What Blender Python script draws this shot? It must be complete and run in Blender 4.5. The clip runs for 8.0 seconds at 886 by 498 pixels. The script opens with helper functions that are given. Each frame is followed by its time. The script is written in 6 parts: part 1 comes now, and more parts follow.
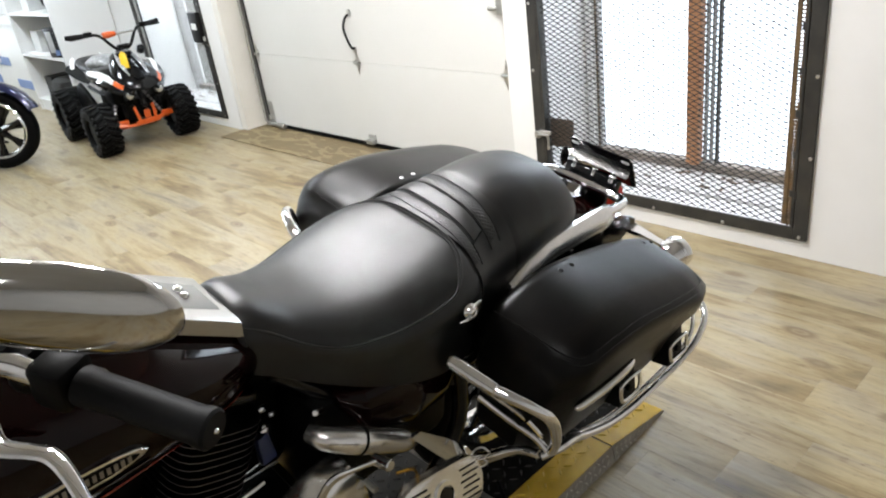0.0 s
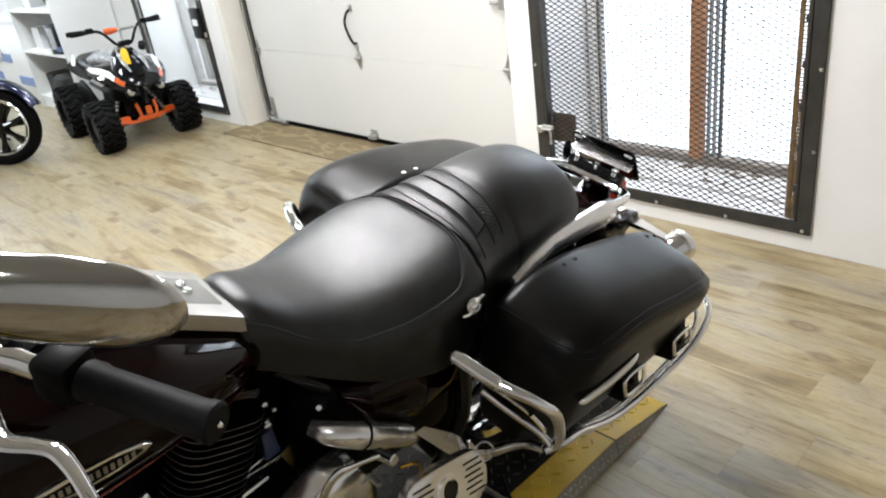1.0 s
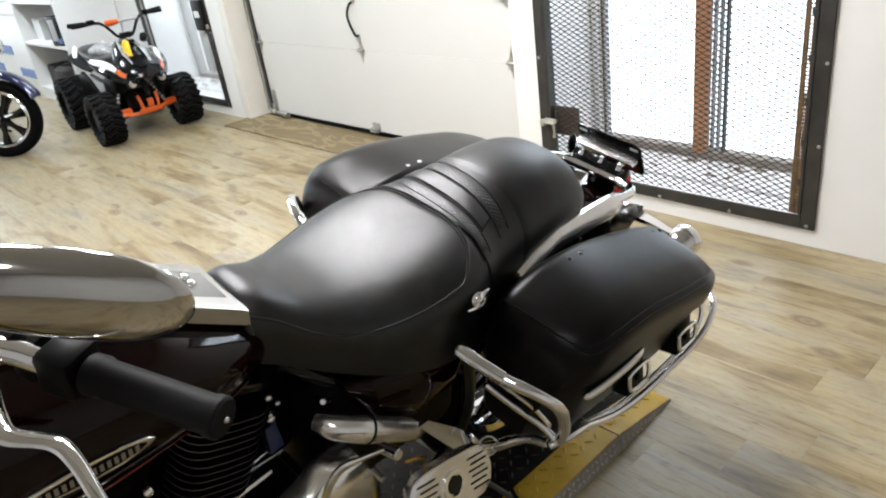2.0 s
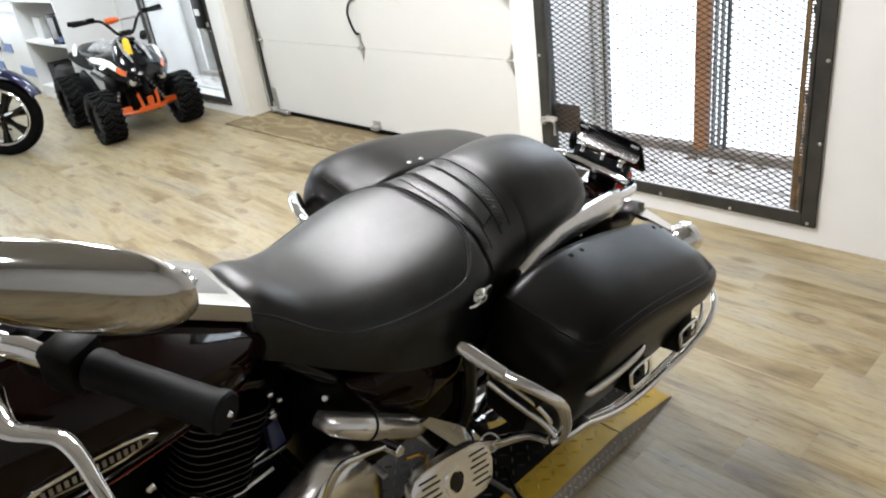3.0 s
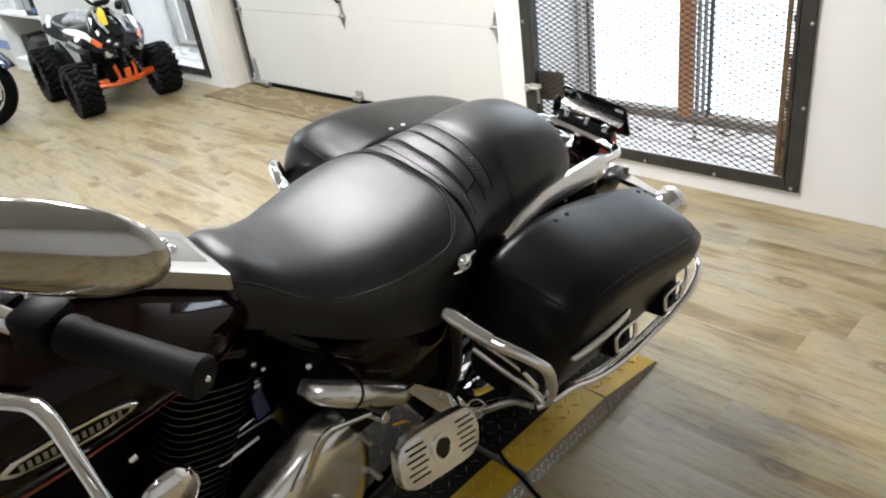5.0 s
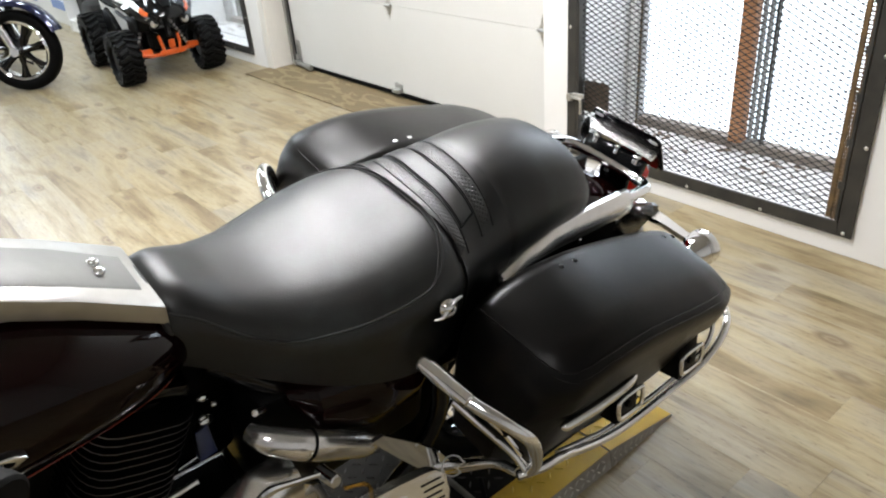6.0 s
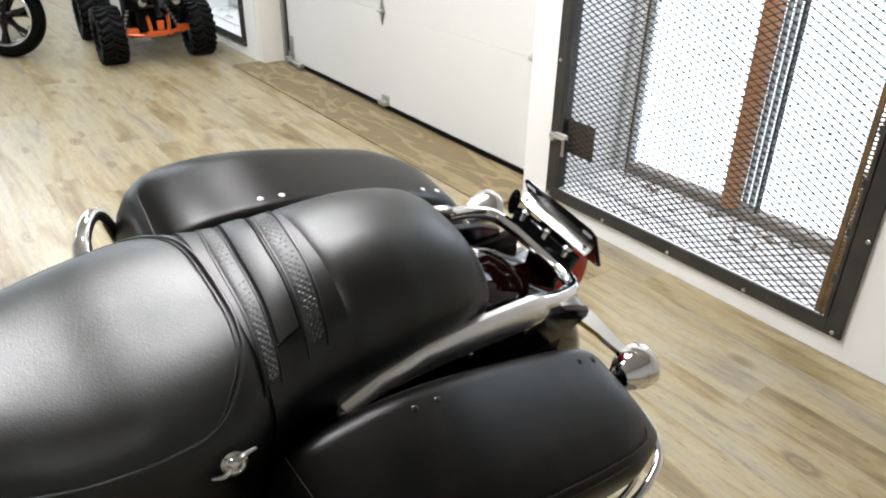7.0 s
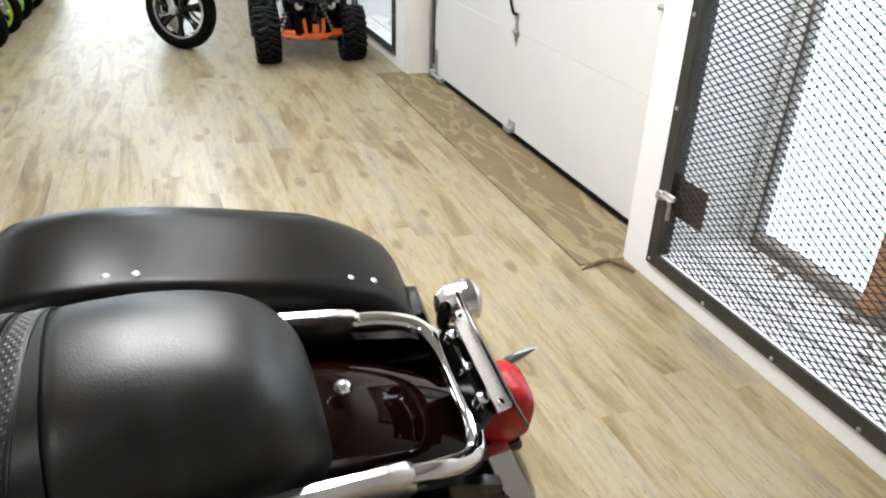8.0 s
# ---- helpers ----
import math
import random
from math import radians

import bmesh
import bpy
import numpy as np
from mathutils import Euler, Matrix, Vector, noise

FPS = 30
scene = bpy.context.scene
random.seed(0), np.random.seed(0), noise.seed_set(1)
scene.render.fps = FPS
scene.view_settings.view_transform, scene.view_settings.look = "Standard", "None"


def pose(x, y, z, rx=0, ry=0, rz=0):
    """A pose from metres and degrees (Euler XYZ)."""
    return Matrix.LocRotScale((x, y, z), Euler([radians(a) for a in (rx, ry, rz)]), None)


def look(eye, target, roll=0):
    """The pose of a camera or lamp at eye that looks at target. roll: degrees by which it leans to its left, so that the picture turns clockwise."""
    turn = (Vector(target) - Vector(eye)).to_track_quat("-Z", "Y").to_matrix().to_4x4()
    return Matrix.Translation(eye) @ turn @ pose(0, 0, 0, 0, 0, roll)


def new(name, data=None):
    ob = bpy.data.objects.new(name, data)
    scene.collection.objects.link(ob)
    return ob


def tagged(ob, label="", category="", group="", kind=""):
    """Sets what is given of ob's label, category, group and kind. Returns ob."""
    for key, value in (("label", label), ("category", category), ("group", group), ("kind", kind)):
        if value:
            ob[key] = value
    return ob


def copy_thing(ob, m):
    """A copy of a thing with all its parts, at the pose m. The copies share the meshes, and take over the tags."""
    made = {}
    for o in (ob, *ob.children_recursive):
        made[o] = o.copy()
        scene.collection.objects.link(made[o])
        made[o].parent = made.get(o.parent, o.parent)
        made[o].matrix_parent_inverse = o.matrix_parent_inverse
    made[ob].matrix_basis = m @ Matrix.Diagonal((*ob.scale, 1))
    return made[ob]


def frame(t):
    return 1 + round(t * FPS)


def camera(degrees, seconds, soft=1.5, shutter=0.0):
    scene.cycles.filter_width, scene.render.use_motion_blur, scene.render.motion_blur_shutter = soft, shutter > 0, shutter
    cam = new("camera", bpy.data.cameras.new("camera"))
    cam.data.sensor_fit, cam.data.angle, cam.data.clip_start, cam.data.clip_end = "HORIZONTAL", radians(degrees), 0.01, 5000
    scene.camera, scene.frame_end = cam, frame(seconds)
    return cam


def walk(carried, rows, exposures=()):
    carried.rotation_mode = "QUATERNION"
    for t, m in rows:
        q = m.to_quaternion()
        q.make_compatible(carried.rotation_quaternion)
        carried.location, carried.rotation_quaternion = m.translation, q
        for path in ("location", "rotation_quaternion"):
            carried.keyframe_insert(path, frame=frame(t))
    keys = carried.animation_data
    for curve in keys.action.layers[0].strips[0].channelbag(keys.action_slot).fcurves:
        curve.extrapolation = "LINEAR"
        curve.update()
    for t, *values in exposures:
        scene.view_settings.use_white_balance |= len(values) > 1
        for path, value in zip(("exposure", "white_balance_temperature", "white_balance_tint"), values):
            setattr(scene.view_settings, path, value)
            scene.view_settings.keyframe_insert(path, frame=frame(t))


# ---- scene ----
cam = camera(62.4, 8.0, soft=2.1)
PATH = [
    (0, (2.579, -2.84, 1.52), (1.215, -1.655, 0.665), -8.1),
    (0.5, (2.58, -2.84, 1.519), (1.212, -1.659, 0.662), -8.4),
    (1, (2.576, -2.84, 1.516), (1.21, -1.663, 0.651), -8.4),
    (1.5, (2.567, -2.839, 1.514), (1.203, -1.668, 0.638), -8.2),
    (3, (2.563, -2.843, 1.51), (1.2, -1.676, 0.626), -8.3),
    (3.5, (2.569, -2.843, 1.508), (1.207, -1.68, 0.617), -8.2),
    (4, (2.572, -2.843, 1.507), (1.21, -1.685, 0.611), -8.6),
    (4.5, (2.576, -2.842, 1.507), (1.224, -1.677, 0.604), -9.1),
    (5.8, (2.497, -2.751, 1.46), (1.235, -1.597, 0.423), -6.7),
    (6, (2.485, -2.641, 1.474), (1.101, -1.567, 0.51), -4.9),
    (6.2, (2.48, -2.545, 1.476), (1.073, -1.481, 0.535), -2.6),
    (6.5, (2.473, -2.445, 1.481), (1.072, -1.42, 0.487), -1.3),
    (6.8, (2.41, -2.324, 1.452), (1.019, -1.284, 0.459), 0.3),
    (7, (2.352, -2.225, 1.455), (0.948, -1.169, 0.498), 1.2),
    (7.3, (2.287, -2.091, 1.461), (0.922, -1.044, 0.442), 1.8),
    (7.5, (2.264, -2.0, 1.451), (0.853, -1.025, 0.422), 0.5),
    (7.8, (2.252, -1.796, 1.443), (0.686, -1.023, 0.469), 1.0),
    (8, (2.248, -1.672, 1.463), (0.607, -1.036, 0.513), 1.9),

]
EXPO = [(0.0, -0.18), (4.5, -0.18), (6.5, -0.22), (8.0, -0.28)]
walk(cam, [(t, look(eye, target, roll)) for t, eye, target, roll in PATH], EXPO)

# ---------------------------------------------------------------- light
world = bpy.data.worlds.new("world")
scene.world = world
world.use_nodes = True
wn = world.node_tree
sky = wn.nodes.new("ShaderNodeTexSky")
sky.sky_type = "NISHITA"
sky.sun_disc = False
sky.sun_elevation, sky.sun_rotation = radians(35), radians(20)
wn.links.new(sky.outputs[0], wn.nodes["Background"].inputs[0])
wn.nodes["Background"].inputs[1].default_value = 0.12


def area_lamp(name, m, sx, sy, watts, color):
    data = bpy.data.lights.new(name, "AREA")
    data.shape, data.size, data.energy, data.color = ("RECTANGLE" if sy else "DISK"), sx, watts, color
    if sy:
        data.size_y = sy
    ob = new(name, data)
    ob.matrix_world = m
    return ob


DAY, WARM, COOL = (0.80, 0.90, 1.0), (0.985, 0.975, 0.99), (0.84, 0.935, 1.0)
# daylight of the glazed shop front at the end of the hall; the caged windows let in the bright sky itself
area_lamp("daylight_front", look((-11.7, -3.2, 1.5), (0, -3.2, 0.9)), 4.5, 2.2, 150, DAY)
# sky light falling in through the head of each caged window
for wx, ww in ((0.87, 30), (-3.89, 42)):
    area_lamp("daylight_window", look((wx, 0.34, 1.92), (wx, -0.75, 0.2)), 1.1, 0.55, ww, DAY)
# two rows of round ceiling lamps along the hall
LAMPS = [(0.42, -1.12, 66), (0.28, -1.90, 94), (2.95, -3.5, 18), (-0.80, -0.90, 32), (-2.45, -1.3, 38), (-4.15, -1.5, 54), (-5.85, -1.5, 50), (-7.55, -1.5, 44),
         (-0.75, -4.7, 22), (-2.9, -4.7, 26), (-5.05, -4.7, 30), (-7.2, -4.7, 34)]
for lx, ly, lw in LAMPS:
    area_lamp("ceiling_lamp", look((lx, ly, 2.97), (lx, ly + 0.001, 0)), 0.40, 0, lw * 1.02, WARM if lx > -2 else COOL)


# ---------------------------------------------------------------- materials
def mat(name, base, rough=0.5, metal=0.0, spec=0.5, coat=0.0, emit=None):
    m = bpy.data.materials.new(name)
    m.use_nodes = True
    b = m.node_tree.nodes["Principled BSDF"]
    b.inputs["Base Color"].default_value = (*base, 1)
    b.inputs["Roughness"].default_value = rough
    b.inputs["Metallic"].default_value = metal
    b.inputs["Specular IOR Level"].default_value = spec
    b.inputs["Coat Weight"].default_value = coat
    b.inputs["Coat Roughness"].default_value = 0.04
    if emit:
        b.inputs["Emission Color"].default_value = (*base, 1)
        b.inputs["Emission Strength"].default_value = emit
    return m


def nodes_of(m):
    return m.node_tree.nodes, m.node_tree.links, m.node_tree.nodes["Principled BSDF"]


def coords(m, scale=(1, 1, 1), rot=(0, 0, 0), kind="Object"):
    n, l, b = nodes_of(m)
    tc, mp = n.new("ShaderNodeTexCoord"), n.new("ShaderNodeMapping")
    mp.inputs["Scale"].default_value = scale
    mp.inputs["Rotation"].default_value = rot
    l.new(tc.outputs[kind], mp.inputs[0])
    return mp.outputs[0]


def noise_tex(m, vec, scale, detail=4.0, rough=0.55, dist=0.0):
    n, l, b = nodes_of(m)
    t = n.new("ShaderNodeTexNoise")
    t.inputs["Scale"].default_value, t.inputs["Detail"].default_value = scale, detail
    t.inputs["Roughness"].default_value, t.inputs["Distortion"].default_value = rough, dist
    l.new(vec, t.inputs["Vector"])
    return t.outputs["Fac"]


def ramp(m, fac, stops):
    n, l, b = nodes_of(m)
    r = n.new("ShaderNodeValToRGB")
    while len(r.color_ramp.elements) < len(stops):
        r.color_ramp.elements.new(0.5)
    for e, (p, c) in zip(r.color_ramp.elements, stops):
        e.position, e.color = p, (*c, 1)
    l.new(fac, r.inputs[0])
    return r.outputs[0]


def mix(m, fac, a, b_, how="MIX"):
    n, l, b = nodes_of(m)
    x = n.new("ShaderNodeMix")
    x.data_type, x.blend_type = "RGBA", how
    for sock, v in ((x.inputs[0], fac), (x.inputs[6], a), (x.inputs[7], b_)):
        if isinstance(v, (int, float)):
            sock.default_value = v
        elif isinstance(v, tuple):
            sock.default_value = (*v, 1)
        else:
            l.new(v, sock)
    return x.outputs[2]


def bump(m, height, strength=0.2, dist=0.002):
    n, l, b = nodes_of(m)
    k = n.new("ShaderNodeBump")
    k.inputs["Strength"].default_value, k.inputs["Distance"].default_value = strength, dist
    l.new(height, k.inputs["Height"])
    l.new(k.outputs[0], b.inputs["Normal"])


def maprange(m, fac, lo, hi):
    n, l, b = nodes_of(m)
    k = n.new("ShaderNodeMapRange")
    k.inputs["To Min"].default_value, k.inputs["To Max"].default_value = lo, hi
    l.new(fac, k.inputs["Value"])
    return k.outputs[0]


def varied(name, a, b_, scale, rough, rough2=None, metal=0.0, grain=120.0, depth=0.0006, strength=0.25, coat=0.0, spec=0.5):
    """Two tones in soft patches, uneven gloss and a fine relief."""
    m = mat(name, a, rough, metal, spec, coat)
    n, l, b = nodes_of(m)
    v = coords(m)
    big, small = noise_tex(m, v, scale, 5), noise_tex(m, v, grain, 3)
    l.new(mix(m, maprange(m, big, -0.4, 1.4), a, b_), b.inputs["Base Color"])
    l.new(maprange(m, big, rough, rough2 if rough2 is not None else rough), b.inputs["Roughness"])
    bump(m, small, strength, depth)
    return m


WALL = varied("wall_paint", (0.80, 0.795, 0.785), (0.73, 0.72, 0.70), 2.2, 0.5, 0.62, grain=60, depth=0.0012)
JAMB = varied("jamb_paint", (0.78, 0.755, 0.70), (0.70, 0.675, 0.62), 3.0, 0.5, 0.6, grain=60)
DOORP = varied("door_paint", (0.66, 0.655, 0.635), (0.61, 0.605, 0.58), 1.3, 0.42, 0.5, grain=240, depth=0.0005)
CEIL = varied("ceiling_paint", (0.52, 0.515, 0.505), (0.47, 0.465, 0.455), 2.0, 0.7, grain=40)
STEEL = varied("black_steel", (0.035, 0.036, 0.036), (0.075, 0.07, 0.062), 9, 0.42, 0.6, metal=0.6, grain=160)
MESH = varied("expanded_steel", (0.022, 0.022, 0.022), (0.05, 0.045, 0.04), 12, 0.5, 0.62, metal=0.4)
TAPE = varied("brown_edge", (0.17, 0.10, 0.035), (0.05, 0.035, 0.02), 26, 0.55, 0.7, grain=80)
BOLT = varied("zinc", (0.62, 0.61, 0.58), (0.42, 0.41, 0.39), 60, 0.3, 0.45, metal=1.0)
CHROME = mat("chrome", (0.86, 0.86, 0.87), 0.06, 1.0)
DARKCHROME = mat("smoked_chrome", (0.55, 0.54, 0.53), 0.09, 1.0)
SATIN = varied("satin_alloy", (0.66, 0.66, 0.67), (0.5, 0.5, 0.5), 30, 0.24, 0.38, metal=1.0, grain=300)
CASTALU = varied("clear_coated_alloy", (0.88, 0.87, 0.86), (0.78, 0.77, 0.76), 30, 0.18, 0.28, metal=0.95, grain=300)
GALV = varied("galvanised", (0.5, 0.5, 0.48), (0.36, 0.36, 0.34), 25, 0.4, 0.55, metal=0.9)
BLACKGLOSS = mat("black_gloss", (0.003, 0.003, 0.0035), 0.12, 0.0, 0.35, 0.0)
BLACKSATIN = varied("black_satin", (0.0015, 0.0015, 0.0015), (0.003, 0.0029, 0.0027), 30, 0.36, 0.5, grain=300, spec=0.07)
RUBBER = varied("rubber", (0.0016, 0.0016, 0.0016), (0.0032, 0.0032, 0.0031), 20, 0.55, 0.75, grain=200, spec=0.07)
GRIPR = varied("grip_rubber", (0.005, 0.005, 0.0052), (0.008, 0.008, 0.008), 40, 0.5, 0.62, grain=600, depth=0.0004, spec=0.10)
PAINT = mat("black_cherry_paint", (0.0046, 0.0010, 0.0009), 0.05, 0.0, 0.22, 0.0)
REDLIP = mat("red_paint_edge", (0.22, 0.02, 0.008), 0.2, 0.2, 0.5, 1.0)
REDLENS = mat("red_lens", (0.40, 0.004, 0.002), 0.14, 0.0, 0.28, 0.0)
BLUEP = mat("blue_paint", (0.004, 0.007, 0.038), 0.14, 0.4, 0.5, 1.0)
ORANGE = mat("orange_frame", (0.60, 0.095, 0.010), 0.32, 0.0, 0.5, 0.3)
WHITEPL = mat("white_plastic", (0.78, 0.78, 0.76), 0.3)
BLACKPL = varied("black_plastic", (0.003, 0.003, 0.0032), (0.006, 0.0058, 0.0058), 15, 0.3, 0.46, grain=300, spec=0.2)
YELLOWT = mat("yellow_tag", (0.85, 0.55, 0.02), 0.5)
GREEN = mat("green_rim", (0.45, 0.8, 0.02), 0.3)
GREYPL = varied("silver_wrap", (0.42, 0.42, 0.42), (0.12, 0.12, 0.12), 30, 0.2, 0.45, metal=0.2, grain=60, depth=0.003)
BACKW = varied("far_wall_paint", (0.54, 0.535, 0.525), (0.48, 0.475, 0.47), 2.2, 0.6, 0.7, grain=60)
SHELFW = varied("white_laminate", (0.78, 0.78, 0.77), (0.72, 0.72, 0.71), 2.0, 0.4, 0.5)
BAGBLK = varied("black_canvas", (0.02, 0.02, 0.02), (0.045, 0.043, 0.04), 16, 0.6, 0.8, grain=220, spec=0.15)
DECALBLUE = mat("blue_print", (0.12, 0.2, 0.42), 0.5)
CARD = varied("white_card", (0.7, 0.7, 0.7), (0.6, 0.6, 0.6), 6, 0.5)
PRIMALU = varied("polished_cover", (0.90, 0.89, 0.87), (0.84, 0.83, 0.81), 18, 0.12, 0.22, metal=1.0, grain=300)
BRASS = mat("amber_metal", (0.5, 0.3, 0.06), 0.25, 1.0)
BLUECLIP = mat("blue_plastic", (0.02, 0.03, 0.09), 0.3)
SPLINTER = varied("frayed_wood", (0.21, 0.13, 0.07), (0.10, 0.06, 0.03), 40, 0.8)
PLATEYEL = varied("yellow_tread_paint", (0.56, 0.35, 0.007), (0.40, 0.25, 0.008), 11, 0.38, 0.6, grain=90)
YELWORN = varied("worn_yellow_bars", (0.66, 0.45, 0.025), (0.50, 0.34, 0.03), 40, 0.35, 0.5)
BLKWORN = varied("worn_black_bars", (0.025, 0.024, 0.022), (0.07, 0.066, 0.06), 60, 0.35, 0.5, metal=0.3)
PLATEBLK = varied("black_tread_paint", (0.007, 0.007, 0.0065), (0.016, 0.0145, 0.012), 14, 0.6, 0.75, grain=90, spec=0.05)
PLATEALU = varied("bare_tread_plate", (0.42, 0.40, 0.37), (0.27, 0.255, 0.235), 22, 0.35, 0.5, metal=0.45, grain=110)


def leather(name, a, b_, rough, spec=0.5, relief=0.22, worn=0.10, dusty=None):
    m = mat(name, a, rough, 0.0, spec)
    n, l, b = nodes_of(m)
    v = coords(m)
    vor = n.new("ShaderNodeTexVoronoi")
    vor.inputs["Scale"].default_value = 420
    l.new(v, vor.inputs["Vector"])
    big, mid = noise_tex(m, v, 5, 4), noise_tex(m, v, 26, 5)
    dust = noise_tex(m, v, 9, 6, 0.62, 0.7)
    col = mix(m, mid, a, b_)
    if dusty:
        col = mix(m, ramp(m, dust, [(0.45, (0, 0, 0)), (0.56, (0.35, 0.35, 0.35)), (0.66, (1, 1, 1))]), col, dusty)
    l.new(col, b.inputs["Base Color"])
    l.new(maprange(m, mix(m, 0.5, mix(m, 0.45, big, mid), dust), rough - worn, rough + worn * 1.3), b.inputs["Roughness"])
    add = n.new("ShaderNodeMath")
    add.operation = "MULTIPLY_ADD"
    add.inputs[1].default_value = 0.18
    l.new(mid, add.inputs[0])
    l.new(vor.outputs["Distance"], add.inputs[2])
    bump(m, add.outputs[0], relief, 0.0012)
    return m


LEATHER = leather("seat_vinyl", (0.0010, 0.0010, 0.0010), (0.0025, 0.0021, 0.0019), 0.375, 0.53, 0.16, 0.18, (0.0095, 0.0125, 0.0115))
BAGLEA = leather("bag_leather", (0.0010, 0.00095, 0.0009), (0.0022, 0.0018, 0.0015), 0.31, 0.17, 0.14, 0.07, (0.0070, 0.0054, 0.0041))


def glass(name, tint=(1, 1, 1), rough=0.0):
    m = mat(name, tint, rough)
    b = m.node_tree.nodes["Principled BSDF"]
    b.inputs["Transmission Weight"].default_value = 1.0
    b.inputs["IOR"].default_value = 1.45
    return m


PANE = glass("window_glass")
CLEARLENS = glass("clear_lens", (0.95, 0.95, 0.93), 0.05)
def glow(name, color, strength):
    m = mat(name, color, 1.0, 0.0, 0.0, emit=strength)
    m.node_tree.nodes["Principled BSDF"].inputs["Base Color"].default_value = (0, 0, 0, 1)
    return m


SKYGLOW = glow("bright_sky", (0.80, 0.90, 1.0), 4.4)
FARGLOW = glow("bright_street", (0.90, 0.95, 1.0), 1.5)
TUBEGLOW = mat("lamp_diffuser", (1.0, 0.98, 0.95), 0.6, emit=8.0)


def plank_material():
    m = mat("vinyl_plank", (0.5, 0.42, 0.28), 0.4)
    n, l, b = nodes_of(m)
    info = n.new("ShaderNodeObjectInfo")
    geo = n.new("ShaderNodeNewGeometry")
    off = n.new("ShaderNodeVectorMath")
    off.operation = "SCALE"
    off.inputs[0].default_value = (37.0, 91.0, 53.0)
    add2 = n.new("ShaderNodeMath")
    l.new(info.outputs["Random"], add2.inputs[0])
    l.new(geo.outputs["Random Per Island"], add2.inputs[1])
    l.new(add2.outputs[0], off.inputs["Scale"])
    tc = n.new("ShaderNodeTexCoord")
    va = n.new("ShaderNodeVectorMath")
    l.new(tc.outputs["Object"], va.inputs[0])
    l.new(off.outputs[0], va.inputs[1])

    def stretched(sx, sy):
        mp = n.new("ShaderNodeMapping")
        mp.inputs["Scale"].default_value = (sx, sy, 1)
        l.new(va.outputs[0], mp.inputs[0])
        return mp.outputs[0]

    cloud = noise_tex(m, stretched(1.0, 4.4), 1.4, 4, 0.56, 0.7)
    streak = noise_tex(m, stretched(0.7, 12), 1.6, 6, 0.62, 0.8)
    fine = noise_tex(m, stretched(3, 130), 2.0, 4, 0.6)
    base = ramp(m, cloud, [(0.27, (0.145, 0.104, 0.053)), (0.40, (0.260, 0.202, 0.106)), (0.50, (0.362, 0.302, 0.184)), (0.61, (0.341, 0.295, 0.208)), (0.76, (0.190, 0.166, 0.126))])
    dark = ramp(m, streak, [(0.28, (0.42, 0.36, 0.28)), (0.42, (0.82, 0.77, 0.70)), (0.52, (1.0, 0.99, 0.97)), (0.7, (1.05, 1.05, 1.04))])
    col = mix(m, 0.55, base, dark, "MULTIPLY")
    col = mix(m, 0.35, col, ramp(m, fine, [(0.3, (0.6, 0.55, 0.5)), (0.6, (1, 1, 1))]), "MULTIPLY")
    fleck = noise_tex(m, stretched(9, 75), 1.0, 5, 0.65, 0.4)
    col = mix(m, 0.55, col, ramp(m, fleck, [(0.30, (0.40, 0.33, 0.26)), (0.43, (0.90, 0.88, 0.85)), (0.60, (1.04, 1.04, 1.03))]), "MULTIPLY")
    speck = noise_tex(m, stretched(28, 95), 1.0, 4, 0.7)
    col = mix(m, 0.6, col, ramp(m, speck, [(0.30, (0.35, 0.28, 0.2)), (0.40, (0.95, 0.94, 0.92)), (0.62, (1.05, 1.05, 1.05))]), "MULTIPLY")
    kn = n.new("ShaderNodeTexVoronoi")
    kn.inputs["Scale"].default_value = 1.0
    l.new(stretched(2.2, 5.0), kn.inputs["Vector"])
    col = mix(m, ramp(m, kn.outputs["Distance"], [(0.03, (0.85, 0.85, 0.85)), (0.07, (0.3, 0.3, 0.3)), (0.10, (0.7, 0.7, 0.7)), (0.17, (0, 0, 0))]), col, (0.11, 0.065, 0.03))
    tone = ramp(m, add2.outputs[0], [(0.0, (0.88, 0.865, 0.84)), (0.22, (0.97, 0.96, 0.94)), (0.42, (0.90, 0.91, 0.93)), (0.62, (0.985, 0.98, 0.97)), (0.8, (0.90, 0.885, 0.86)), (1.0, (0.94, 0.95, 0.97))])
    l.new(mix(m, 1.0, col, tone, "MULTIPLY"), b.inputs["Base Color"])
    scuff = noise_tex(m, coords(m), 2.6, 5, 0.6, 0.8)
    l.new(maprange(m, mix(m, 0.85, cloud, scuff), 0.20, 0.48), b.inputs["Roughness"])
    bump(m, fine, 0.25, 0.0006)
    return m


PLANK = plank_material()
GAP = mat("plank_gap", (0.20, 0.15, 0.085), 0.8)


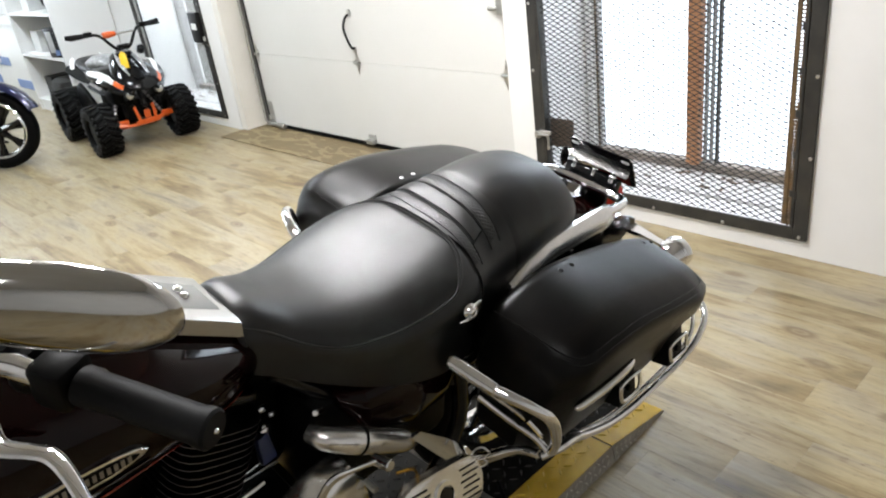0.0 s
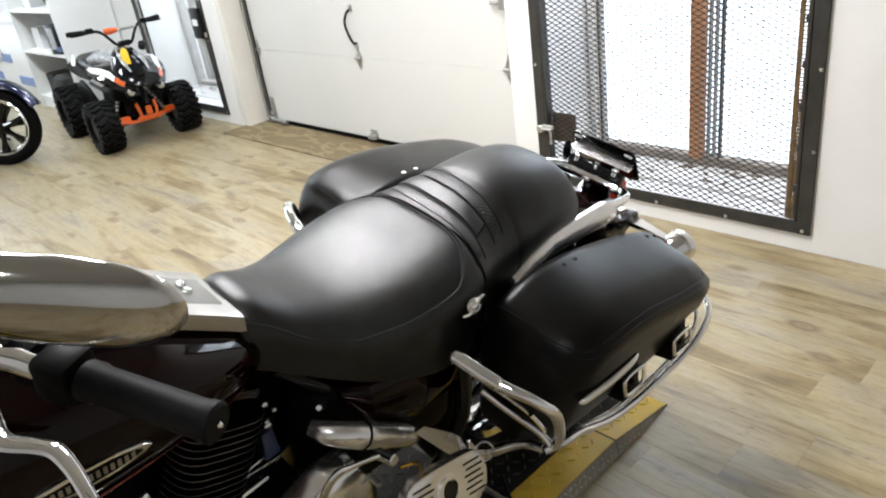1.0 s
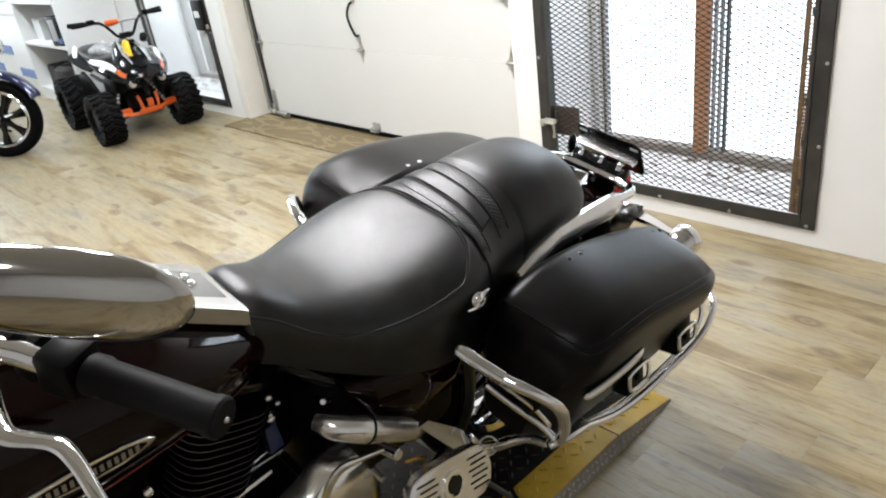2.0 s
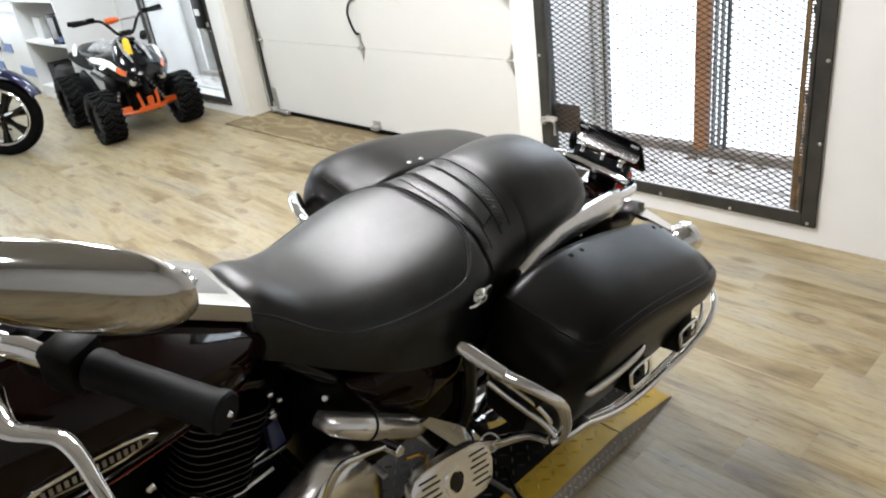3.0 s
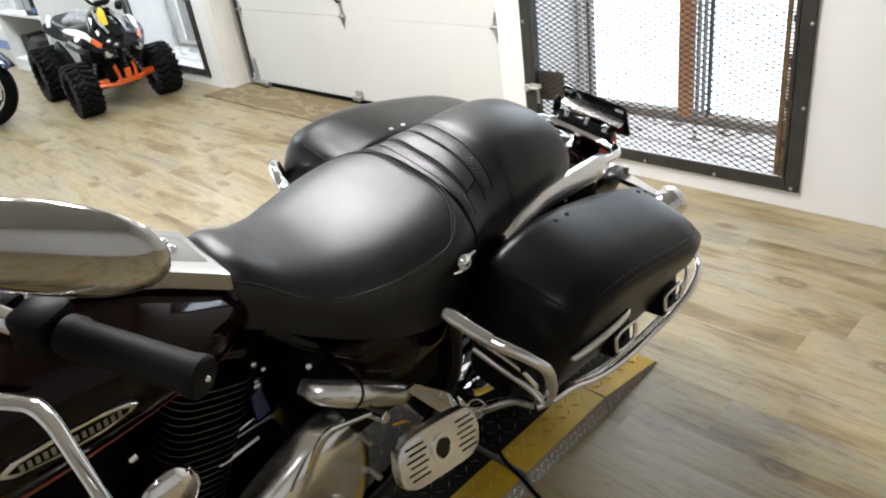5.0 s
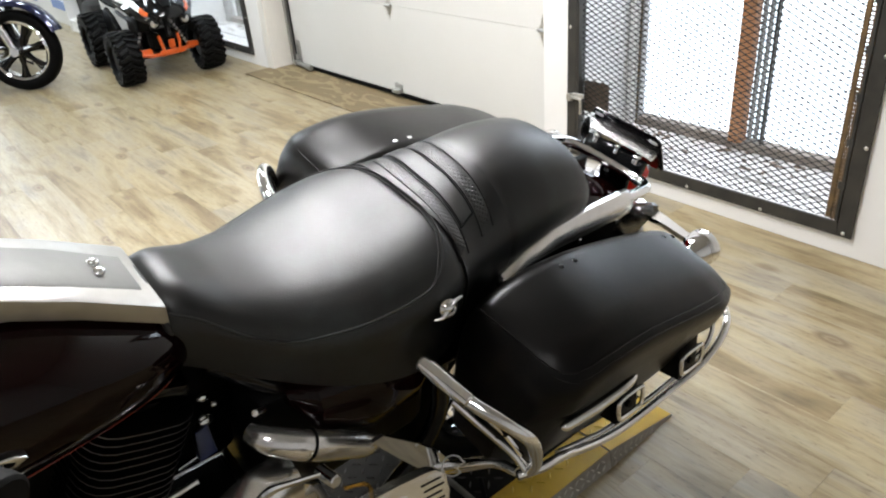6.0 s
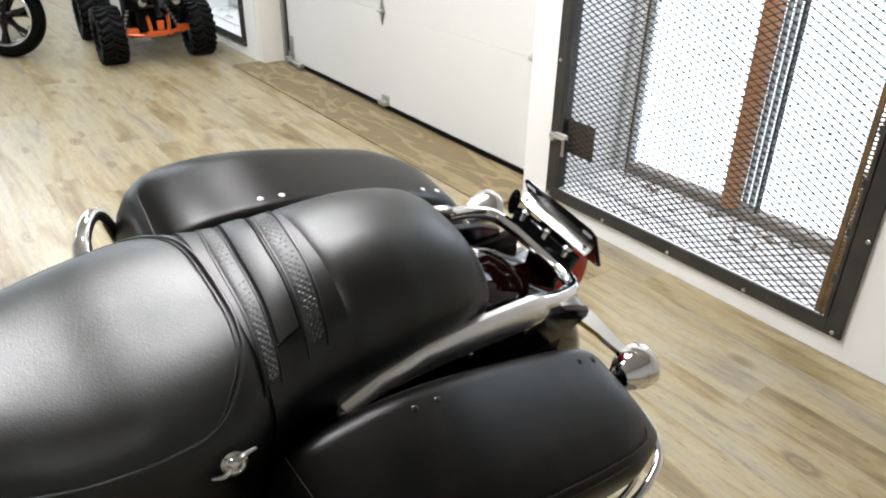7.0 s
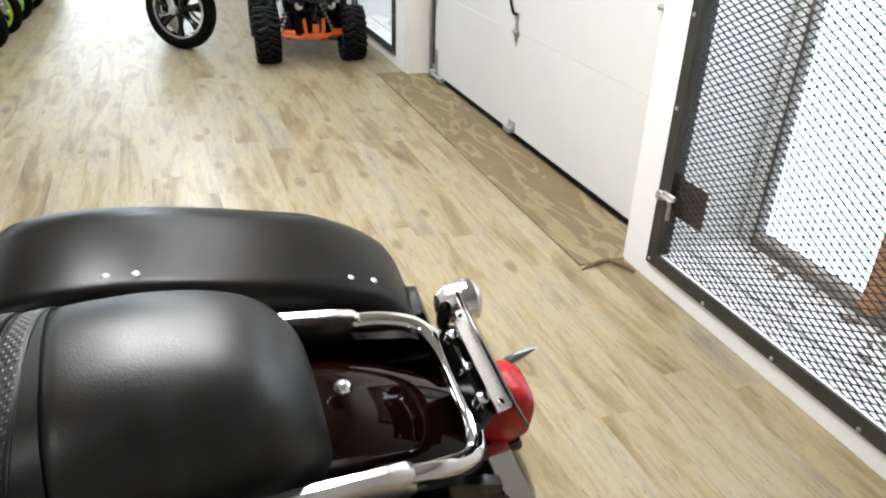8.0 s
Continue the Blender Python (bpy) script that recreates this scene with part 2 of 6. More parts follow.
def plywood_material():
    m = mat("plywood", (0.3, 0.2, 0.1), 0.6)
    n, l, b = nodes_of(m)
    g = noise_tex(m, coords(m, (0.8, 2.6, 1)), 1.6, 3, 0.5, 1.2)
    f = noise_tex(m, coords(m, (2.0, 30, 1)), 4.0, 4, 0.6, 0.5)
    ring = n.new("ShaderNodeMath")
    ring.operation = "MULTIPLY"
    ring.inputs[1].default_value = 30.0
    l.new(g, ring.inputs[0])
    wave = n.new("ShaderNodeMath")
    wave.operation = "SINE"
    l.new(ring.outputs[0], wave.inputs[0])
    c = ramp(m, maprange(m, wave.outputs[0], -0.8, 1.8), [(0.25, (0.175, 0.128, 0.064)), (0.5, (0.225, 0.172, 0.088)), (0.75, (0.262, 0.208, 0.112))])
    c = mix(m, 0.35, c, ramp(m, noise_tex(m, coords(m), 3.2, 4, 0.6), [(0.35, (0.62, 0.60, 0.56)), (0.6, (1.06, 1.05, 1.03))]), "MULTIPLY")
    c = mix(m, 0.5, c, ramp(m, f, [(0.3, (0.6, 0.57, 0.52)), (0.6, (1, 1, 1))]), "MULTIPLY")
    l.new(c, b.inputs["Base Color"])
    bump(m, f, 0.2, 0.001)
    return m


PLY = plywood_material()


def stained_wood(name, a, b_):
    m = mat(name, a, 0.55)
    n, l, b = nodes_of(m)
    g = noise_tex(m, coords(m, (40, 40, 2.5)), 1.0, 5)
    l.new(mix(m, g, a, b_), b.inputs["Base Color"])
    bump(m, g, 0.3, 0.001)
    return m


POST = stained_wood("stained_post", (0.52, 0.25, 0.11), (0.33, 0.14, 0.06))
SILLW = varied("dusty_sill", (0.80, 0.79, 0.78), (0.56, 0.54, 0.51), 5.5, 0.7, 0.85, grain=40, depth=0.003)
GREYFR = varied("grey_window_frame", (0.36, 0.35, 0.34), (0.2, 0.19, 0.18), 8, 0.5, 0.6)
PLATEBRN = varied("brown_steel", (0.16, 0.12, 0.095), (0.09, 0.07, 0.055), 12, 0.5, 0.65, metal=0.4)
WEATHERED = varied("weathered_board", (0.34, 0.29, 0.25), (0.15, 0.125, 0.105), 14, 0.75, 0.85, grain=60, depth=0.002)
DEBRIS = varied("debris", (0.30, 0.2, 0.13), (0.1, 0.1, 0.1), 50, 0.8)


# ---------------------------------------------------------------- mesh helpers
def finish(name, bm, material, angle=38, smooth=True):
    bmesh.ops.recalc_face_normals(bm, faces=bm.faces)
    me = bpy.data.meshes.new(name)
    bm.to_mesh(me)
    bm.free()
    me.materials.append(material)
    if smooth:
        for p in me.polygons:
            p.use_smooth = True
        me.set_sharp_from_angle(angle=radians(angle))
    return me


def part(name, bm, material, parent, label="", angle=38):
    ob = new(name, finish(name, bm, material, angle))
    ob.parent = parent
    if label:
        tagged(ob, label=label)
    return ob


def solid(name, bm, material, label="", category="", group="", kind="", angle=38):
    return tagged(new(name, finish(name, bm, material, angle)), label, category, group, kind)


def thing(name, label, category, m=None, group=""):
    ob = new(name)
    ob.empty_display_size = 0.1
    if m is not None:
        ob.matrix_world = m
    return tagged(ob, label, category, group)


def box(bm, c, s, bevel=0.0, m=None, seg=2):
    tmp = bmesh.new()
    bmesh.ops.create_cube(tmp, size=1.0)
    bmesh.ops.scale(tmp, vec=Vector(s), verts=tmp.verts)
    if bevel:
        seg = 1 if bevel <= 0.004 else seg
        bmesh.ops.bevel(tmp, geom=tmp.edges[:], offset=bevel, segments=seg, profile=0.5, affect="EDGES")
    bmesh.ops.translate(tmp, vec=Vector(c), verts=tmp.verts)
    return merge(bm, tmp, m)


def merge(bm, tmp, m=None):
    if m is not None:
        bmesh.ops.transform(tmp, matrix=m, verts=tmp.verts)
    vmap = [bm.verts.new(v.co) for v in tmp.verts]
    tmp.verts.index_update()
    for f in tmp.faces:
        bm.faces.new([vmap[v.index] for v in f.verts])
    tmp.free()
    return bm


def rings_to_mesh(bm, rings, cap=True, around=True):
    vs = [[bm.verts.new(p) for p in r] for r in rings]
    k = len(vs[0])
    for a, b in zip(vs, vs[1:]):
        for i in range(k if around else k - 1):
            j = (i + 1) % k
            bm.faces.new((a[i], a[j], b[j], b[i]))
    if cap:
        for r in (vs[0], vs[-1]):
            bm.faces.new(r)
    return bm


def curve_points(pts, sub=6, closed=False):
    """A smooth line through the given points (Catmull-Rom)."""
    P = [Vector(p) for p in pts]
    n = len(P)
    out = []
    for i in range(n if closed else n - 1):
        a = P[(i - 1) % n] if closed or i > 0 else P[0] * 2 - P[1]
        b, c = P[i], P[(i + 1) % n]
        d = P[(i + 2) % n] if closed or i + 2 < n else P[-1] * 2 - P[-2]
        for k in range(sub):
            t = k / sub
            out.append(0.5 * (2 * b + (c - a) * t + (2 * a - 5 * b + 4 * c - d) * t * t + (3 * b - a - 3 * c + d) * t ** 3))
    if not closed:
        out.append(P[-1])
    return out


def tube(bm, pts, r, seg=12, sub=6, closed=False, flat=1.0, up=None):
    """A tube along a smooth line; r a number or one radius a point."""
    line = curve_points(pts, sub, closed) if sub > 1 else [Vector(p) for p in pts]
    if isinstance(r, (int, float)):
        rad = [r] * len(line)
    else:
        rad = list(np.interp(np.linspace(0, len(r) - 1, len(line)), range(len(r)), r))
    n = len(line)
    side = None
    rings = []
    for i, p in enumerate(line):
        d = (line[(i + 1) % n] - line[i - 1]) if closed else (line[min(i + 1, n - 1)] - line[max(i - 1, 0)])
        d.normalize()
        if side is None:
            side = d.cross(Vector(up) if up else (Vector((0, 0, 1)) if abs(d.z) < 0.9 else Vector((1, 0, 0))))
        side = side - d * side.dot(d)
        side.normalize()
        top = side.cross(d)
        rings.append([p + (side * math.cos(a) + top * math.sin(a) * flat) * rad[i] for a in (2 * math.pi * k / seg for k in range(seg))])
    if closed:
        rings.append(rings[0])
        vs = [[bm.verts.new(q) for q in rr] for rr in rings[:-1]]
        vs.append(vs[0])
        for a, b in zip(vs, vs[1:]):
            for i in range(seg):
                j = (i + 1) % seg
                bm.faces.new((a[i], a[j], b[j], b[i]))
        return bm
    return rings_to_mesh(bm, rings)


def lathe(bm, prof, m=None, seg=32, cap=True):
    """A body of revolution about z; prof rows of radius and height."""
    m = m or Matrix()
    rings = [[m @ Vector((r * math.cos(a), r * math.sin(a), z)) for a in (2 * math.pi * k / seg for k in range(seg))] for r, z in prof]
    return rings_to_mesh(bm, rings, cap)


def torus(bm, R, prof, m=None, seg=48):
    """A ring about z; prof is a closed outline of (radial, axial) offsets."""
    m = m or Matrix()
    vs = []
    for k in range(seg):
        a = 2 * math.pi * k / seg
        vs.append([bm.verts.new(m @ Vector(((R + u) * math.cos(a), (R + u) * math.sin(a), w))) for u, w in prof])
    for k in range(seg):
        a, b = vs[k], vs[(k + 1) % seg]
        for i in range(len(prof)):
            j = (i + 1) % len(prof)
            bm.faces.new((a[i], a[j], b[j], b[i]))
    return bm


def oval(ru, rw, n=12):
    return [(ru * math.cos(2 * math.pi * i / n), rw * math.sin(2 * math.pi * i / n)) for i in range(n)]


def prism(bm, outline, depth, m=None, bevel=0.0):
    """An outline in xy, extruded along z to both sides of 0."""
    tmp = bmesh.new()
    lo = [tmp.verts.new((x, y, -depth / 2)) for x, y in outline]
    hi = [tmp.verts.new((x, y, depth / 2)) for x, y in outline]
    tmp.faces.new(lo[::-1])
    tmp.faces.new(hi)
    k = len(outline)
    for i in range(k):
        j = (i + 1) % k
        tmp.faces.new((lo[i], lo[j], hi[j], hi[i]))
    if bevel:
        bmesh.ops.bevel(tmp, geom=tmp.edges[:], offset=bevel, segments=2, profile=0.5, affect="EDGES")
    return merge(bm, tmp, m)


def ball(bm, c, r, sx=1.0, sy=1.0, sz=1.0, m=None, u=16, v=10):
    tmp = bmesh.new()
    bmesh.ops.create_uvsphere(tmp, u_segments=u, v_segments=v, radius=r)
    bmesh.ops.scale(tmp, vec=Vector((sx, sy, sz)), verts=tmp.verts)
    bmesh.ops.translate(tmp, vec=Vector(c), verts=tmp.verts)
    return merge(bm, tmp, m)


def B():
    return bmesh.new()


def aim(a, b):
    """A pose at a with its z axis towards b."""
    a, b = Vector(a), Vector(b)
    return Matrix.Translation(a) @ (b - a).to_track_quat("Z", "Y").to_matrix().to_4x4()


def rod(bm, a, b, r, seg=12, bevel=0.0):
    ln = (Vector(b) - Vector(a)).length
    e = bevel or r * 0.2
    return lathe(bm, [(r - e, 0), (r, e), (r, ln - e), (r - e, ln)], aim(a, b), seg)


# ---------------------------------------------------------------- the room
X0, X1, Y0, CEILZ = -12.0, 4.6, -6.6, 3.1
DL, DR, DH, DY = -3.013, 0.015, 2.75, 0.176          # garage door opening and the door's plane
G1 = (0.178, 1.565)                                  # caged window by the motorcycle
G2 = (-4.56, -3.213)                                 # caged window behind the quad bike
GB, GT, REC = 0.078, 2.25, 0.44                      # window opening: foot, head, depth of the recess
TH = 0.5


def wall_run(name, x0, x1, z0, z1, material=WALL):
    bm = B()
    box(bm, ((x0 + x1) / 2, TH / 2, (z0 + z1) / 2), (x1 - x0, TH, z1 - z0))
    return solid(name, bm, material, "white painted wall with scuffs near the floor", "wall", kind="structure")


IN = 0.05
for nm, a, b, z0, z1 in (("wall_pier_west", X0, G2[0] + IN, 0, CEILZ), ("wall_below_window_west", G2[0] + IN, G2[1] - IN, 0, GB + IN),
                         ("wall_above_window_west", G2[0] + IN, G2[1] - IN, GT, CEILZ), ("wall_pier_door_west", G2[1] - IN, DL, 0, CEILZ),
                         ("wall_above_door", DL, DR, DH, CEILZ), ("wall_pier_door_east", DR, G1[0] + IN, 0, CEILZ),
                         ("wall_below_window_east", G1[0] + IN, G1[1] - IN, 0, GB + IN), ("wall_above_window_east", G1[0] + IN, G1[1] - IN, GT, CEILZ),
                         ("wall_pier_east", G1[1] - IN, X1, 0, CEILZ)):
    wall_run(nm, a, b, z0, z1)


def plain(name, c, s, material, label, category, bevel=0.0):
    bm = B()
    box(bm, c, s, bevel)
    return solid(name, bm, material, label, category, kind="structure")


plain("wall_south", ((X0 + X1) / 2, Y0 - 0.1, CEILZ / 2), (X1 - X0, 0.2, CEILZ), BACKW, "plain grey painted wall of the showroom", "wall")
plain("wall_east", (X1 + 0.1, (Y0 + TH) / 2, CEILZ / 2), (0.2, TH - Y0, CEILZ), BACKW, "plain grey painted end wall of the showroom", "wall")
plain("ceiling", ((X0 + X1) / 2, (Y0 + TH) / 2, CEILZ + 0.1), (X1 - X0 + 0.4, TH - Y0 + 0.4, 0.2), CEIL, "grey painted ceiling of the showroom", "ceiling")
# glazed front at the far end: wall pieces round an opening
FY = (-5.6, -0.9)
plain("wall_front_foot", (X0 - 0.1, sum(FY) / 2, 0.15), (0.2, FY[1] - FY[0], 0.3), WALL, "low white wall below the shop front glazing", "wall")
plain("wall_front_head", (X0 - 0.1, sum(FY) / 2, (2.6 + CEILZ) / 2), (0.2, FY[1] - FY[0], CEILZ - 2.6), WALL, "white wall above the shop front glazing", "wall")
plain("wall_front_north", (X0 - 0.1, (FY[1] + TH) / 2, CEILZ / 2), (0.2, TH - FY[1], CEILZ), WALL, "white wall beside the shop front glazing", "wall")
plain("wall_front_south", (X0 - 0.1, (Y0 + FY[0]) / 2, CEILZ / 2), (0.2, FY[0] - Y0, CEILZ), WALL, "white wall beside the shop front glazing", "wall")
win = tagged(new("window_3"), "tall shop front window with dark mullions", "window", kind="structure")
for k in range(5):
    bm = B()
    yy = FY[0] + (FY[1] - FY[0]) * k / 4
    box(bm, (X0 - 0.1, yy, 1.45), (0.08, 0.06, 2.3), 0.006)
    part("mullion", bm, STEEL, win)
for k in range(4):
    bm = B()
    w = (FY[1] - FY[0]) / 4
    box(bm, (X0 - 0.1, FY[0] + w * (k + 0.5), 1.45), (0.008, w - 0.062, 2.3))
    p = part("pane", bm, PANE, win)
    p.visible_shadow = False
plain("backdrop_street", (X0 - 3.0, -3.2, 2.0), (0.02, 14, 8), FARGLOW, "bright overexposed daylight outside the shop front", "backdrop")

# ceiling light fittings
for lx, ly, lw in LAMPS:
    lamp = thing("ceiling_light", "round white ceiling lamp with a glowing diffuser", "ceiling light", pose(lx, ly, CEILZ), "ceiling lights")
    bm = B()
    lathe(bm, [(0.22, 0.0), (0.24, -0.02), (0.245, -0.07), (0.232, -0.08), (0.222, -0.078)], Matrix.Identity(4), 32)
    part("housing", bm, WHITEPL, lamp)
    bm = B()
    lathe(bm, [(0.222, -0.076), (0.19, -0.084), (0.1, -0.088), (0.004, -0.089)], Matrix.Identity(4), 32)
    part("diffuser", bm, TUBEGLOW, lamp, "glowing panel diffuser")


# ---------------------------------------------------------------- garage door
def garage_door():
    door = tagged(new("door_1"), "closed cream sectional garage door with steel hardware", "garage door", kind="structure")
    w0, w1 = DL + 0.17, DR + 0.2
    heights = [0.035, 0.605, 1.14, 1.675, 2.21, 2.76]
    for a, b in zip(heights, heights[1:]):
        bm = B()
        box(bm, ((w0 + w1) / 2, DY + 0.025, (a + b) / 2), (w1 - w0, 0.05, b - a - 0.0015), 0.002)
        part("door_section", bm, DOORP, door)
    bm = B()
    tube(bm, [(w0 + 0.02, DY + 0.02, 0.018), (w1, DY + 0.02, 0.018)], 0.018, sub=1)
    box(bm, ((w0 + w1) / 2, DY - 0.004, 0.03), (w1 - w0, 0.016, 0.022), 0.003)
    part("bottom_seal", bm, RUBBER, door, "black rubber bottom seal")

    def hinge(x, z):
        h = new("hinge")
        h.parent = door
        bm = B()
        leaf = [(0, 0.085), (0.014, 0.03), (0.034, 0.0), (0.014, -0.03), (0, -0.085), (-0.014, -0.03), (-0.034, 0.0), (-0.014, 0.03)]
        prism(bm, leaf, 0.004, Matrix.Translation((x, DY - 0.003, z)) @ pose(0, 0, 0, 90), 0.001)
        part("leaf", bm, BOLT, h)
        bm = B()
        rod(bm, (x - 0.03, DY - 0.012, z), (x + 0.03, DY - 0.012, z), 0.011)
        part("knuckle", bm, GALV, h)
        for dz in (0.05, -0.05):
            bm = B()
            rod(bm, (x, DY, z + dz), (x, DY - 0.012, z + dz), 0.006, 8)
            part("screw", bm, BOLT, h)

    for z in (0.605, 1.14):
        for x in (-1.49, DR - 0.165, w0 + 0.05):
            hinge(x, z)
    # lift grip above the middle hinge
    bm = B()
    tube(bm, [(-1.49, DY - 0.003, 0.70), (-1.493, DY - 0.03, 0.71), (-1.515, DY - 0.04, 0.77), (-1.53, DY - 0.042, 0.84), (-1.512, DY - 0.03, 0.90), (-1.505, DY - 0.003, 0.92)], 0.008, 10)
    part("pull_handle", bm, BLACKPL, door, "black pull handle")
    for z in (0.69, 0.93):
        bm = B()
        box(bm, (-1.495, DY - 0.004, z), (0.035, 0.008, 0.045), 0.003)
        part("handle_plate", bm, BOLT, door)
    bm = B()
    box(bm, (-1.465, DY - 0.022, 0.055), (0.075, 0.045, 0.03), 0.004)
    box(bm, (-1.465, DY - 0.006, 0.078), (0.075, 0.012, 0.05), 0.003)
    part("foot_bracket", bm, GALV, door, "small grey foot bracket")
    # side lock on the right, bracket on the left foot
    bm = B()
    box(bm, (DR - 0.13, DY - 0.02, 0.98), (0.09, 0.03, 0.10), 0.004)
    rod(bm, (DR - 0.24, DY - 0.02, 0.965), (DR - 0.1, DY - 0.02, 0.965), 0.012)
    part("slide_lock", bm, GALV, door, "grey steel slide lock")
    for x in (w0 + 0.07, DR - 0.03):
        bm = B()
        box(bm, (x, DY - 0.004, 0.13), (0.06, 0.006, 0.18), 0.002)
        box(bm, (x - 0.01, DY - 0.03, 0.05), (0.05, 0.05, 0.04), 0.004)
        part("corner_bracket", bm, GALV, door)
    bm = B()
    rod(bm, (w0 + 0.04, DY - 0.035, 0.045), (w0 + 0.26, DY - 0.03, 0.035), 0.014)
    rod(bm, (w0 + 0.2, DY - 0.032, 0.04), (w0 + 0.27, DY - 0.03, 0.035), 0.024)
    part("roller", bm, GALV, door)
    # track on the left
    bm = B()
    box(bm, (w0 - 0.005, DY - 0.03, 1.35), (0.03, 0.006, 2.6), 0.001)
    box(bm, (w0 - 0.02, DY + 0.0, 1.35), (0.006, 0.06, 2.6), 0.001)
    box(bm, (w0 - 0.055, DY + 0.02, 0.22), (0.07, 0.006, 0.22), 0.001)
    part("track", bm, GALV, door, "galvanised roller track")
    bm = B()
    box(bm, (w0 + 0.016, DY - 0.002, 1.35), (0.012, 0.01, 2.5), 0.002)
    part("side_seal", bm, RUBBER, door)
    return door


garage_door()
plain("trim_jamb_west", (DL + 0.045, 0.15, DH / 2), (0.09, 0.296, DH), JAMB, "cream painted door jamb", "trim", 0.003)
plain("wall_behind_door", ((DL + DR) / 2, 0.36, 1.5), (DR - DL + 0.3, 0.08, 3.0), STEEL, "dark outer face behind the garage door", "wall")
bm = B()
box(bm, ((DL + DR) / 2 + 0.01, -0.006, 0.004), (DR - DL + 0.0, 0.41, 0.008), 0.002)
solid("threshold_board", bm, PLY, "worn plywood threshold board let into the floor at the garage door", "threshold board", kind="structure")


# ---------------------------------------------------------------- caged windows
def expanded_mesh(bm, x0, x1, z0, z1, y, pitch=0.049, rise=0.0250, w=0.0036):
    nx, nz = int((x1 - x0) / pitch) + 1, int((z1 - z0) / rise) + 1
    verts, faces = [], []
    dx, dz = (x1 - x0) / nx / 2, (z1 - z0) / nz / 2

    def strand(ax, az, bx, bz):
        n = len(verts)
        L = math.hypot(bx - ax, bz - az)
        ox, oz = -(bz - az) / L * w / 2, (bx - ax) / L * w / 2
        for px_, pz_, yy in ((ax, az, y - 0.004), (bx, bz, y + 0.003)):
            verts.extend(((px_ + ox, yy - 0.0016, pz_ + oz), (px_ - ox, yy - 0.0016, pz_ - oz), (px_ - ox, yy + 0.0016, pz_ - oz), (px_ + ox, yy + 0.0016, pz_ + oz)))
        for q in ((0, 1, 5, 4), (1, 2, 6, 5), (2, 3, 7, 6), (3, 0, 4, 7)):
            faces.append(tuple(n + i for i in q))

    for i in range(2 * nx):
        for j in range(2 * nz):
            ax, az = x0 + i * dx, z0 + j * dz
            if (i + j) % 2 == 0:
                strand(ax, az, ax + dx, az + dz)
            else:
                strand(ax, az + dz, ax + dx, az)
    return verts, faces


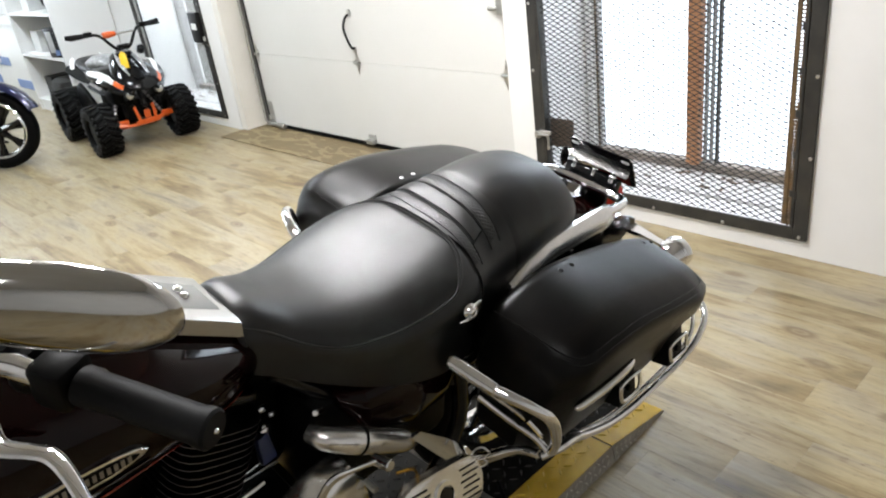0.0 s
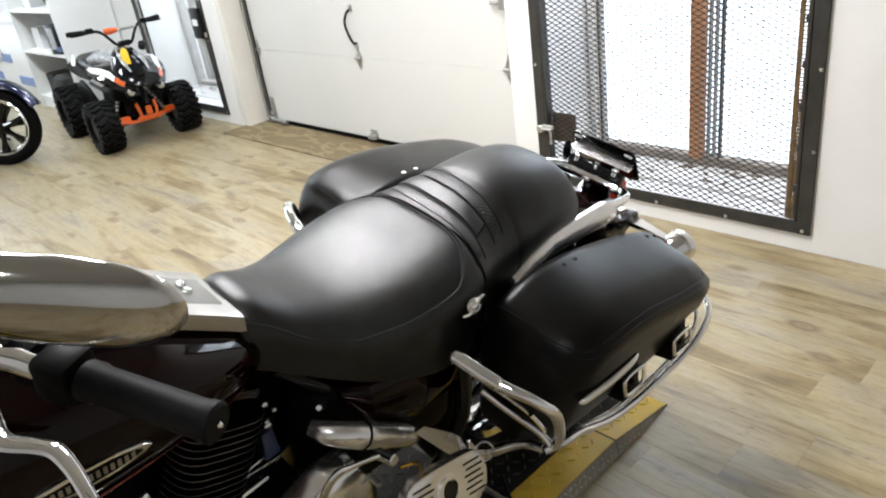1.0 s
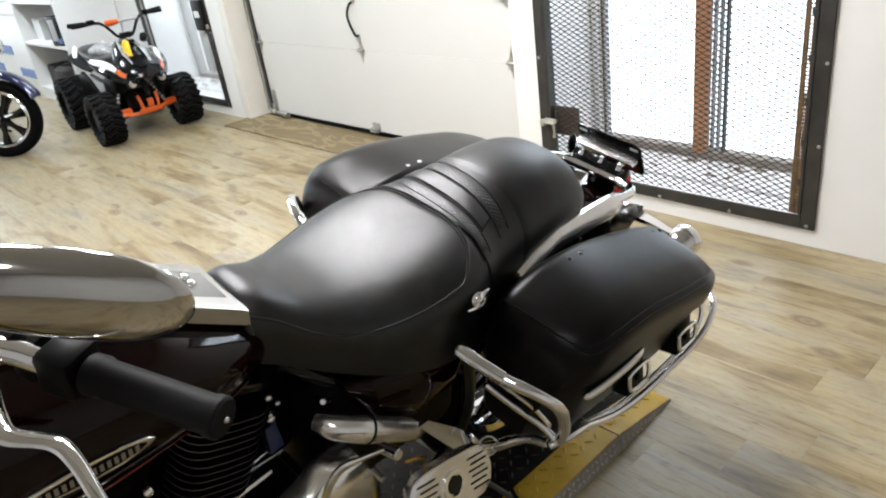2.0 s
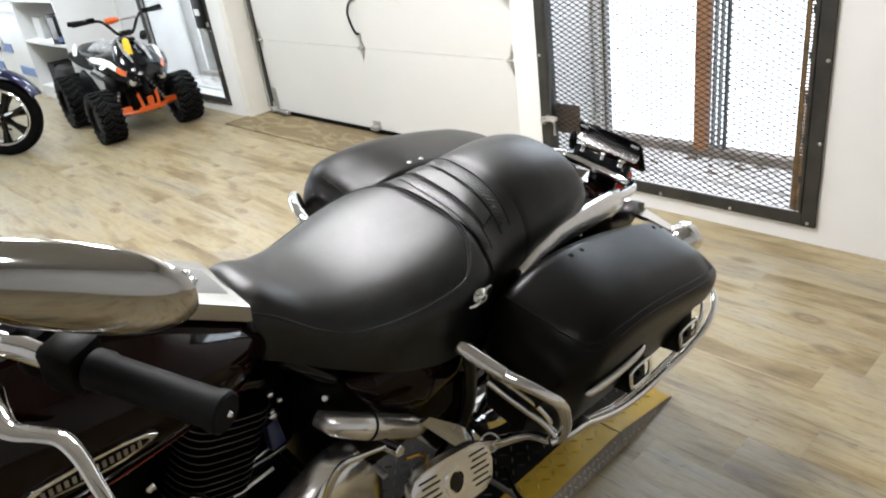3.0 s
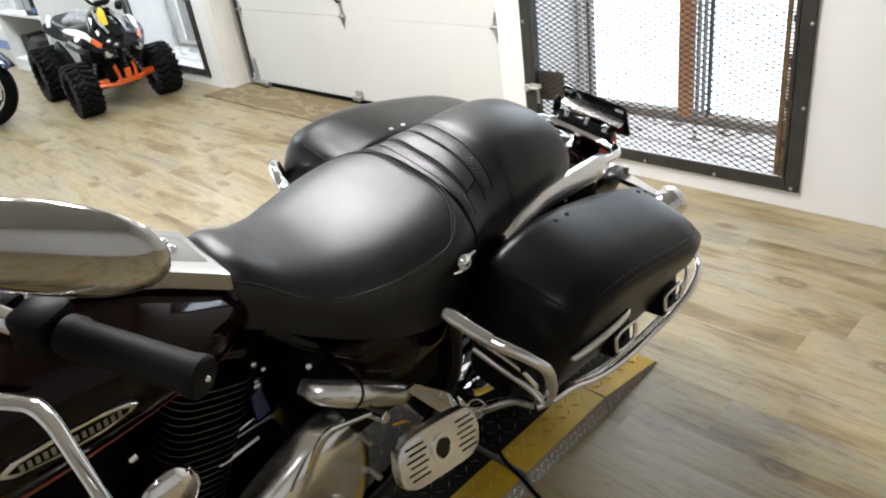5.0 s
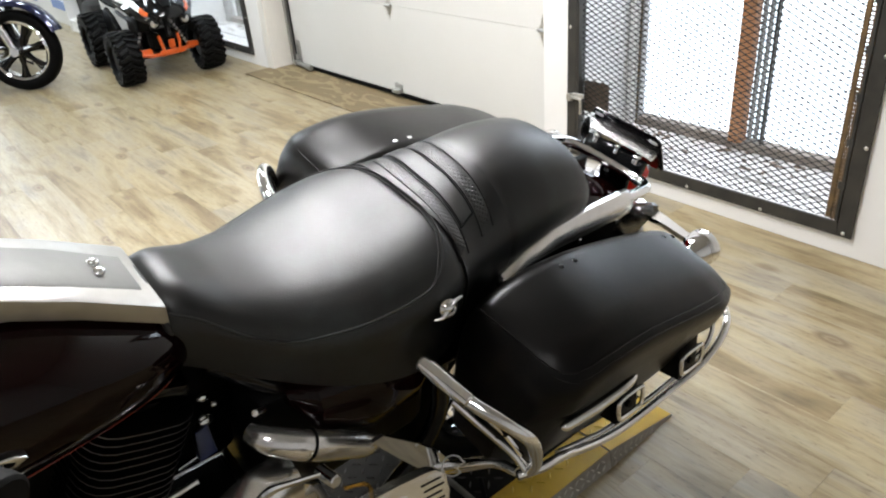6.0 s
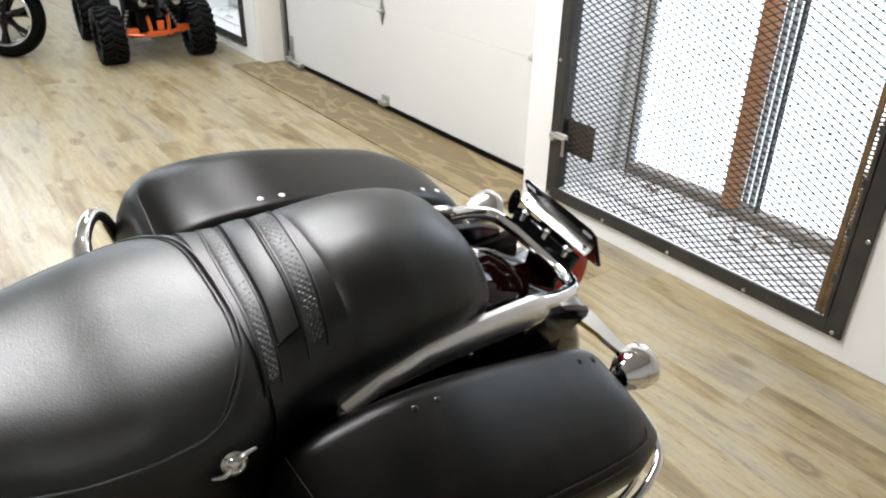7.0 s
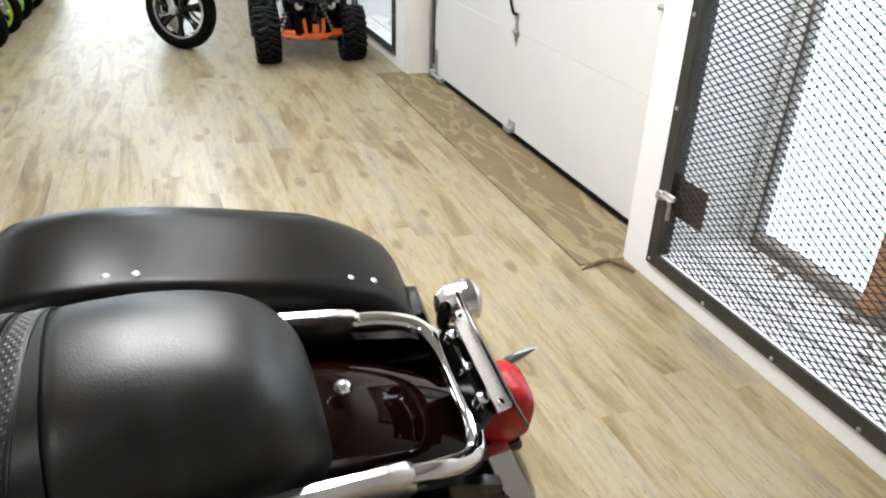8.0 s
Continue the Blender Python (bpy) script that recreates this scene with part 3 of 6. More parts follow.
def caged_window(name, glow, x0, x1, latch_low, label, flip=False):
    win = tagged(new(name), label, "window", kind="structure")
    fr = new("cage_frame")
    fr.parent = win
    fw, yy = 0.055, -0.007
    bars = (("stile", ((x0 + fw / 2), (GB + GT) / 2), (fw, GT - GB)), ("stile", (x1 - fw / 2, (GB + GT) / 2), (fw, GT - GB)),
            ("rail", ((x0 + x1) / 2, GB + fw / 2), (x1 - x0 - 2 * fw, fw)), ("rail", ((x0 + x1) / 2, GT - fw / 2), (x1 - x0 - 2 * fw, fw)))
    for nm, (cx, cz), (sx, sz) in bars:
        bm = B()
        box(bm, (cx, yy, cz), (sx, 0.012, sz), 0.0015)
        part(nm, bm, STEEL, fr)
    # inner angle of the cage, and on the hinge side two rusty strips tied across a narrow gap
    for cx in (x0 + fw + 0.008, x1 - fw - 0.010):
        bm = B()
        box(bm, (cx, 0.012, (GB + GT) / 2), (0.012, 0.05, GT - GB - 2 * fw), 0.001)
        part("angle_bar", bm, STEEL, fr)
    # on the flipped window, pale grey puts reflected light into strips and ties
    for cx, wid in ((x1 - fw - 0.013, 0.020), (x1 - fw - 0.043, 0.020)):
        bm = B()
        box(bm, (cx, -0.004, (GB + GT) / 2), (wid, 0.008, GT - GB - 2 * fw - 0.01), 0.002)
        part("edge_strip", bm, GALV if flip else TAPE, fr, "edge strip with reflected light in its pale grey" if flip else "rusty brown edge strip")
    bm = B()
    for k in range(int((GT - GB - 2 * fw) / 0.0145)):
        box(bm, (x1 - fw - 0.028, -0.004, GB + fw + 0.008 + 0.0145 * k), (0.0094, 0.005, 0.0062 if k > 34 else 0.0120))
    tagged(part("hinge_ties", bm, GALV if flip else TAPE, fr), kind="stuff")
    for z in [GB + 0.2 + 0.165 * k for k in range(11)]:
        bm = B()
        box(bm, (x1 - fw - 0.014, -0.011, z), (0.026, 0.006, 0.030), 0.002)
        part("tab", bm, STEEL, fr)
    for bx, bz in [(x0 + 0.34 * k + 0.01 + (0.025 if k == 0 else 0), GB + 0.012) for k in range(1, 4)] + [(x0 + 0.02, GB + 0.02), (x1 - 0.03, GB + 0.015)] + \
            [(x1 - 0.012, GB + 0.358 + 0.321 * k) for k in range(5)] + [(x0 + 0.018, GB + 0.30 + 0.321 * k) for k in range(5)]:
        bm = B()
        ball(bm, (bx, yy - 0.006, bz), 0.0078, 1, 0.6, 1, u=10, v=6)
        part("bolt", bm, BOLT, fr)
    me = bpy.data.meshes.new("mesh_sheet")
    v, f = expanded_mesh(None, x0 + fw + 0.012, x1 - fw - 0.050, GB + fw - 0.008, GT - fw, 0.018)
    me.from_pydata(v, [], f)
    # the flipped window's mesh takes a paler grey than the other
    me.materials.append(GALV if flip else MESH)
    sheet = new("mesh_sheet", me)
    sheet.parent = fr
    tagged(sheet, label="pale grey expanded metal mesh" if flip else "dark expanded steel mesh", kind="stuff")
    # latch with its plate
    lx = x0 + 0.03
    bm = B()
    box(bm, (x0 + 0.145, 0.030, latch_low + 0.075), (0.145, 0.004, 0.15), 0.001)
    lat = part("latch_plate", bm, PLATEBRN, fr, "brown-grey steel latch plate")
    if flip:
        bm = B()
        box(bm, (x0 + 0.10, -0.030, latch_low + 0.16), (0.15, 0.035, 0.24), 0.006)
        lock = part("lock_box", bm, BLACKPL, fr, "black lock box with a pale label")
        bm = B()
        box(bm, (x0 + 0.10, -0.0495, latch_low + 0.17), (0.085, 0.003, 0.05), 0.001)
        part("lock_label", bm, WHITEPL, lock)
    bm = B()
    box(bm, (lx - 0.005, -0.022, latch_low + 0.07), (0.03, 0.02, 0.035), 0.003)
    box(bm, (lx + 0.045, -0.02, latch_low + 0.085), (0.07, 0.014, 0.022), 0.003)
    part("latch_body", bm, BOLT, lat, "brass-grey latch body")
    bm = B()
    tube(bm, [(lx - 0.02, -0.026, latch_low + 0.07), (lx + 0.05, -0.028, latch_low + 0.074), (lx + 0.066, -0.028, latch_low + 0.06), (lx + 0.066, -0.028, latch_low + 0.0)], 0.007, 8, 4)
    part("latch_bolt", bm, BOLT, lat)
    # recess lining, sill, frame and panes
    wx0, wx1 = x0 + IN, x1 - IN
    bm = B()
    box(bm, ((wx0 + wx1) / 2, REC / 2 + 0.08, GB + IN + 0.006), (wx1 - wx0, REC - 0.1, 0.012), 0.002)
    part("window_sill", bm, SILLW, win, "dusty white sill board with debris")
    frame_y = REC - 0.02
    for cx, sx in ((wx0 + 0.03, 0.06), (wx1 - 0.03, 0.06)):
        bm = B()
        box(bm, (cx, frame_y, (GB + GT) / 2), (sx, 0.07, GT - GB - 0.1), 0.003)
        box(bm, (cx, frame_y - 0.04, (GB + GT) / 2), (sx * 0.45, 0.02, GT - GB - 0.12), 0.003)
        part("side_frame", bm, WALL if cx < (wx0 + wx1) / 2 else GREYFR, win)
    bm = B()
    box(bm, ((wx0 + wx1) / 2, frame_y, GB + IN + 0.035), (wx1 - wx0 - 0.152, 0.07, 0.045), 0.003)
    part("bottom_frame", bm, WEATHERED, win, "weathered brown bottom frame")
    for dx, mt in ((0.066, TAPE), (0.078, GREYFR)):
        bm = B()
        box(bm, (wx0 + dx, frame_y - 0.01, (GB + GT) / 2), (0.008, 0.05, GT - GB - 0.12), 0.001)
        part("glazing_bead", bm, mt, win)
    px0 = x0 + 0.64
    bm = B()
    box(bm, (px0 + 0.035, frame_y - 0.03, (GB + GT) / 2 + 0.02), (0.062, 0.055, GT - GB - 0.16), 0.002)
    part("post", bm, POST, win, "reddish brown wooden post")
    for dx in (0.085, 0.115, 0.145):
        bm = B()
        box(bm, (px0 + dx, frame_y - 0.012, (GB + GT) / 2 + 0.02), (0.012, 0.03, GT - GB - 0.16), 0.002)
        part("glazing_bar", bm, GREYFR if dx < 0.14 else STEEL, win)
    for a, b in ((wx0 + 0.084, px0), (px0 + 0.155, wx1 - 0.062)):
        bm = B()
        box(bm, ((a + b) / 2, frame_y, (GB + GT) / 2 + 0.03), (b - a, 0.006, GT - GB - 0.2))
        p = part("pane", bm, PANE, win)
        p.visible_shadow = False
    rng = random.Random(5)
    for k in range(54):
        bm = B()
        cx = rng.uniform(wx0 + 0.08, wx1 - 0.08)
        s = rng.uniform(0.004, 0.022) * (0.6 if k > 30 else 1.0)
        back = rng.uniform(0.05, 0.11) if k % 3 else rng.uniform(0.06, 0.26)
        box(bm, (0, 0, 0), (s * rng.uniform(1.2, 3.0), s, s * 0.45), s * 0.1, pose(cx, frame_y - back, GB + IN + 0.014 + s * 0.2, rng.uniform(-8, 8), rng.uniform(-8, 8), rng.uniform(0, 180)), 1)
        part("debris", bm, DEBRIS, win)
    if flip:
        for ob in win.children_recursive:
            if ob.data:
                ob.data.transform(Matrix.Translation((x0 + x1, 0, 0)) @ Matrix.Diagonal((-1, 1, 1, 1)))
                ob.data.flip_normals()
    plain("backdrop_sky", ((x0 + x1) / 2, 1.6, 1.2), (4.0, 0.02, 4.0), glow, "bright overexposed daylight outside the window", "backdrop")


caged_window("window_1", SKYGLOW, G1[0], G1[1], 0.30, "window behind a black steel cage of expanded mesh")
caged_window("window_2", SKYGLOW, G2[0], G2[1], 0.68, "second caged window with black steel frame by the quad bike", True)


# ---------------------------------------------------------------- the motorcycle (leaning on its stand, tail to the wall)
BIKE = thing("motorcycle", "black touring motorcycle with leather saddlebags leaning on its stand", "motorcycle", pose(1.30, 0, 0, 0, 13, 0))


def smooth_interp(rows, y):
    """Rows of y and values: cubic through the rows, taken at y."""
    ys = [r[0] for r in rows]
    i = max(1, min(len(ys) - 1, int(np.searchsorted(ys, y))))
    a, b = rows[i - 1], rows[i]
    t = (y - a[0]) / (b[0] - a[0])
    pa, nb = rows[max(i - 2, 0)], rows[min(i + 1, len(rows) - 1)]
    out = []
    for k in range(1, len(a)):
        h = b[0] - a[0]
        ma = (b[k] - pa[k]) / (b[0] - pa[0]) * h
        mb = (nb[k] - a[k]) / (nb[0] - a[0]) * h
        t2, t3 = t * t, t * t * t
        out.append((2 * t3 - 3 * t2 + 1) * a[k] + (t3 - 2 * t2 + t) * ma + (-2 * t3 + 3 * t2) * b[k] + (t3 - t2) * mb)
    return out


# seat: y, apex height, half width, skirt foot height, roundness
SEAT = [(-2.436, 1.004, 0.082, 0.905, 2.9), (-2.428, 1.013, 0.090, 0.900, 2.9), (-2.40, 1.017, 0.103, 0.885, 2.8), (-2.365, 0.999, 0.121, 0.865, 2.8), (-2.33, 0.980, 0.140, 0.845, 2.8), (-2.25, 0.957, 0.177, 0.805, 3.1),
        (-2.17, 0.953, 0.204, 0.775, 3.7), (-2.10, 0.962, 0.214, 0.755, 4.0), (-2.03, 0.970, 0.213, 0.752, 4.0), (-1.975, 0.976, 0.199, 0.765, 3.6), (-1.93, 0.985, 0.184, 0.785, 3.0),
        (-1.88, 1.000, 0.174, 0.80, 2.6), (-1.80, 1.014, 0.168, 0.81, 2.5), (-1.72, 1.014, 0.160, 0.815, 2.6), (-1.64, 0.998, 0.148, 0.82, 2.6), (-1.595, 0.968, 0.134, 0.82, 2.6),
        (-1.557, 0.91, 0.108, 0.822, 2.4), (-1.545, 0.85, 0.080, 0.825, 2.2)]


def seat_point(y, a, lift=0.0):
    """A point on the seat: a runs from 0 at the left skirt foot over pi/2 at the ridge to pi."""
    top, w, foot, n = smooth_interp(SEAT, y)
    c, s = math.cos(a), math.sin(a)
    x = w * math.copysign(abs(c) ** (2 / n), c)
    z = foot + (top - foot) * abs(s) ** (2 / n)
    tuck = 1 - 0.10 * max(0.0, 1 - abs(s) * 2.2)
    k = Vector((x * tuck, y, z))
    if lift:
        k += Vector((c * lift, 0, s * lift))
    return k


def seat_body(y0, y1, steps, shrink0=0.0, shrink1=0.0):
    bm = B()
    rings = []
    for i in range(steps + 1):
        y = y0 + (y1 - y0) * i / steps
        d = -shrink0 * max(0, 1 - (i / 2.0)) - shrink1 * max(0, 1 - ((steps - i) / 2.0))
        ring = [seat_point(y, math.pi * k / 40, d) for k in range(41)]
        ring += [Vector((ring[-1].x * 0.8, y, ring[-1].z - 0.012)), Vector((ring[0].x * 0.8, y, ring[0].z - 0.012))]
        rings.append(ring)
    return rings_to_mesh(bm, rings)


seat = part("rider_seat", seat_body(-2.436, -1.966, 46, 0, 0.006), LEATHER, BIKE, "smooth black vinyl rider seat")
part("passenger_seat", seat_body(-1.846, -1.545, 40, 0.006, 0), LEATHER, BIKE, "smooth black vinyl passenger pad")
part("seat_valley", seat_body(-1.972, -1.842, 12), LEATHER, BIKE)
# rolled front edge of the rider seat
bm = B()
tube(bm, [seat_point(-2.432, a, 0.001) for a in np.linspace(0.25, math.pi - 0.25, 15)], 0.0055, 10, 4)
part("front_welt", bm, LEATHER, seat, "rolled front edge of the seat")


def cross_line(y, a):
    """The strap and its bands run slightly askew over the seat."""
    return y + 0.022 * (a - math.pi / 2)


# grab strap between two braided bands, its end folded under
bm = B()
rings = []
for a in np.linspace(1.02, math.pi - 0.86, 30):
    rings.append([seat_point(cross_line(y, a), a, h) for y, h in ((-1.9295, 0.001), (-1.9285, 0.0036), (-1.924, 0.0046), (-1.902, 0.0046), (-1.8975, 0.0036), (-1.8965, 0.001))])
rings_to_mesh(bm, rings)
strap = part("grab_strap", bm, LEATHER, BIKE, "flat black leather grab strap")
for yc, hw in ((-1.946, 0.0105), (-1.874, 0.0135)):
    n = 52
    bm = B()
    rings = []
    for a in np.linspace(0.80, math.pi - 0.70, 40):
        rings.append([seat_point(cross_line(yc + dy, a), a, h) for dy, h in ((-hw, 0.0002), (-hw * 0.7, 0.0012), (hw * 0.7, 0.0012), (hw, 0.0002))])
    rings_to_mesh(bm, rings)
    part("braid_band", bm, LEATHER, strap)
    for i in range(n):
        a = 0.83 + (math.pi - 1.56) * i / (n - 1)
        bm = B()
        for k in ((-0.62, 0.0, 0.62) if i % 2 else (-0.31, 0.31)):
            p, q = seat_point(cross_line(yc + k * hw, a), a, 0.0009), seat_point(cross_line(yc + k * hw + 0.003, a), a + 0.02, 0.0009)
            ball(bm, (0, 0, 0), 1.0, 0.0024, 0.0012, 0.0036, aim(p, q), u=6, v=5)
        part("braid_stitch", bm, LEATHER, strap)
    for dy in (-hw - 0.002, hw + 0.002):
        bm = B()
        tube(bm, [seat_point(cross_line(yc + dy, a), a, 0.0004) for a in np.linspace(0.72, math.pi - 0.6, 16)], 0.0019, 6, 3)
        part("braid_edge", bm, LEATHER, strap)
# dark slot round the strap's end
bm = B()
tube(bm, [seat_point(cross_line(y, 1.01), 1.01, 0.002) for y in (-1.9315, -1.921, -1.905, -1.8945)], 0.0022, 6, 3)
tube(bm, [seat_point(cross_line(-1.9315, a), a, 0.0014) for a in np.linspace(1.01, math.pi - 0.86, 14)], 0.0016, 6, 3)
tube(bm, [seat_point(cross_line(-1.8945, a), a, 0.0014) for a in np.linspace(1.01, math.pi - 0.86, 14)], 0.0014, 6, 3)
part("strap_slot", bm, RUBBER, strap, "dark slot along the strap")
# piping along the rider seat, closing behind the rider
for sgn in (0, 1):
    line = [(-2.425, 0.80), (-2.39, 0.66), (-2.335, 0.56), (-2.28, 0.54), (-2.205, 0.63), (-2.145, 0.67), (-2.085, 0.69), (-2.05, 0.73), (-2.02, 0.88), (-1.988, 1.15), (-1.974, 1.42), (-1.971, math.pi / 2)]
    for off, r in ((0.0, 0.0026), (0.0085, 0.0016)):
        bm = B()
        tube(bm, [seat_point(y - off * (1 if a > 0.8 else 0.0), (math.pi - a if sgn else a), 0.0006) for y, a in (line if not off else line[7:])], r, 8, 5)
        part("piping", bm, LEATHER, seat)
# silver concho on each flank
for sgn in (1, -1):
    con = new("concho")
    con.parent = seat
    m = aim((0.212 * sgn, -2.038, 0.895), (0.50 * sgn, -2.10, 1.03))
    bm = B()
    lathe(bm, [(0.0145, -0.004), (0.016, 0.003), (0.012, 0.006), (0.010, 0.004), (0.006, 0.008), (0.002, 0.009)], m, 20)
    part("disc", bm, CHROME, con, "round silver concho")
    for dx, dz in ((0.02, 0.012), (-0.021, -0.012)):
        bm = B()
        tube(bm, [m @ Vector((0, 0, 0.004)), m @ Vector((dx * 0.6, dz * 0.9, 0.006)), m @ Vector((dx * 1.3, dz * 1.1, 0.002))], [0.004, 0.0035, 0.002], 8, 4)
        part("lace", bm, SATIN, con)


# tank: y, top, half width, height of the widest line, foot
TANK = [(-3.05, 0.98, 0.03, 0.95, 0.92), (-3.02, 1.02, 0.085, 0.96, 0.88), (-2.93, 1.10, 0.145, 0.98, 0.845), (-2.82, 1.12, 0.168, 0.985, 0.84), (-2.70, 1.105, 0.172, 0.98, 0.85),
        (-2.58, 1.065, 0.160, 0.965, 0.862), (-2.48, 1.010, 0.128, 0.945, 0.862), (-2.42, 0.975, 0.092, 0.934, 0.872), (-2.38, 0.955, 0.05, 0.93, 0.89)]


def tank_point(y, a):
    top, w, mid, foot = smooth_interp(TANK, y)
    c, s = math.cos(a), math.sin(a)
    x = w * math.copysign(abs(c) ** 0.8, c)
    z = mid + (top - mid) * abs(s) ** 0.8 if s > 0 else mid - (mid - foot) * abs(s) ** 0.9
    return Vector((x, y, z))


bm = B()
rings_to_mesh(bm, [[tank_point(y, 2 * math.pi * k / 48) for k in range(48)] for y in np.linspace(-3.05, -2.38, 44)])
tank = part("fuel_tank", bm, PAINT, BIKE, "glossy dark cherry fuel tank")
for sgn in (0, 1):
    bm = B()
    tube(bm, [tank_point(y, (math.pi + 0.78) if sgn else -0.78) for y in np.linspace(-2.98, -2.405, 12)], 0.0045, 8, 3)
    part("tank_edge", bm, REDLIP, tank, "thin red edge of the tank")
BADGEBAR = mat("dull_gold", (0.30, 0.27, 0.22), 0.45, 0.5)
# tank badge: a long pointed plate, its lettering as plain bars
badge = new("tank_badge")
badge.parent = tank
tagged(badge, label="long pointed chrome badge with dark inlay")
bm = B()
m = Matrix.Translation((0.171, -2.728, 0.976)) @ pose(0, 0, 0, 0, 90, 0) @ pose(0, 0, 0, 0, 0, -2.7)
outline = [(0, -0.090), (0.012, -0.070), (0.0165, -0.013), (0.015, 0.04), (0.009, 0.076), (0, 0.090), (-0.009, 0.076), (-0.015, 0.04), (-0.0165, -0.013), (-0.012, -0.070)]
prism(bm, outline, 0.012, m, 0.002)
part("badge_rim", bm, CHROME, badge)
bm = B()
prism(bm, [(x * 0.66, y * 0.85) for x, y in outline], 0.015, m, 0.001)
part("badge_inlay", bm, BLACKSATIN, badge)
for k in range(14):
    bm = B()
    yy = -0.063 + 0.0094 * k
    if k == 6:
        continue
    prism(bm, [(-0.006, yy), (0.006, yy), (0.006, yy + 0.0052), (-0.006, yy + 0.0052)], 0.016, m)
    part("letter_bar", bm, BADGEBAR, badge)
# console on the tank
con = new("tank_console")
con.parent = tank
tagged(con, label="chrome tank console with a grey insert")


def strip(rows, h0):
    """A tapering plate over the tank's ridge: rows of y, half width, height."""
    rings = []
    for y, w, h in rows:
        rings.append([Vector((-w, y, h - h0)), Vector((-w, y, h - 0.003)), Vector((-w * 0.9, y, h)), Vector((w * 0.9, y, h)), Vector((w, y, h - 0.003)), Vector((w, y, h - h0))])
    return rings


bm = B()
rings_to_mesh(bm, strip([(-2.428, 0.078, 1.013), (-2.45, 0.077, 1.027), (-2.526, 0.074, 1.074), (-2.60, 0.071, 1.112), (-2.68, 0.069, 1.136), (-2.80, 0.072, 1.148)], 0.034))
part("console_body", bm, varied("console_alloy", (0.52, 0.515, 0.50), (0.44, 0.435, 0.42), 30, 0.26, 0.36, metal=0.95, grain=300), con)
bm = B()
rings_to_mesh(bm, strip([(-2.443, 0.042, 1.0255), (-2.46, 0.043, 1.0357), (-2.526, 0.046, 1.0765), (-2.60, 0.046, 1.1145), (-2.68, 0.045, 1.1385)], 0.012))
part("console_insert", bm, varied("grey_insert", (0.16, 0.16, 0.155), (0.22, 0.22, 0.21), 14, 0.42, 0.5), con, "brushed grey console insert")
for dx in (-0.011, 0.011):
    bm = B()
    ball(bm, (dx, -2.482, 1.052), 0.0085, 1, 1, 0.8)
    part("console_bolt", bm, CHROME, con)
bm = B()
lathe(bm, [(0.075, -0.03), (0.078, 0.005), (0.072, 0.012), (0.062, 0.010), (0.058, 0.006)], Matrix.Translation((0, -2.86, 1.14)) @ pose(0, 0, 0, 14), 36)
part("speedometer", bm, CHROME, con, "chrome speedometer bezel")


# saddlebags
BAG = [(-2.0, 0.815, 0.030), (-1.985, 0.858, 0.012), (-1.95, 0.882, 0.004), (-1.87, 0.895, 0.0), (-1.78, 0.892, 0.0), (-1.68, 0.872, 0.0), (-1.58, 0.845, 0.0), (-1.48, 0.812, 0.0), (-1.42, 0.785, 0.003), (-1.39, 0.757, 0.012), (-1.372, 0.71, 0.032)]
BAGFOOT = 0.52
BAGY, BAGZ = (-2.0, -1.7, -1.6, -1.5, -1.45, -1.37), (0.54, 0.515, 0.53, 0.60, 0.65, 0.69)


def bag_ring(y, grow, wide=0.0):
    """The bag's outline in x and z at y, as rounded corners between control points."""
    top, pull = smooth_interp(BAG, y)
    u = min(1.0, max(0.0, (y + 1.98) / 0.59))
    out_ = wide + 0.006 * min(1.0, (y + 2.0) / 0.08) - 0.032 * max(0.0, 1 - (y + 2.0) / 0.065) - 0.065 * max(0.0, 1 - (-1.372 - y) / 0.15) ** 1.5
    foot = min(float(np.interp(y, BAGY, BAGZ)), top - 0.095)
    za = top - 0.062
    ctl = [(0.190, foot + 0.02, 0.03), (0.196, top - 0.035, 0.02), (0.222, top, 0.03), (0.386 + out_, top - 0.026, 0.05), (0.434 + out_, za, 0.026), (0.418 + out_, za + (foot - za) * 0.4, 0.06), (0.394 + out_, za + (foot - za) * 0.76, 0.06), (0.358 + out_ * 0.6, foot, 0.05)]
    cx, cz = 0.305, (top + BAGFOOT) / 2
    pts = []
    k = len(ctl)
    for i in range(k):
        p, a, b = Vector(ctl[i][:2]), Vector(ctl[i - 1][:2]), Vector(ctl[(i + 1) % k][:2])
        r = min(ctl[i][2], (a - p).length * 0.48, (b - p).length * 0.48)
        s, e = p + (a - p).normalized() * r, p + (b - p).normalized() * r
        for t in (0, 0.25, 0.5, 0.75, 1.0):
            pts.append(s * (1 - t) ** 2 + p * 2 * t * (1 - t) + e * t * t)
    out = []
    for p in pts:
        q = p + (p - Vector((cx, cz))).normalized() * (grow - pull)
        out.append(Vector((q.x, y + 0.42 * (top - q.y) * u ** 3, q.y)))
    return out


def lid_line(y):
    return smooth_interp(BAG, y)[0] - 0.125


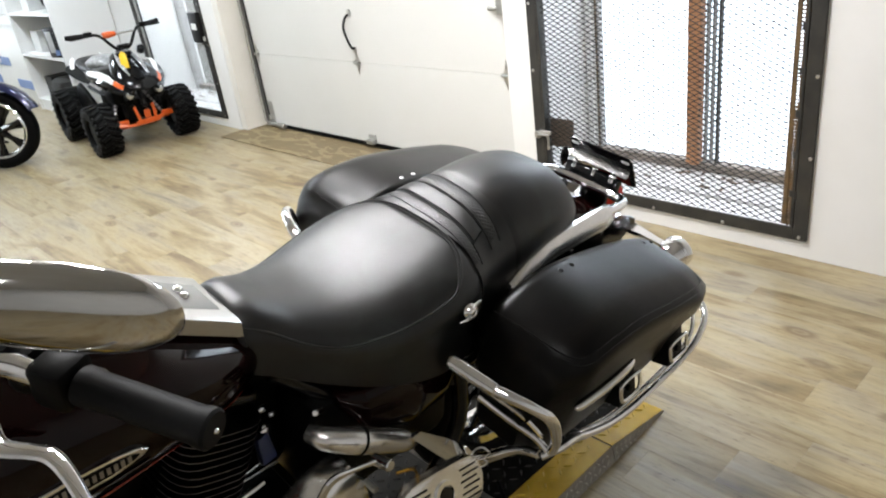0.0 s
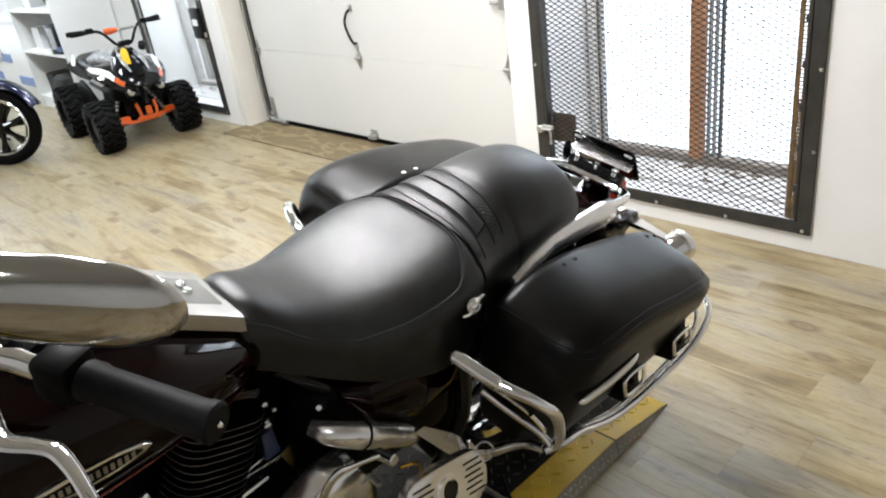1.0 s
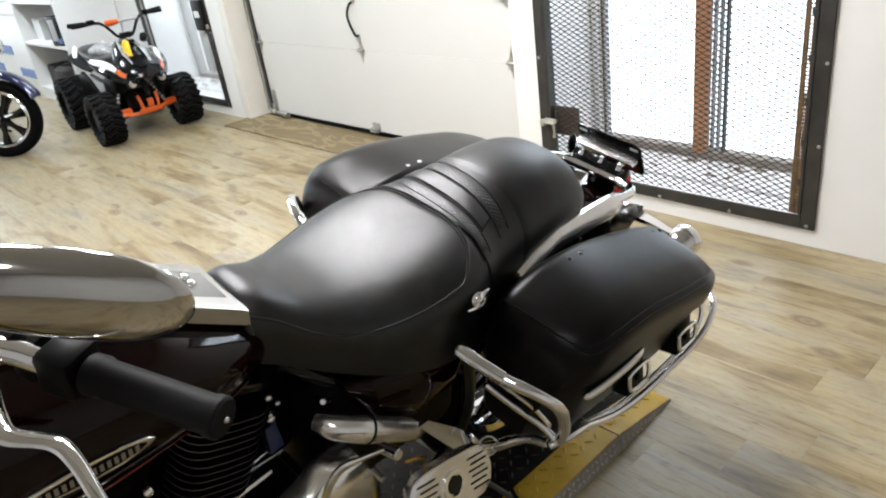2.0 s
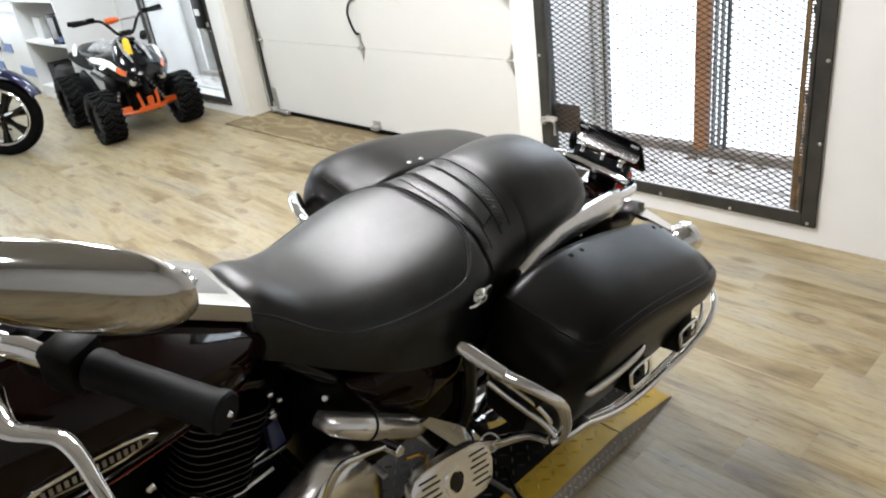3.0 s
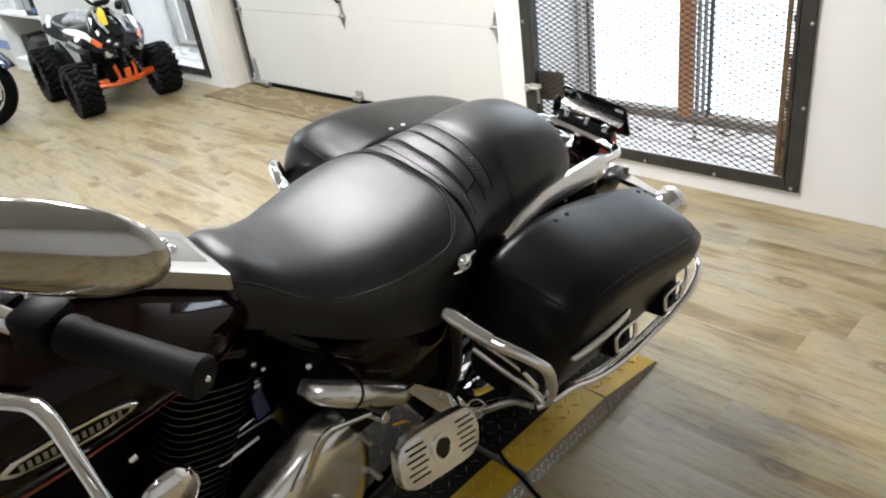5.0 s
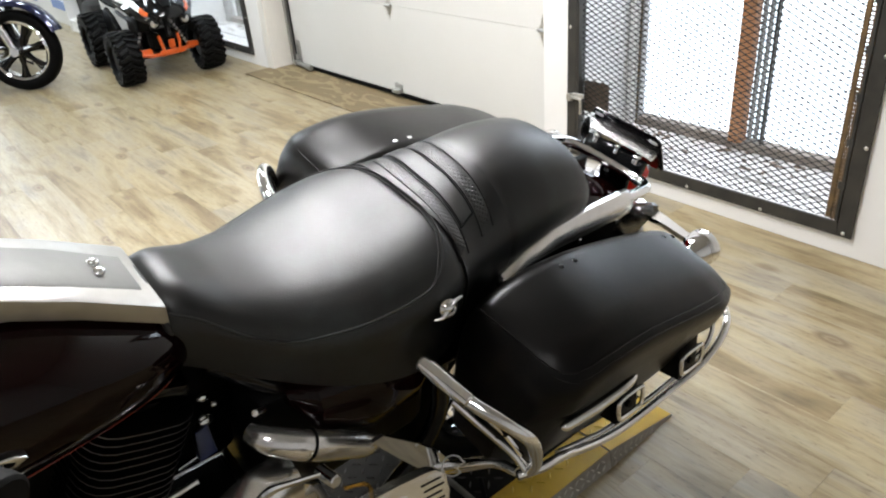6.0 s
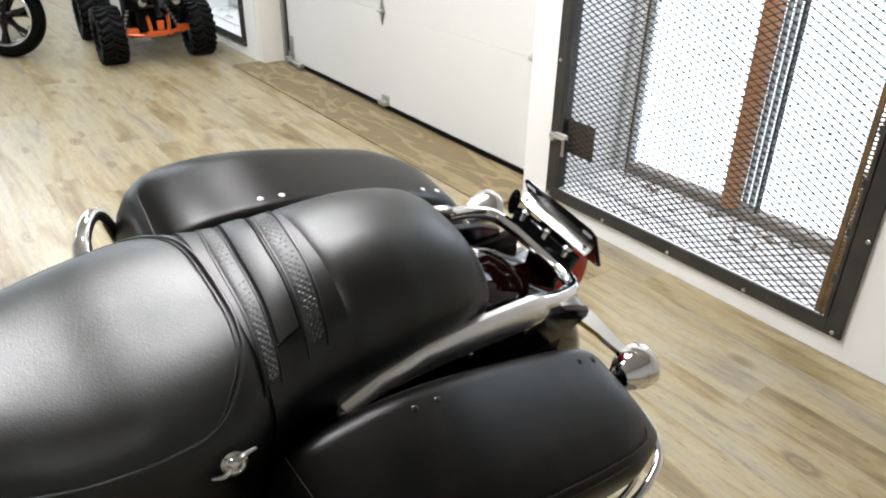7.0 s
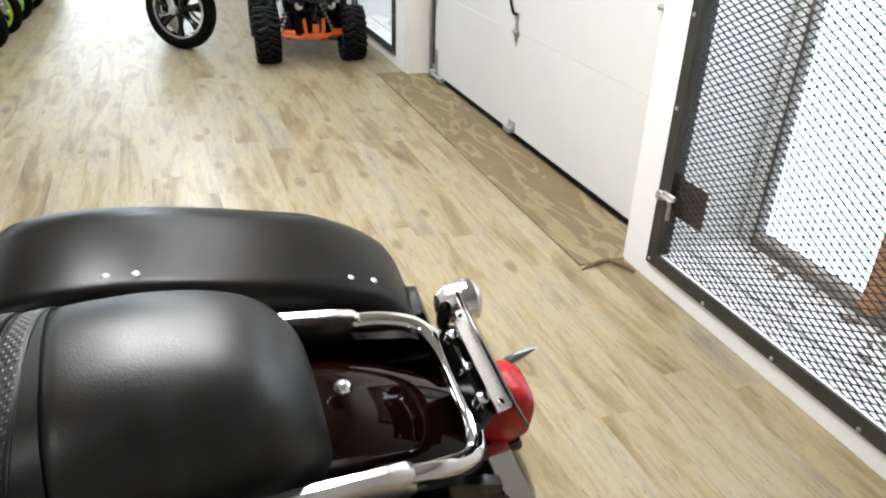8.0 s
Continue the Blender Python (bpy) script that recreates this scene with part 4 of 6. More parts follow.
def saddlebag(sgn):
    bag = new("saddlebag")
    bag.parent = BIKE
    wide = -0.010 if sgn > 0 else 0.012
    if sgn < 0:
        bag.matrix_local = Matrix.Translation((-0.22, -2.0, 0.885)) @ pose(0, 0, 0, 0, 6, 0) @ Matrix.Diagonal((1, 1.06, 1, 1)) @ Matrix.Translation((0.22, 2.0, -0.885))
    tagged(bag, label="black leather saddlebag with chrome latches")
    ys = list(np.linspace(-2.005, -1.352, 40))

    def side(v):
        return Vector((v.x * sgn, v.y, v.z))

    bm = B()
    rings_to_mesh(bm, [[side(p) for p in bag_ring(y, -0.004, wide)] for y in ys])
    part("bag_body", bm, BAGLEA, bag)
    bm = B()
    rings = []
    for i, y in enumerate(ys):
        cut = lid_line(y)
        rings.append([side(Vector((p.x, p.y - 0.004 + 0.008 * i / (len(ys) - 1), max(p.z, cut)))) for p in bag_ring(y, 0.004, wide)])
    rings_to_mesh(bm, rings)
    lid = part("bag_lid", bm, BAGLEA, bag, "domed black leather lid with a stitched border")
    # raised stitched border along the outer and front edge of the lid
    line = []
    for y, dx, dz in ((-1.976, 0.215, -0.002), (-1.970, 0.30, -0.012), (-1.964, 0.365, -0.024), (-1.948, 0.398, -0.036), (-1.915, 0.414, -0.042), (-1.86, 0.418, -0.042), (-1.75, 0.419, -0.040), (-1.60, 0.418, -0.038), (-1.47, 0.404, -0.034), (-1.42, 0.37, -0.03)):
        line.append(Vector((dx * sgn, y, smooth_interp(BAG, y)[0] + dz)))
    for off in (0.0, 0.011):
        bm = B()
        tube(bm, [p + Vector((off * sgn * 0.8, 0, -off * 1.1)) for p in line], 0.0014, 6, 5)
        part("lid_seam", bm, BAGLEA, lid)
    for y in (-1.807, -1.77, -1.472, -1.434):
        bm = B()
        ball(bm, (0.247 * sgn, y, smooth_interp(BAG, y)[0] - 0.001), 0.0062, 1, 1, 0.45, u=10, v=6)
        part("stud", bm, BLACKGLOSS if sgn > 0 else SATIN, lid)
    for y, z in ((-1.740, 0.643), (-1.536, 0.630)):
        lat = new("latch")
        lat.parent = bag
        bm = B()
        m = Matrix.Translation((0.412 * sgn, y, z)) @ pose(0, 0, 0, 0, -14 * sgn, 0)
        box(bm, (-0.024 * sgn, 0, 0.020), (0.052, 0.064, 0.125), 0.005, m)
        part("latch_strap", bm, BLACKSATIN, lat)
        bm = B()
        tube(bm, [m @ Vector((0.010 * sgn, dy, dz)) for dy, dz in ((-0.024, -0.022), (0.024, -0.022), (0.035, -0.013), (0.036, 0.013), (0.026, 0.023), (-0.026, 0.023), (-0.036, 0.013), (-0.035, -0.013))], 0.0045, 8, 4, True)
        part("buckle", bm, CHROME, lat, "rectangular chrome buckle")
        bm = B()
        rod(bm, m @ Vector((0.004 * sgn, -0.004, 0)), m @ Vector((0.012 * sgn, -0.004, 0)), 0.008)
        part("buckle_key", bm, BLACKSATIN, lat)
    bm = B()
    tube(bm, [(0.412 * sgn, -1.945, 0.726), (0.418 * sgn, -1.932, 0.727), (0.426 * sgn, -1.86, 0.734), (0.428 * sgn, -1.79, 0.741), (0.425 * sgn, -1.767, 0.744)], [0.004, 0.0095, 0.0100, 0.0085, 0.004], 10, 4)
    part("side_spear", bm, CHROME, bag, "slim chrome side spear")
    # guard bars
    guard = new("saddlebag_guard")
    guard.parent = BIKE
    tagged(guard, label="bent chrome saddlebag guard bar")
    bm = B()
    up = 0.0 if sgn > 0 else 1.0
    tube(bm, [(0.215 * sgn, -2.09, 0.805 + 0.01 * up), (0.30 * sgn, -2.075, 0.79 + 0.045 * up), (0.375 * sgn, -2.045, 0.775 + 0.062 * up), (0.408 * sgn, -2.015, 0.74 + 0.07 * up), (0.408 * sgn, -1.985, 0.66 + 0.04 * up), (0.400 * sgn, -1.982, 0.618)], [0.0135, 0.0135, 0.0125, 0.0125, 0.0115, 0.010], 14, 6)
    part("front_bar", bm, CHROME, guard)
    bm = B()
    rod(bm, (0.215 * sgn, -2.09, 0.805 + 0.01 * up), (0.318 * sgn, -2.07, 0.788 + 0.05 * up), 0.0155)
    part("bar_sleeve", bm, CHROME, guard)
    bm = B()
    tube(bm, [(0.245 * sgn, -2.035, 0.695), (0.30 * sgn, -2.01, 0.66), (0.36 * sgn, -1.99, 0.635), (0.392 * sgn, -1.984, 0.615)], 0.0085, 10, 5)
    part("brace_bar", bm, CHROME, guard)
    bm = B()
    tube(bm, [(0.262 * sgn, -2.045, 0.735), (0.30 * sgn, -2.025, 0.712), (0.345 * sgn, -2.005, 0.685), (0.380 * sgn, -1.990, 0.650)], 0.0048, 8, 4)
    part("brace_bar", bm, CHROME, guard)
    bm = B()
    tube(bm, [(0.388 * sgn, -2.0, 0.607), (0.405 * sgn, -1.955, 0.612), (0.405 * sgn, -1.905, 0.600), (0.402 * sgn, -1.85, 0.568), (0.402 * sgn, -1.76, 0.53), (0.402 * sgn, -1.66, 0.51), (0.402 * sgn, -1.54, 0.512), (0.405 * sgn, -1.44, 0.528), (0.398 * sgn, -1.36, 0.55), (0.37 * sgn, -1.29, 0.568), (0.31 * sgn, -1.255, 0.58), (0.24 * sgn, -1.26, 0.585)], 0.0088, 12, 6)
    part("lower_bar", bm, CHROME, guard)
    bm = B()
    tube(bm, [(0.388 * sgn, -1.89, 0.580), (0.384 * sgn, -1.82, 0.545), (0.384 * sgn, -1.72, 0.512), (0.384 * sgn, -1.60, 0.505), (0.386 * sgn, -1.48, 0.517), (0.382 * sgn, -1.38, 0.54), (0.352 * sgn, -1.315, 0.556), (0.30 * sgn, -1.285, 0.568), (0.24 * sgn, -1.285, 0.575)], 0.0062, 10, 6)
    part("inner_bar", bm, CHROME, guard)


saddlebag(1)
saddlebag(-1)

# rear fender: an arch over the rear wheel
WHEELY, WHEELH, WHEELR = -1.66, 0.365, 0.325


def arch(r_in, half, a0, a1, cy, cz, n=28, crown=0.35, t=0.004, flare=None):
    """A fender skin: an arc in y and z, crowned across x."""
    rings = []
    for i in range(n + 1):
        a = radians(a0 + (a1 - a0) * i / n)
        w = half
        ring = []
        for u in np.linspace(-1, 1, 17):
            drop = crown * half * (1 - math.sqrt(max(0.0, 1 - abs(u) ** 2.6 * 0.98)))
            r = r_in + crown * half - drop
            ring.append(Vector((w * u, cy + r * math.cos(a), cz + r * math.sin(a))))
        for u in np.linspace(1, -1, 17):
            drop = crown * half * (1 - math.sqrt(max(0.0, 1 - abs(u) ** 2.6 * 0.98)))
            r = r_in + crown * half - drop - t
            ring.append(Vector(((w - t) * u, cy + r * math.cos(a), cz + r * math.sin(a))))
        rings.append(ring)
    return rings


bm = B()
rings_to_mesh(bm, arch(0.37, 0.116, 18, 150, WHEELY + 0.03, WHEELH + 0.02, 30, 0.9))
fender = part("rear_fender", bm, PAINT, BIKE, "glossy dark cherry rear fender")
bm = B()
ball(bm, (0, -1.515, 0.862), 0.013, 1, 1, 0.8)
part("fender_bolt", bm, CHROME, fender)

# added black panels keep the gap between fender and saddlebags dark
for sgn, y0 in ((1, -1.37), (-1, -1.27)):
    bm = B()
    box(bm, (0.165 * sgn, (y0 - 1.92) / 2, 0.665), (0.11, y0 + 1.92, 0.03), 0.008)
    box(bm, (0.125 * sgn, (y0 - 1.92) / 2, 0.70), (0.02, y0 + 1.92, 0.10), 0.004)
    part("bag_mount", bm, BLACKSATIN, BIKE, "black panel added to close the gap beside the fender")

# fender rails: a U of tube behind the seat and a broad tapering strut on each side
rail = new("fender_rail")
rail.parent = BIKE
tagged(rail, label="chrome rail round the rear fender")
bm = B()
tube(bm, [(0.134, -1.47, 0.838), (0.132, -1.42, 0.832), (0.118, -1.372, 0.822), (0.075, -1.352, 0.817), (0, -1.348, 0.816), (-0.075, -1.352, 0.817), (-0.118, -1.372, 0.822), (-0.132, -1.42, 0.832), (-0.134, -1.47, 0.838)], 0.0135, 14, 6)
part("loop_tube", bm, CHROME, rail)
for sgn in (1, -1):
    bm = B()
    rings = []
    for y, w, h, x in ((-1.868, 0.006, 0.842, 0.166), (-1.84, 0.012, 0.846, 0.163), (-1.80, 0.017, 0.852, 0.158), (-1.72, 0.025, 0.855, 0.151), (-1.60, 0.031, 0.850, 0.145), (-1.50, 0.032, 0.841, 0.140), (-1.468, 0.030, 0.838, 0.137), (-1.458, 0.019, 0.837, 0.135)):
        rings.append([Vector(((x + dx) * sgn, y, h + dz)) for dx, dz in ((0.004, -w), (0.014, -w * 0.9), (0.017, -w * 0.4), (0.006, w * 0.62), (0.0, w * 0.78), (-0.010, w * 0.74), (-0.013, w * 0.5), (-0.006, -w * 0.5))])
    rings_to_mesh(bm, rings)
    part("strut_cover", bm, CASTALU, rail, "broad chrome strut cover")
    bm = B()
    rod(bm, (0.170 * sgn, -1.872, 0.836), (0.182 * sgn, -1.872, 0.838), 0.010)
    part("strut_bolt", bm, CHROME, rail)
    bm = B()
    rings = []
    for y, h0, h1 in ((-1.95, 0.74, 0.78), (-1.75, 0.70, 0.83), (-1.5, 0.71, 0.815), (-1.38, 0.72, 0.79), (-1.325, 0.75, 0.765)):
        rings.append([Vector((x * sgn, y, h)) for x, h in ((0.125, h0), (0.14, h0), (0.14, h1), (0.125, h1))])
    rings_to_mesh(bm, rings)
    part("inner_strut", bm, BLACKGLOSS, rail)
    for y in (-1.78, -1.62, -1.50):
        bm = B()
        rod(bm, (0.138 * sgn, y, 0.80), (0.150 * sgn, y, 0.80), 0.007)
        part("strut_bolt", bm, CHROME, rail)

# tail: bracket, plate, lamp, signals
bm = B()
box(bm, (0, 0, 0), (0.186, 0.027, 0.004), 0.0018, pose(0, -1.318, 0.868, 32, 0, 0))
tail = part("plate_bracket", bm, CASTALU, BIKE, "flat chrome plate bracket with bolts")
bm = B()
box(bm, (0, 0, 0), (0.168, 0.020, 0.046), 0.004, pose(0, -1.340, 0.832, -20, 0, 0))
part("bracket_core", bm, BLACKGLOSS, tail, "black core behind the bracket")
m = Matrix.Translation((0.004, -1.304, 0.868)) @ pose(0, 0, 0, -62, 0, 0)
bm = B()
w, h, r = 0.098, 0.058, 0.012
prism(bm, [(-w + r, -h), (w - r, -h), (w, -h + r), (w, h - r), (w - r, h), (-w + r, h), (-w, h - r), (-w, -h + r)], 0.004, m, 0.0012)
plate = part("plate_holder", bm, BLACKGLOSS, tail, "glossy black plate holder with rounded corners")
for x in (0.078, -0.078):
    bm = B()
    box(bm, (x, -0.042, -0.0035), (0.022, 0.007, 0.003), 0.001, m)
    part("plate_slot", bm, WHITEPL, plate)
for x, r in ((-0.058, 0.0095), (0.004, 0.007), (0.060, 0.0105)):
    bm = B()
    rod(bm, (x, -1.345, 0.842), (x, -1.336, 0.862), r * 0.7)
    ball(bm, (x, -1.338, 0.858), r, 1, 1, 0.7)
    part("bracket_bolt", bm, CHROME, tail)
for x in (-0.082, 0.080):
    bm = B()
    ball(bm, (x, -1.322, 0.870), 0.0055, 1, 1, 0.6)
    part("bracket_screw", bm, CHROME, tail)
# rounded black end tab
bm = B()
ball(bm, (-0.096, -1.338, 0.858), 0.030, 0.35, 0.42, 1.0)
part("bracket_tab", bm, BLACKGLOSS, tail)
bm = B()
rings = []
for y, w, h0, h1 in ((-1.315, 0.042, 0.705, 0.815), (-1.29, 0.048, 0.69, 0.82), (-1.255, 0.048, 0.685, 0.81), (-1.235, 0.043, 0.695, 0.795), (-1.227, 0.032, 0.715, 0.775)):
    c = (h0 + h1) / 2
    rings.append([Vector((w * math.copysign(abs(math.cos(a)) ** 0.55, math.cos(a)), y, c + (h1 - h0) / 2 * math.copysign(abs(math.sin(a)) ** 0.6, math.sin(a)))) for a in np.linspace(0, 2 * math.pi, 29)[:-1]])
rings_to_mesh(bm, rings)
lamp = part("tail_lamp", bm, REDLENS, BIKE, "rounded red tail lamp lens")
bm = B()
box(bm, (0, -1.315, 0.775), (0.085, 0.02, 0.14), 0.008)
box(bm, (0, -1.28, 0.69), (0.10, 0.08, 0.02), 0.006)
part("lamp_base", bm, BLACKGLOSS, lamp)
sig = new("signal_bar")
sig.parent = BIKE
tagged(sig, label="chrome bar with two rear turn signals")
for sgn in (1, -1):
    bm = B()
    rings = []
    for x, y, h, w in ((0.05, -1.30, 0.715, 0.026), (0.10, -1.295, 0.712, 0.022), (0.15, -1.28, 0.70, 0.015), (0.205, -1.265, 0.684, 0.011)):
        rings.append([Vector((x * sgn, y + dy, h + dz)) for dy, dz in ((-w, 0.006), (w, 0.006), (w, -0.006), (-w, -0.006))])
    rings_to_mesh(bm, rings)
    part("signal_arm", bm, CHROME, sig)
    m = Matrix.Translation((0.236, -1.256, 0.668) if sgn > 0 else (-0.287, -1.215, 0.672)) @ pose(0, 0, 0, -90)
    bm = B()
    lathe(bm, [(0.004, -0.052), (0.022, -0.048), (0.036, -0.030), (0.041, -0.006)], m, 28)
    s_ = part("signal_shell", bm, CHROME if sgn > 0 else CASTALU, sig, "bullet turn signal shell")
    bm = B()
    lathe(bm, [(0.041, -0.008), (0.044, 0.0), (0.044, 0.018), (0.040, 0.020)], m, 28)
    part("signal_rim", bm, CHROME, s_)
    bm = B()
    lathe(bm, [(0.040, 0.014), (0.037, 0.026), (0.024, 0.034), (0.004, 0.037)], m, 28)
    part("signal_lens", bm, CLEARLENS if sgn > 0 else SATIN, s_)
bm = B()
tube(bm, [(-0.112, -1.25, 0.665), (-0.095, -1.225, 0.705), (-0.072, -1.21, 0.755), (-0.046, -1.198, 0.803)], [0.018, 0.020, 0.014, 0.003], 10, 4, flat=0.5)
part("fender_tip", bm, CASTALU, BIKE, "pointed chrome fender tip")


# wheels
def wheel(parent, c, R, w, rim_r, material_rim, spokes, name="rear_wheel", fat=1.0):
    wh = new(name)
    wh.parent = parent
    m = Matrix.Translation(c) @ pose(0, 0, 0, 0, 90, 0)
    bm = B()
    torus(bm, (R + rim_r) / 2, [(((R - rim_r) / 2) * math.copysign(abs(math.cos(a)) ** 0.8, math.cos(a)), w / 2 * math.copysign(abs(math.sin(a)) ** 0.75, math.sin(a))) for a in np.linspace(0, 2 * math.pi, 21)[:-1]], m, 56)
    part("tyre", bm, RUBBER, wh, "black rubber tyre")
    bm = B()
    torus(bm, rim_r - 0.012, [(0.02, w * 0.36), (0.012, w * 0.42), (-0.004, w * 0.36), (-0.012, w * 0.2), (-0.012, -w * 0.2), (-0.004, -w * 0.36), (0.012, -w * 0.42), (0.02, -w * 0.36)], m, 56)
    part("rim", bm, material_rim, wh)
    bm = B()
    lathe(bm, [(0.02, -w * 0.55), (0.045, -w * 0.5), (0.05, -0.02), (0.05, 0.02), (0.045, w * 0.5), (0.02, w * 0.55)], m, 24)
    part("hub", bm, SATIN if fat == 1.0 else BLACKGLOSS, wh)
    for k in range(spokes):
        a = 2 * math.pi * k / spokes
        bm = B()
        for s in (-1, 1):
            p = m @ Vector((0.04 * math.cos(a), 0.04 * math.sin(a), s * 0.018))
            q = m @ Vector(((rim_r - 0.012) * math.cos(a + s * 0.10), (rim_r - 0.012) * math.sin(a + s * 0.10), s * 0.012))
            tube(bm, [p, (p + q) / 2, q], [0.014 * fat, 0.010 * fat, 0.013 * fat], 8, 2)
        part("spoke", bm, BLACKGLOSS if material_rim is not GREEN else SATIN, wh)
    return wh


wheel(BIKE, (0, WHEELY, WHEELH), WHEELR, 0.14, 0.215, CHROME, 9)
wheel(BIKE, (0, -3.25, 0.375), 0.32, 0.13, 0.21, CHROME, 9, "front_wheel")
bm = B()
rings_to_mesh(bm, arch(0.335, 0.085, 20, 165, -3.25, 0.39, 26, 0.7))
part("front_fender", bm, PAINT, BIKE, "glossy dark cherry front fender")
for sgn in (1, -1):
    fk = new("fork_leg")
    fk.parent = BIKE
    bm = B()
    rod(bm, (0.105 * sgn, -3.24, 0.36), (0.105 * sgn, -3.11, 0.74), 0.034, 18)
    part("slider", bm, CHROME, fk)
    bm = B()
    rod(bm, (0.105 * sgn, -3.11, 0.74), (0.105 * sgn, -2.98, 1.12), 0.04, 18)
    part("fork_cover", bm, CHROME, fk)
bm = B()
lathe(bm, [(0.02, -0.14), (0.07, -0.12), (0.10, -0.06), (0.108, 0.0), (0.11, 0.02), (0.10, 0.03)], Matrix.Translation((0, -3.12, 0.98)) @ pose(0, 0, 0, 90), 32)
part("headlamp_nacelle", bm, CHROME, BIKE, "chrome headlamp nacelle")

# frame, engine, primary
for sgn in (1, -1):
    bm = B()
    tube(bm, [(0.06 * sgn, -2.38, 0.86), (0.10 * sgn, -2.25, 0.74), (0.13 * sgn, -2.0, 0.66), (0.11 * sgn, -1.7, 0.68), (0.11 * sgn, -1.45, 0.74)], 0.018, 10, 5)
    part("frame_rail", bm, BLACKGLOSS, BIKE)
    bm = B()
    tube(bm, [(0.09 * sgn, -3.0, 0.95), (0.10 * sgn, -2.97, 0.6), (0.11 * sgn, -2.85, 0.26), (0.11 * sgn, -2.2, 0.23), (0.11 * sgn, -1.95, 0.4), (0.11 * sgn, -1.95, 0.66)], 0.02, 10, 5)
    part("frame_loop", bm, BLACKGLOSS, BIKE)
bm = B()
box(bm, (0, -2.16, 0.62), (0.24, 0.36, 0.30), 0.03)
part("battery_box", bm, BLACKSATIN, BIKE)
for sgn in (1, -1):
    bm = B()
    rings = []
    for y, h0, h1, x in ((-2.29, 0.75, 0.78, 0.135), (-2.255, 0.69, 0.80, 0.178), (-2.16, 0.64, 0.80, 0.192), (-2.06, 0.645, 0.76, 0.185), (-2.02, 0.68, 0.735, 0.168)):
        c, d = (h0 + h1) / 2, (h1 - h0) / 2
        rings.append([Vector(((x - 0.05 + 0.05 * max(0.0, math.cos(a)) ** 0.5) * sgn, y, c + d * math.sin(a))) for a in np.linspace(-math.pi / 2, math.pi / 2, 13)])
    rings_to_mesh(bm, rings)
    part("side_cover", bm, PAINT, BIKE, "glossy dark cherry side cover")
FINEDGE = mat("fin_edge_grey", (0.17, 0.17, 0.165), 0.4, 0.9)
eng = new("engine")
eng.parent = BIKE
tagged(eng, label="black finned twin engine with chrome covers")
for base, lean in (((0.0, -2.618, 0.52), -22), ((0.0, -2.78, 0.52), 24)):
    m = Matrix.Translation(base) @ pose(0, 0, 0, lean)
    bm = B()
    lathe(bm, [(0.065, 0.0), (0.065, 0.35)], m, 20)
    part("cylinder", bm, BLACKSATIN, eng)
    for k in range(20):
        bm = B()
        wx, wy = (0.112, 0.080) if k < 15 else (0.108, 0.084)
        o = [(wx * math.copysign(abs(math.cos(a)) ** 0.5, math.cos(a)), wy * math.copysign(abs(math.sin(a)) ** 0.5, math.sin(a))) for a in np.linspace(0, 2 * math.pi, 25)[:-1]]
        prism(bm, o, 0.0032, m @ Matrix.Translation((0, 0, 0.05 + 0.0148 * k)))
        part("fin", bm, BLACKSATIN, eng)
        bm = B()
        tube(bm, [m @ Vector((x * 1.0, y * 1.0, 0.05 + 0.0148 * k)) for x, y in o[-5:] + o[:6]], 0.0009, 5, 1)
        part("fin_edge", bm, FINEDGE, eng)
    bm = B()
    box(bm, (0, 0, 0.362), (0.15, 0.14, 0.03), 0.012, m)
    part("rocker_box", bm, BLACKGLOSS, eng)
bm = B()
box(bm, (0, -2.56, 0.40), (0.20, 0.42, 0.26), 0.05)
part("crankcase", bm, BLACKSATIN, eng)
# added black box that fills the dark space behind the cylinders
bm = B()
box(bm, (-0.04, -2.64, 0.72), (0.10, 0.62, 0.34), 0.03)
part("inner_shroud", bm, BLACKSATIN, eng)
bm = B()
box(bm, (-0.10, -2.1, 0.45), (0.10, 0.5, 0.40), 0.03)
part("gear_case", bm, BLACKSATIN, eng)
bm = B()
rings = []
for y, h0, h1, x in ((-2.86, 0.36, 0.44, 0.17), (-2.82, 0.29, 0.51, 0.205), (-2.70, 0.27, 0.55, 0.215), (-2.55, 0.28, 0.57, 0.215), (-2.46, 0.30, 0.625, 0.216), (-2.38, 0.31, 0.662, 0.216), (-2.31, 0.34, 0.658, 0.212), (-2.27, 0.40, 0.60, 0.195), (-2.25, 0.44, 0.54, 0.165)):
    c, d = (h0 + h1) / 2, (h1 - h0) / 2
    rings.append([Vector((x - 0.08 + 0.08 * max(0.0, math.cos(a)) ** 0.4, y, c + d * math.copysign(abs(math.sin(a)) ** 0.8, math.sin(a)))) for a in np.linspace(-math.pi / 2, math.pi / 2, 17)])
rings_to_mesh(bm, rings)
prim = part("primary_cover", bm, PRIMALU, eng, "polished chrome primary cover")
bm = B()
lathe(bm, [(0.085, 0.0), (0.085, 0.006), (0.07, 0.014), (0.02, 0.018)], aim((0.212, -2.42, 0.45), (0.5, -2.42, 0.45)), 32)
part("derby_cover", bm, CHROME, prim)
for y, h in ((-2.80, 0.46), (-2.62, 0.535), (-2.50, 0.58), (-2.285, 0.60), (-2.265, 0.47)):
    bm = B()
    rod(bm, (0.19, y, h), (0.222, y, h), 0.007, 8)
    part("cover_bolt", bm, BOLT, prim)
bm = B()
ball(bm, (0.165, -2.638, 0.752), 0.052, 0.55, 1.0, 1.05, u=24, v=14)
part("horn_cover", bm, CHROME, eng, "chrome horn cover")
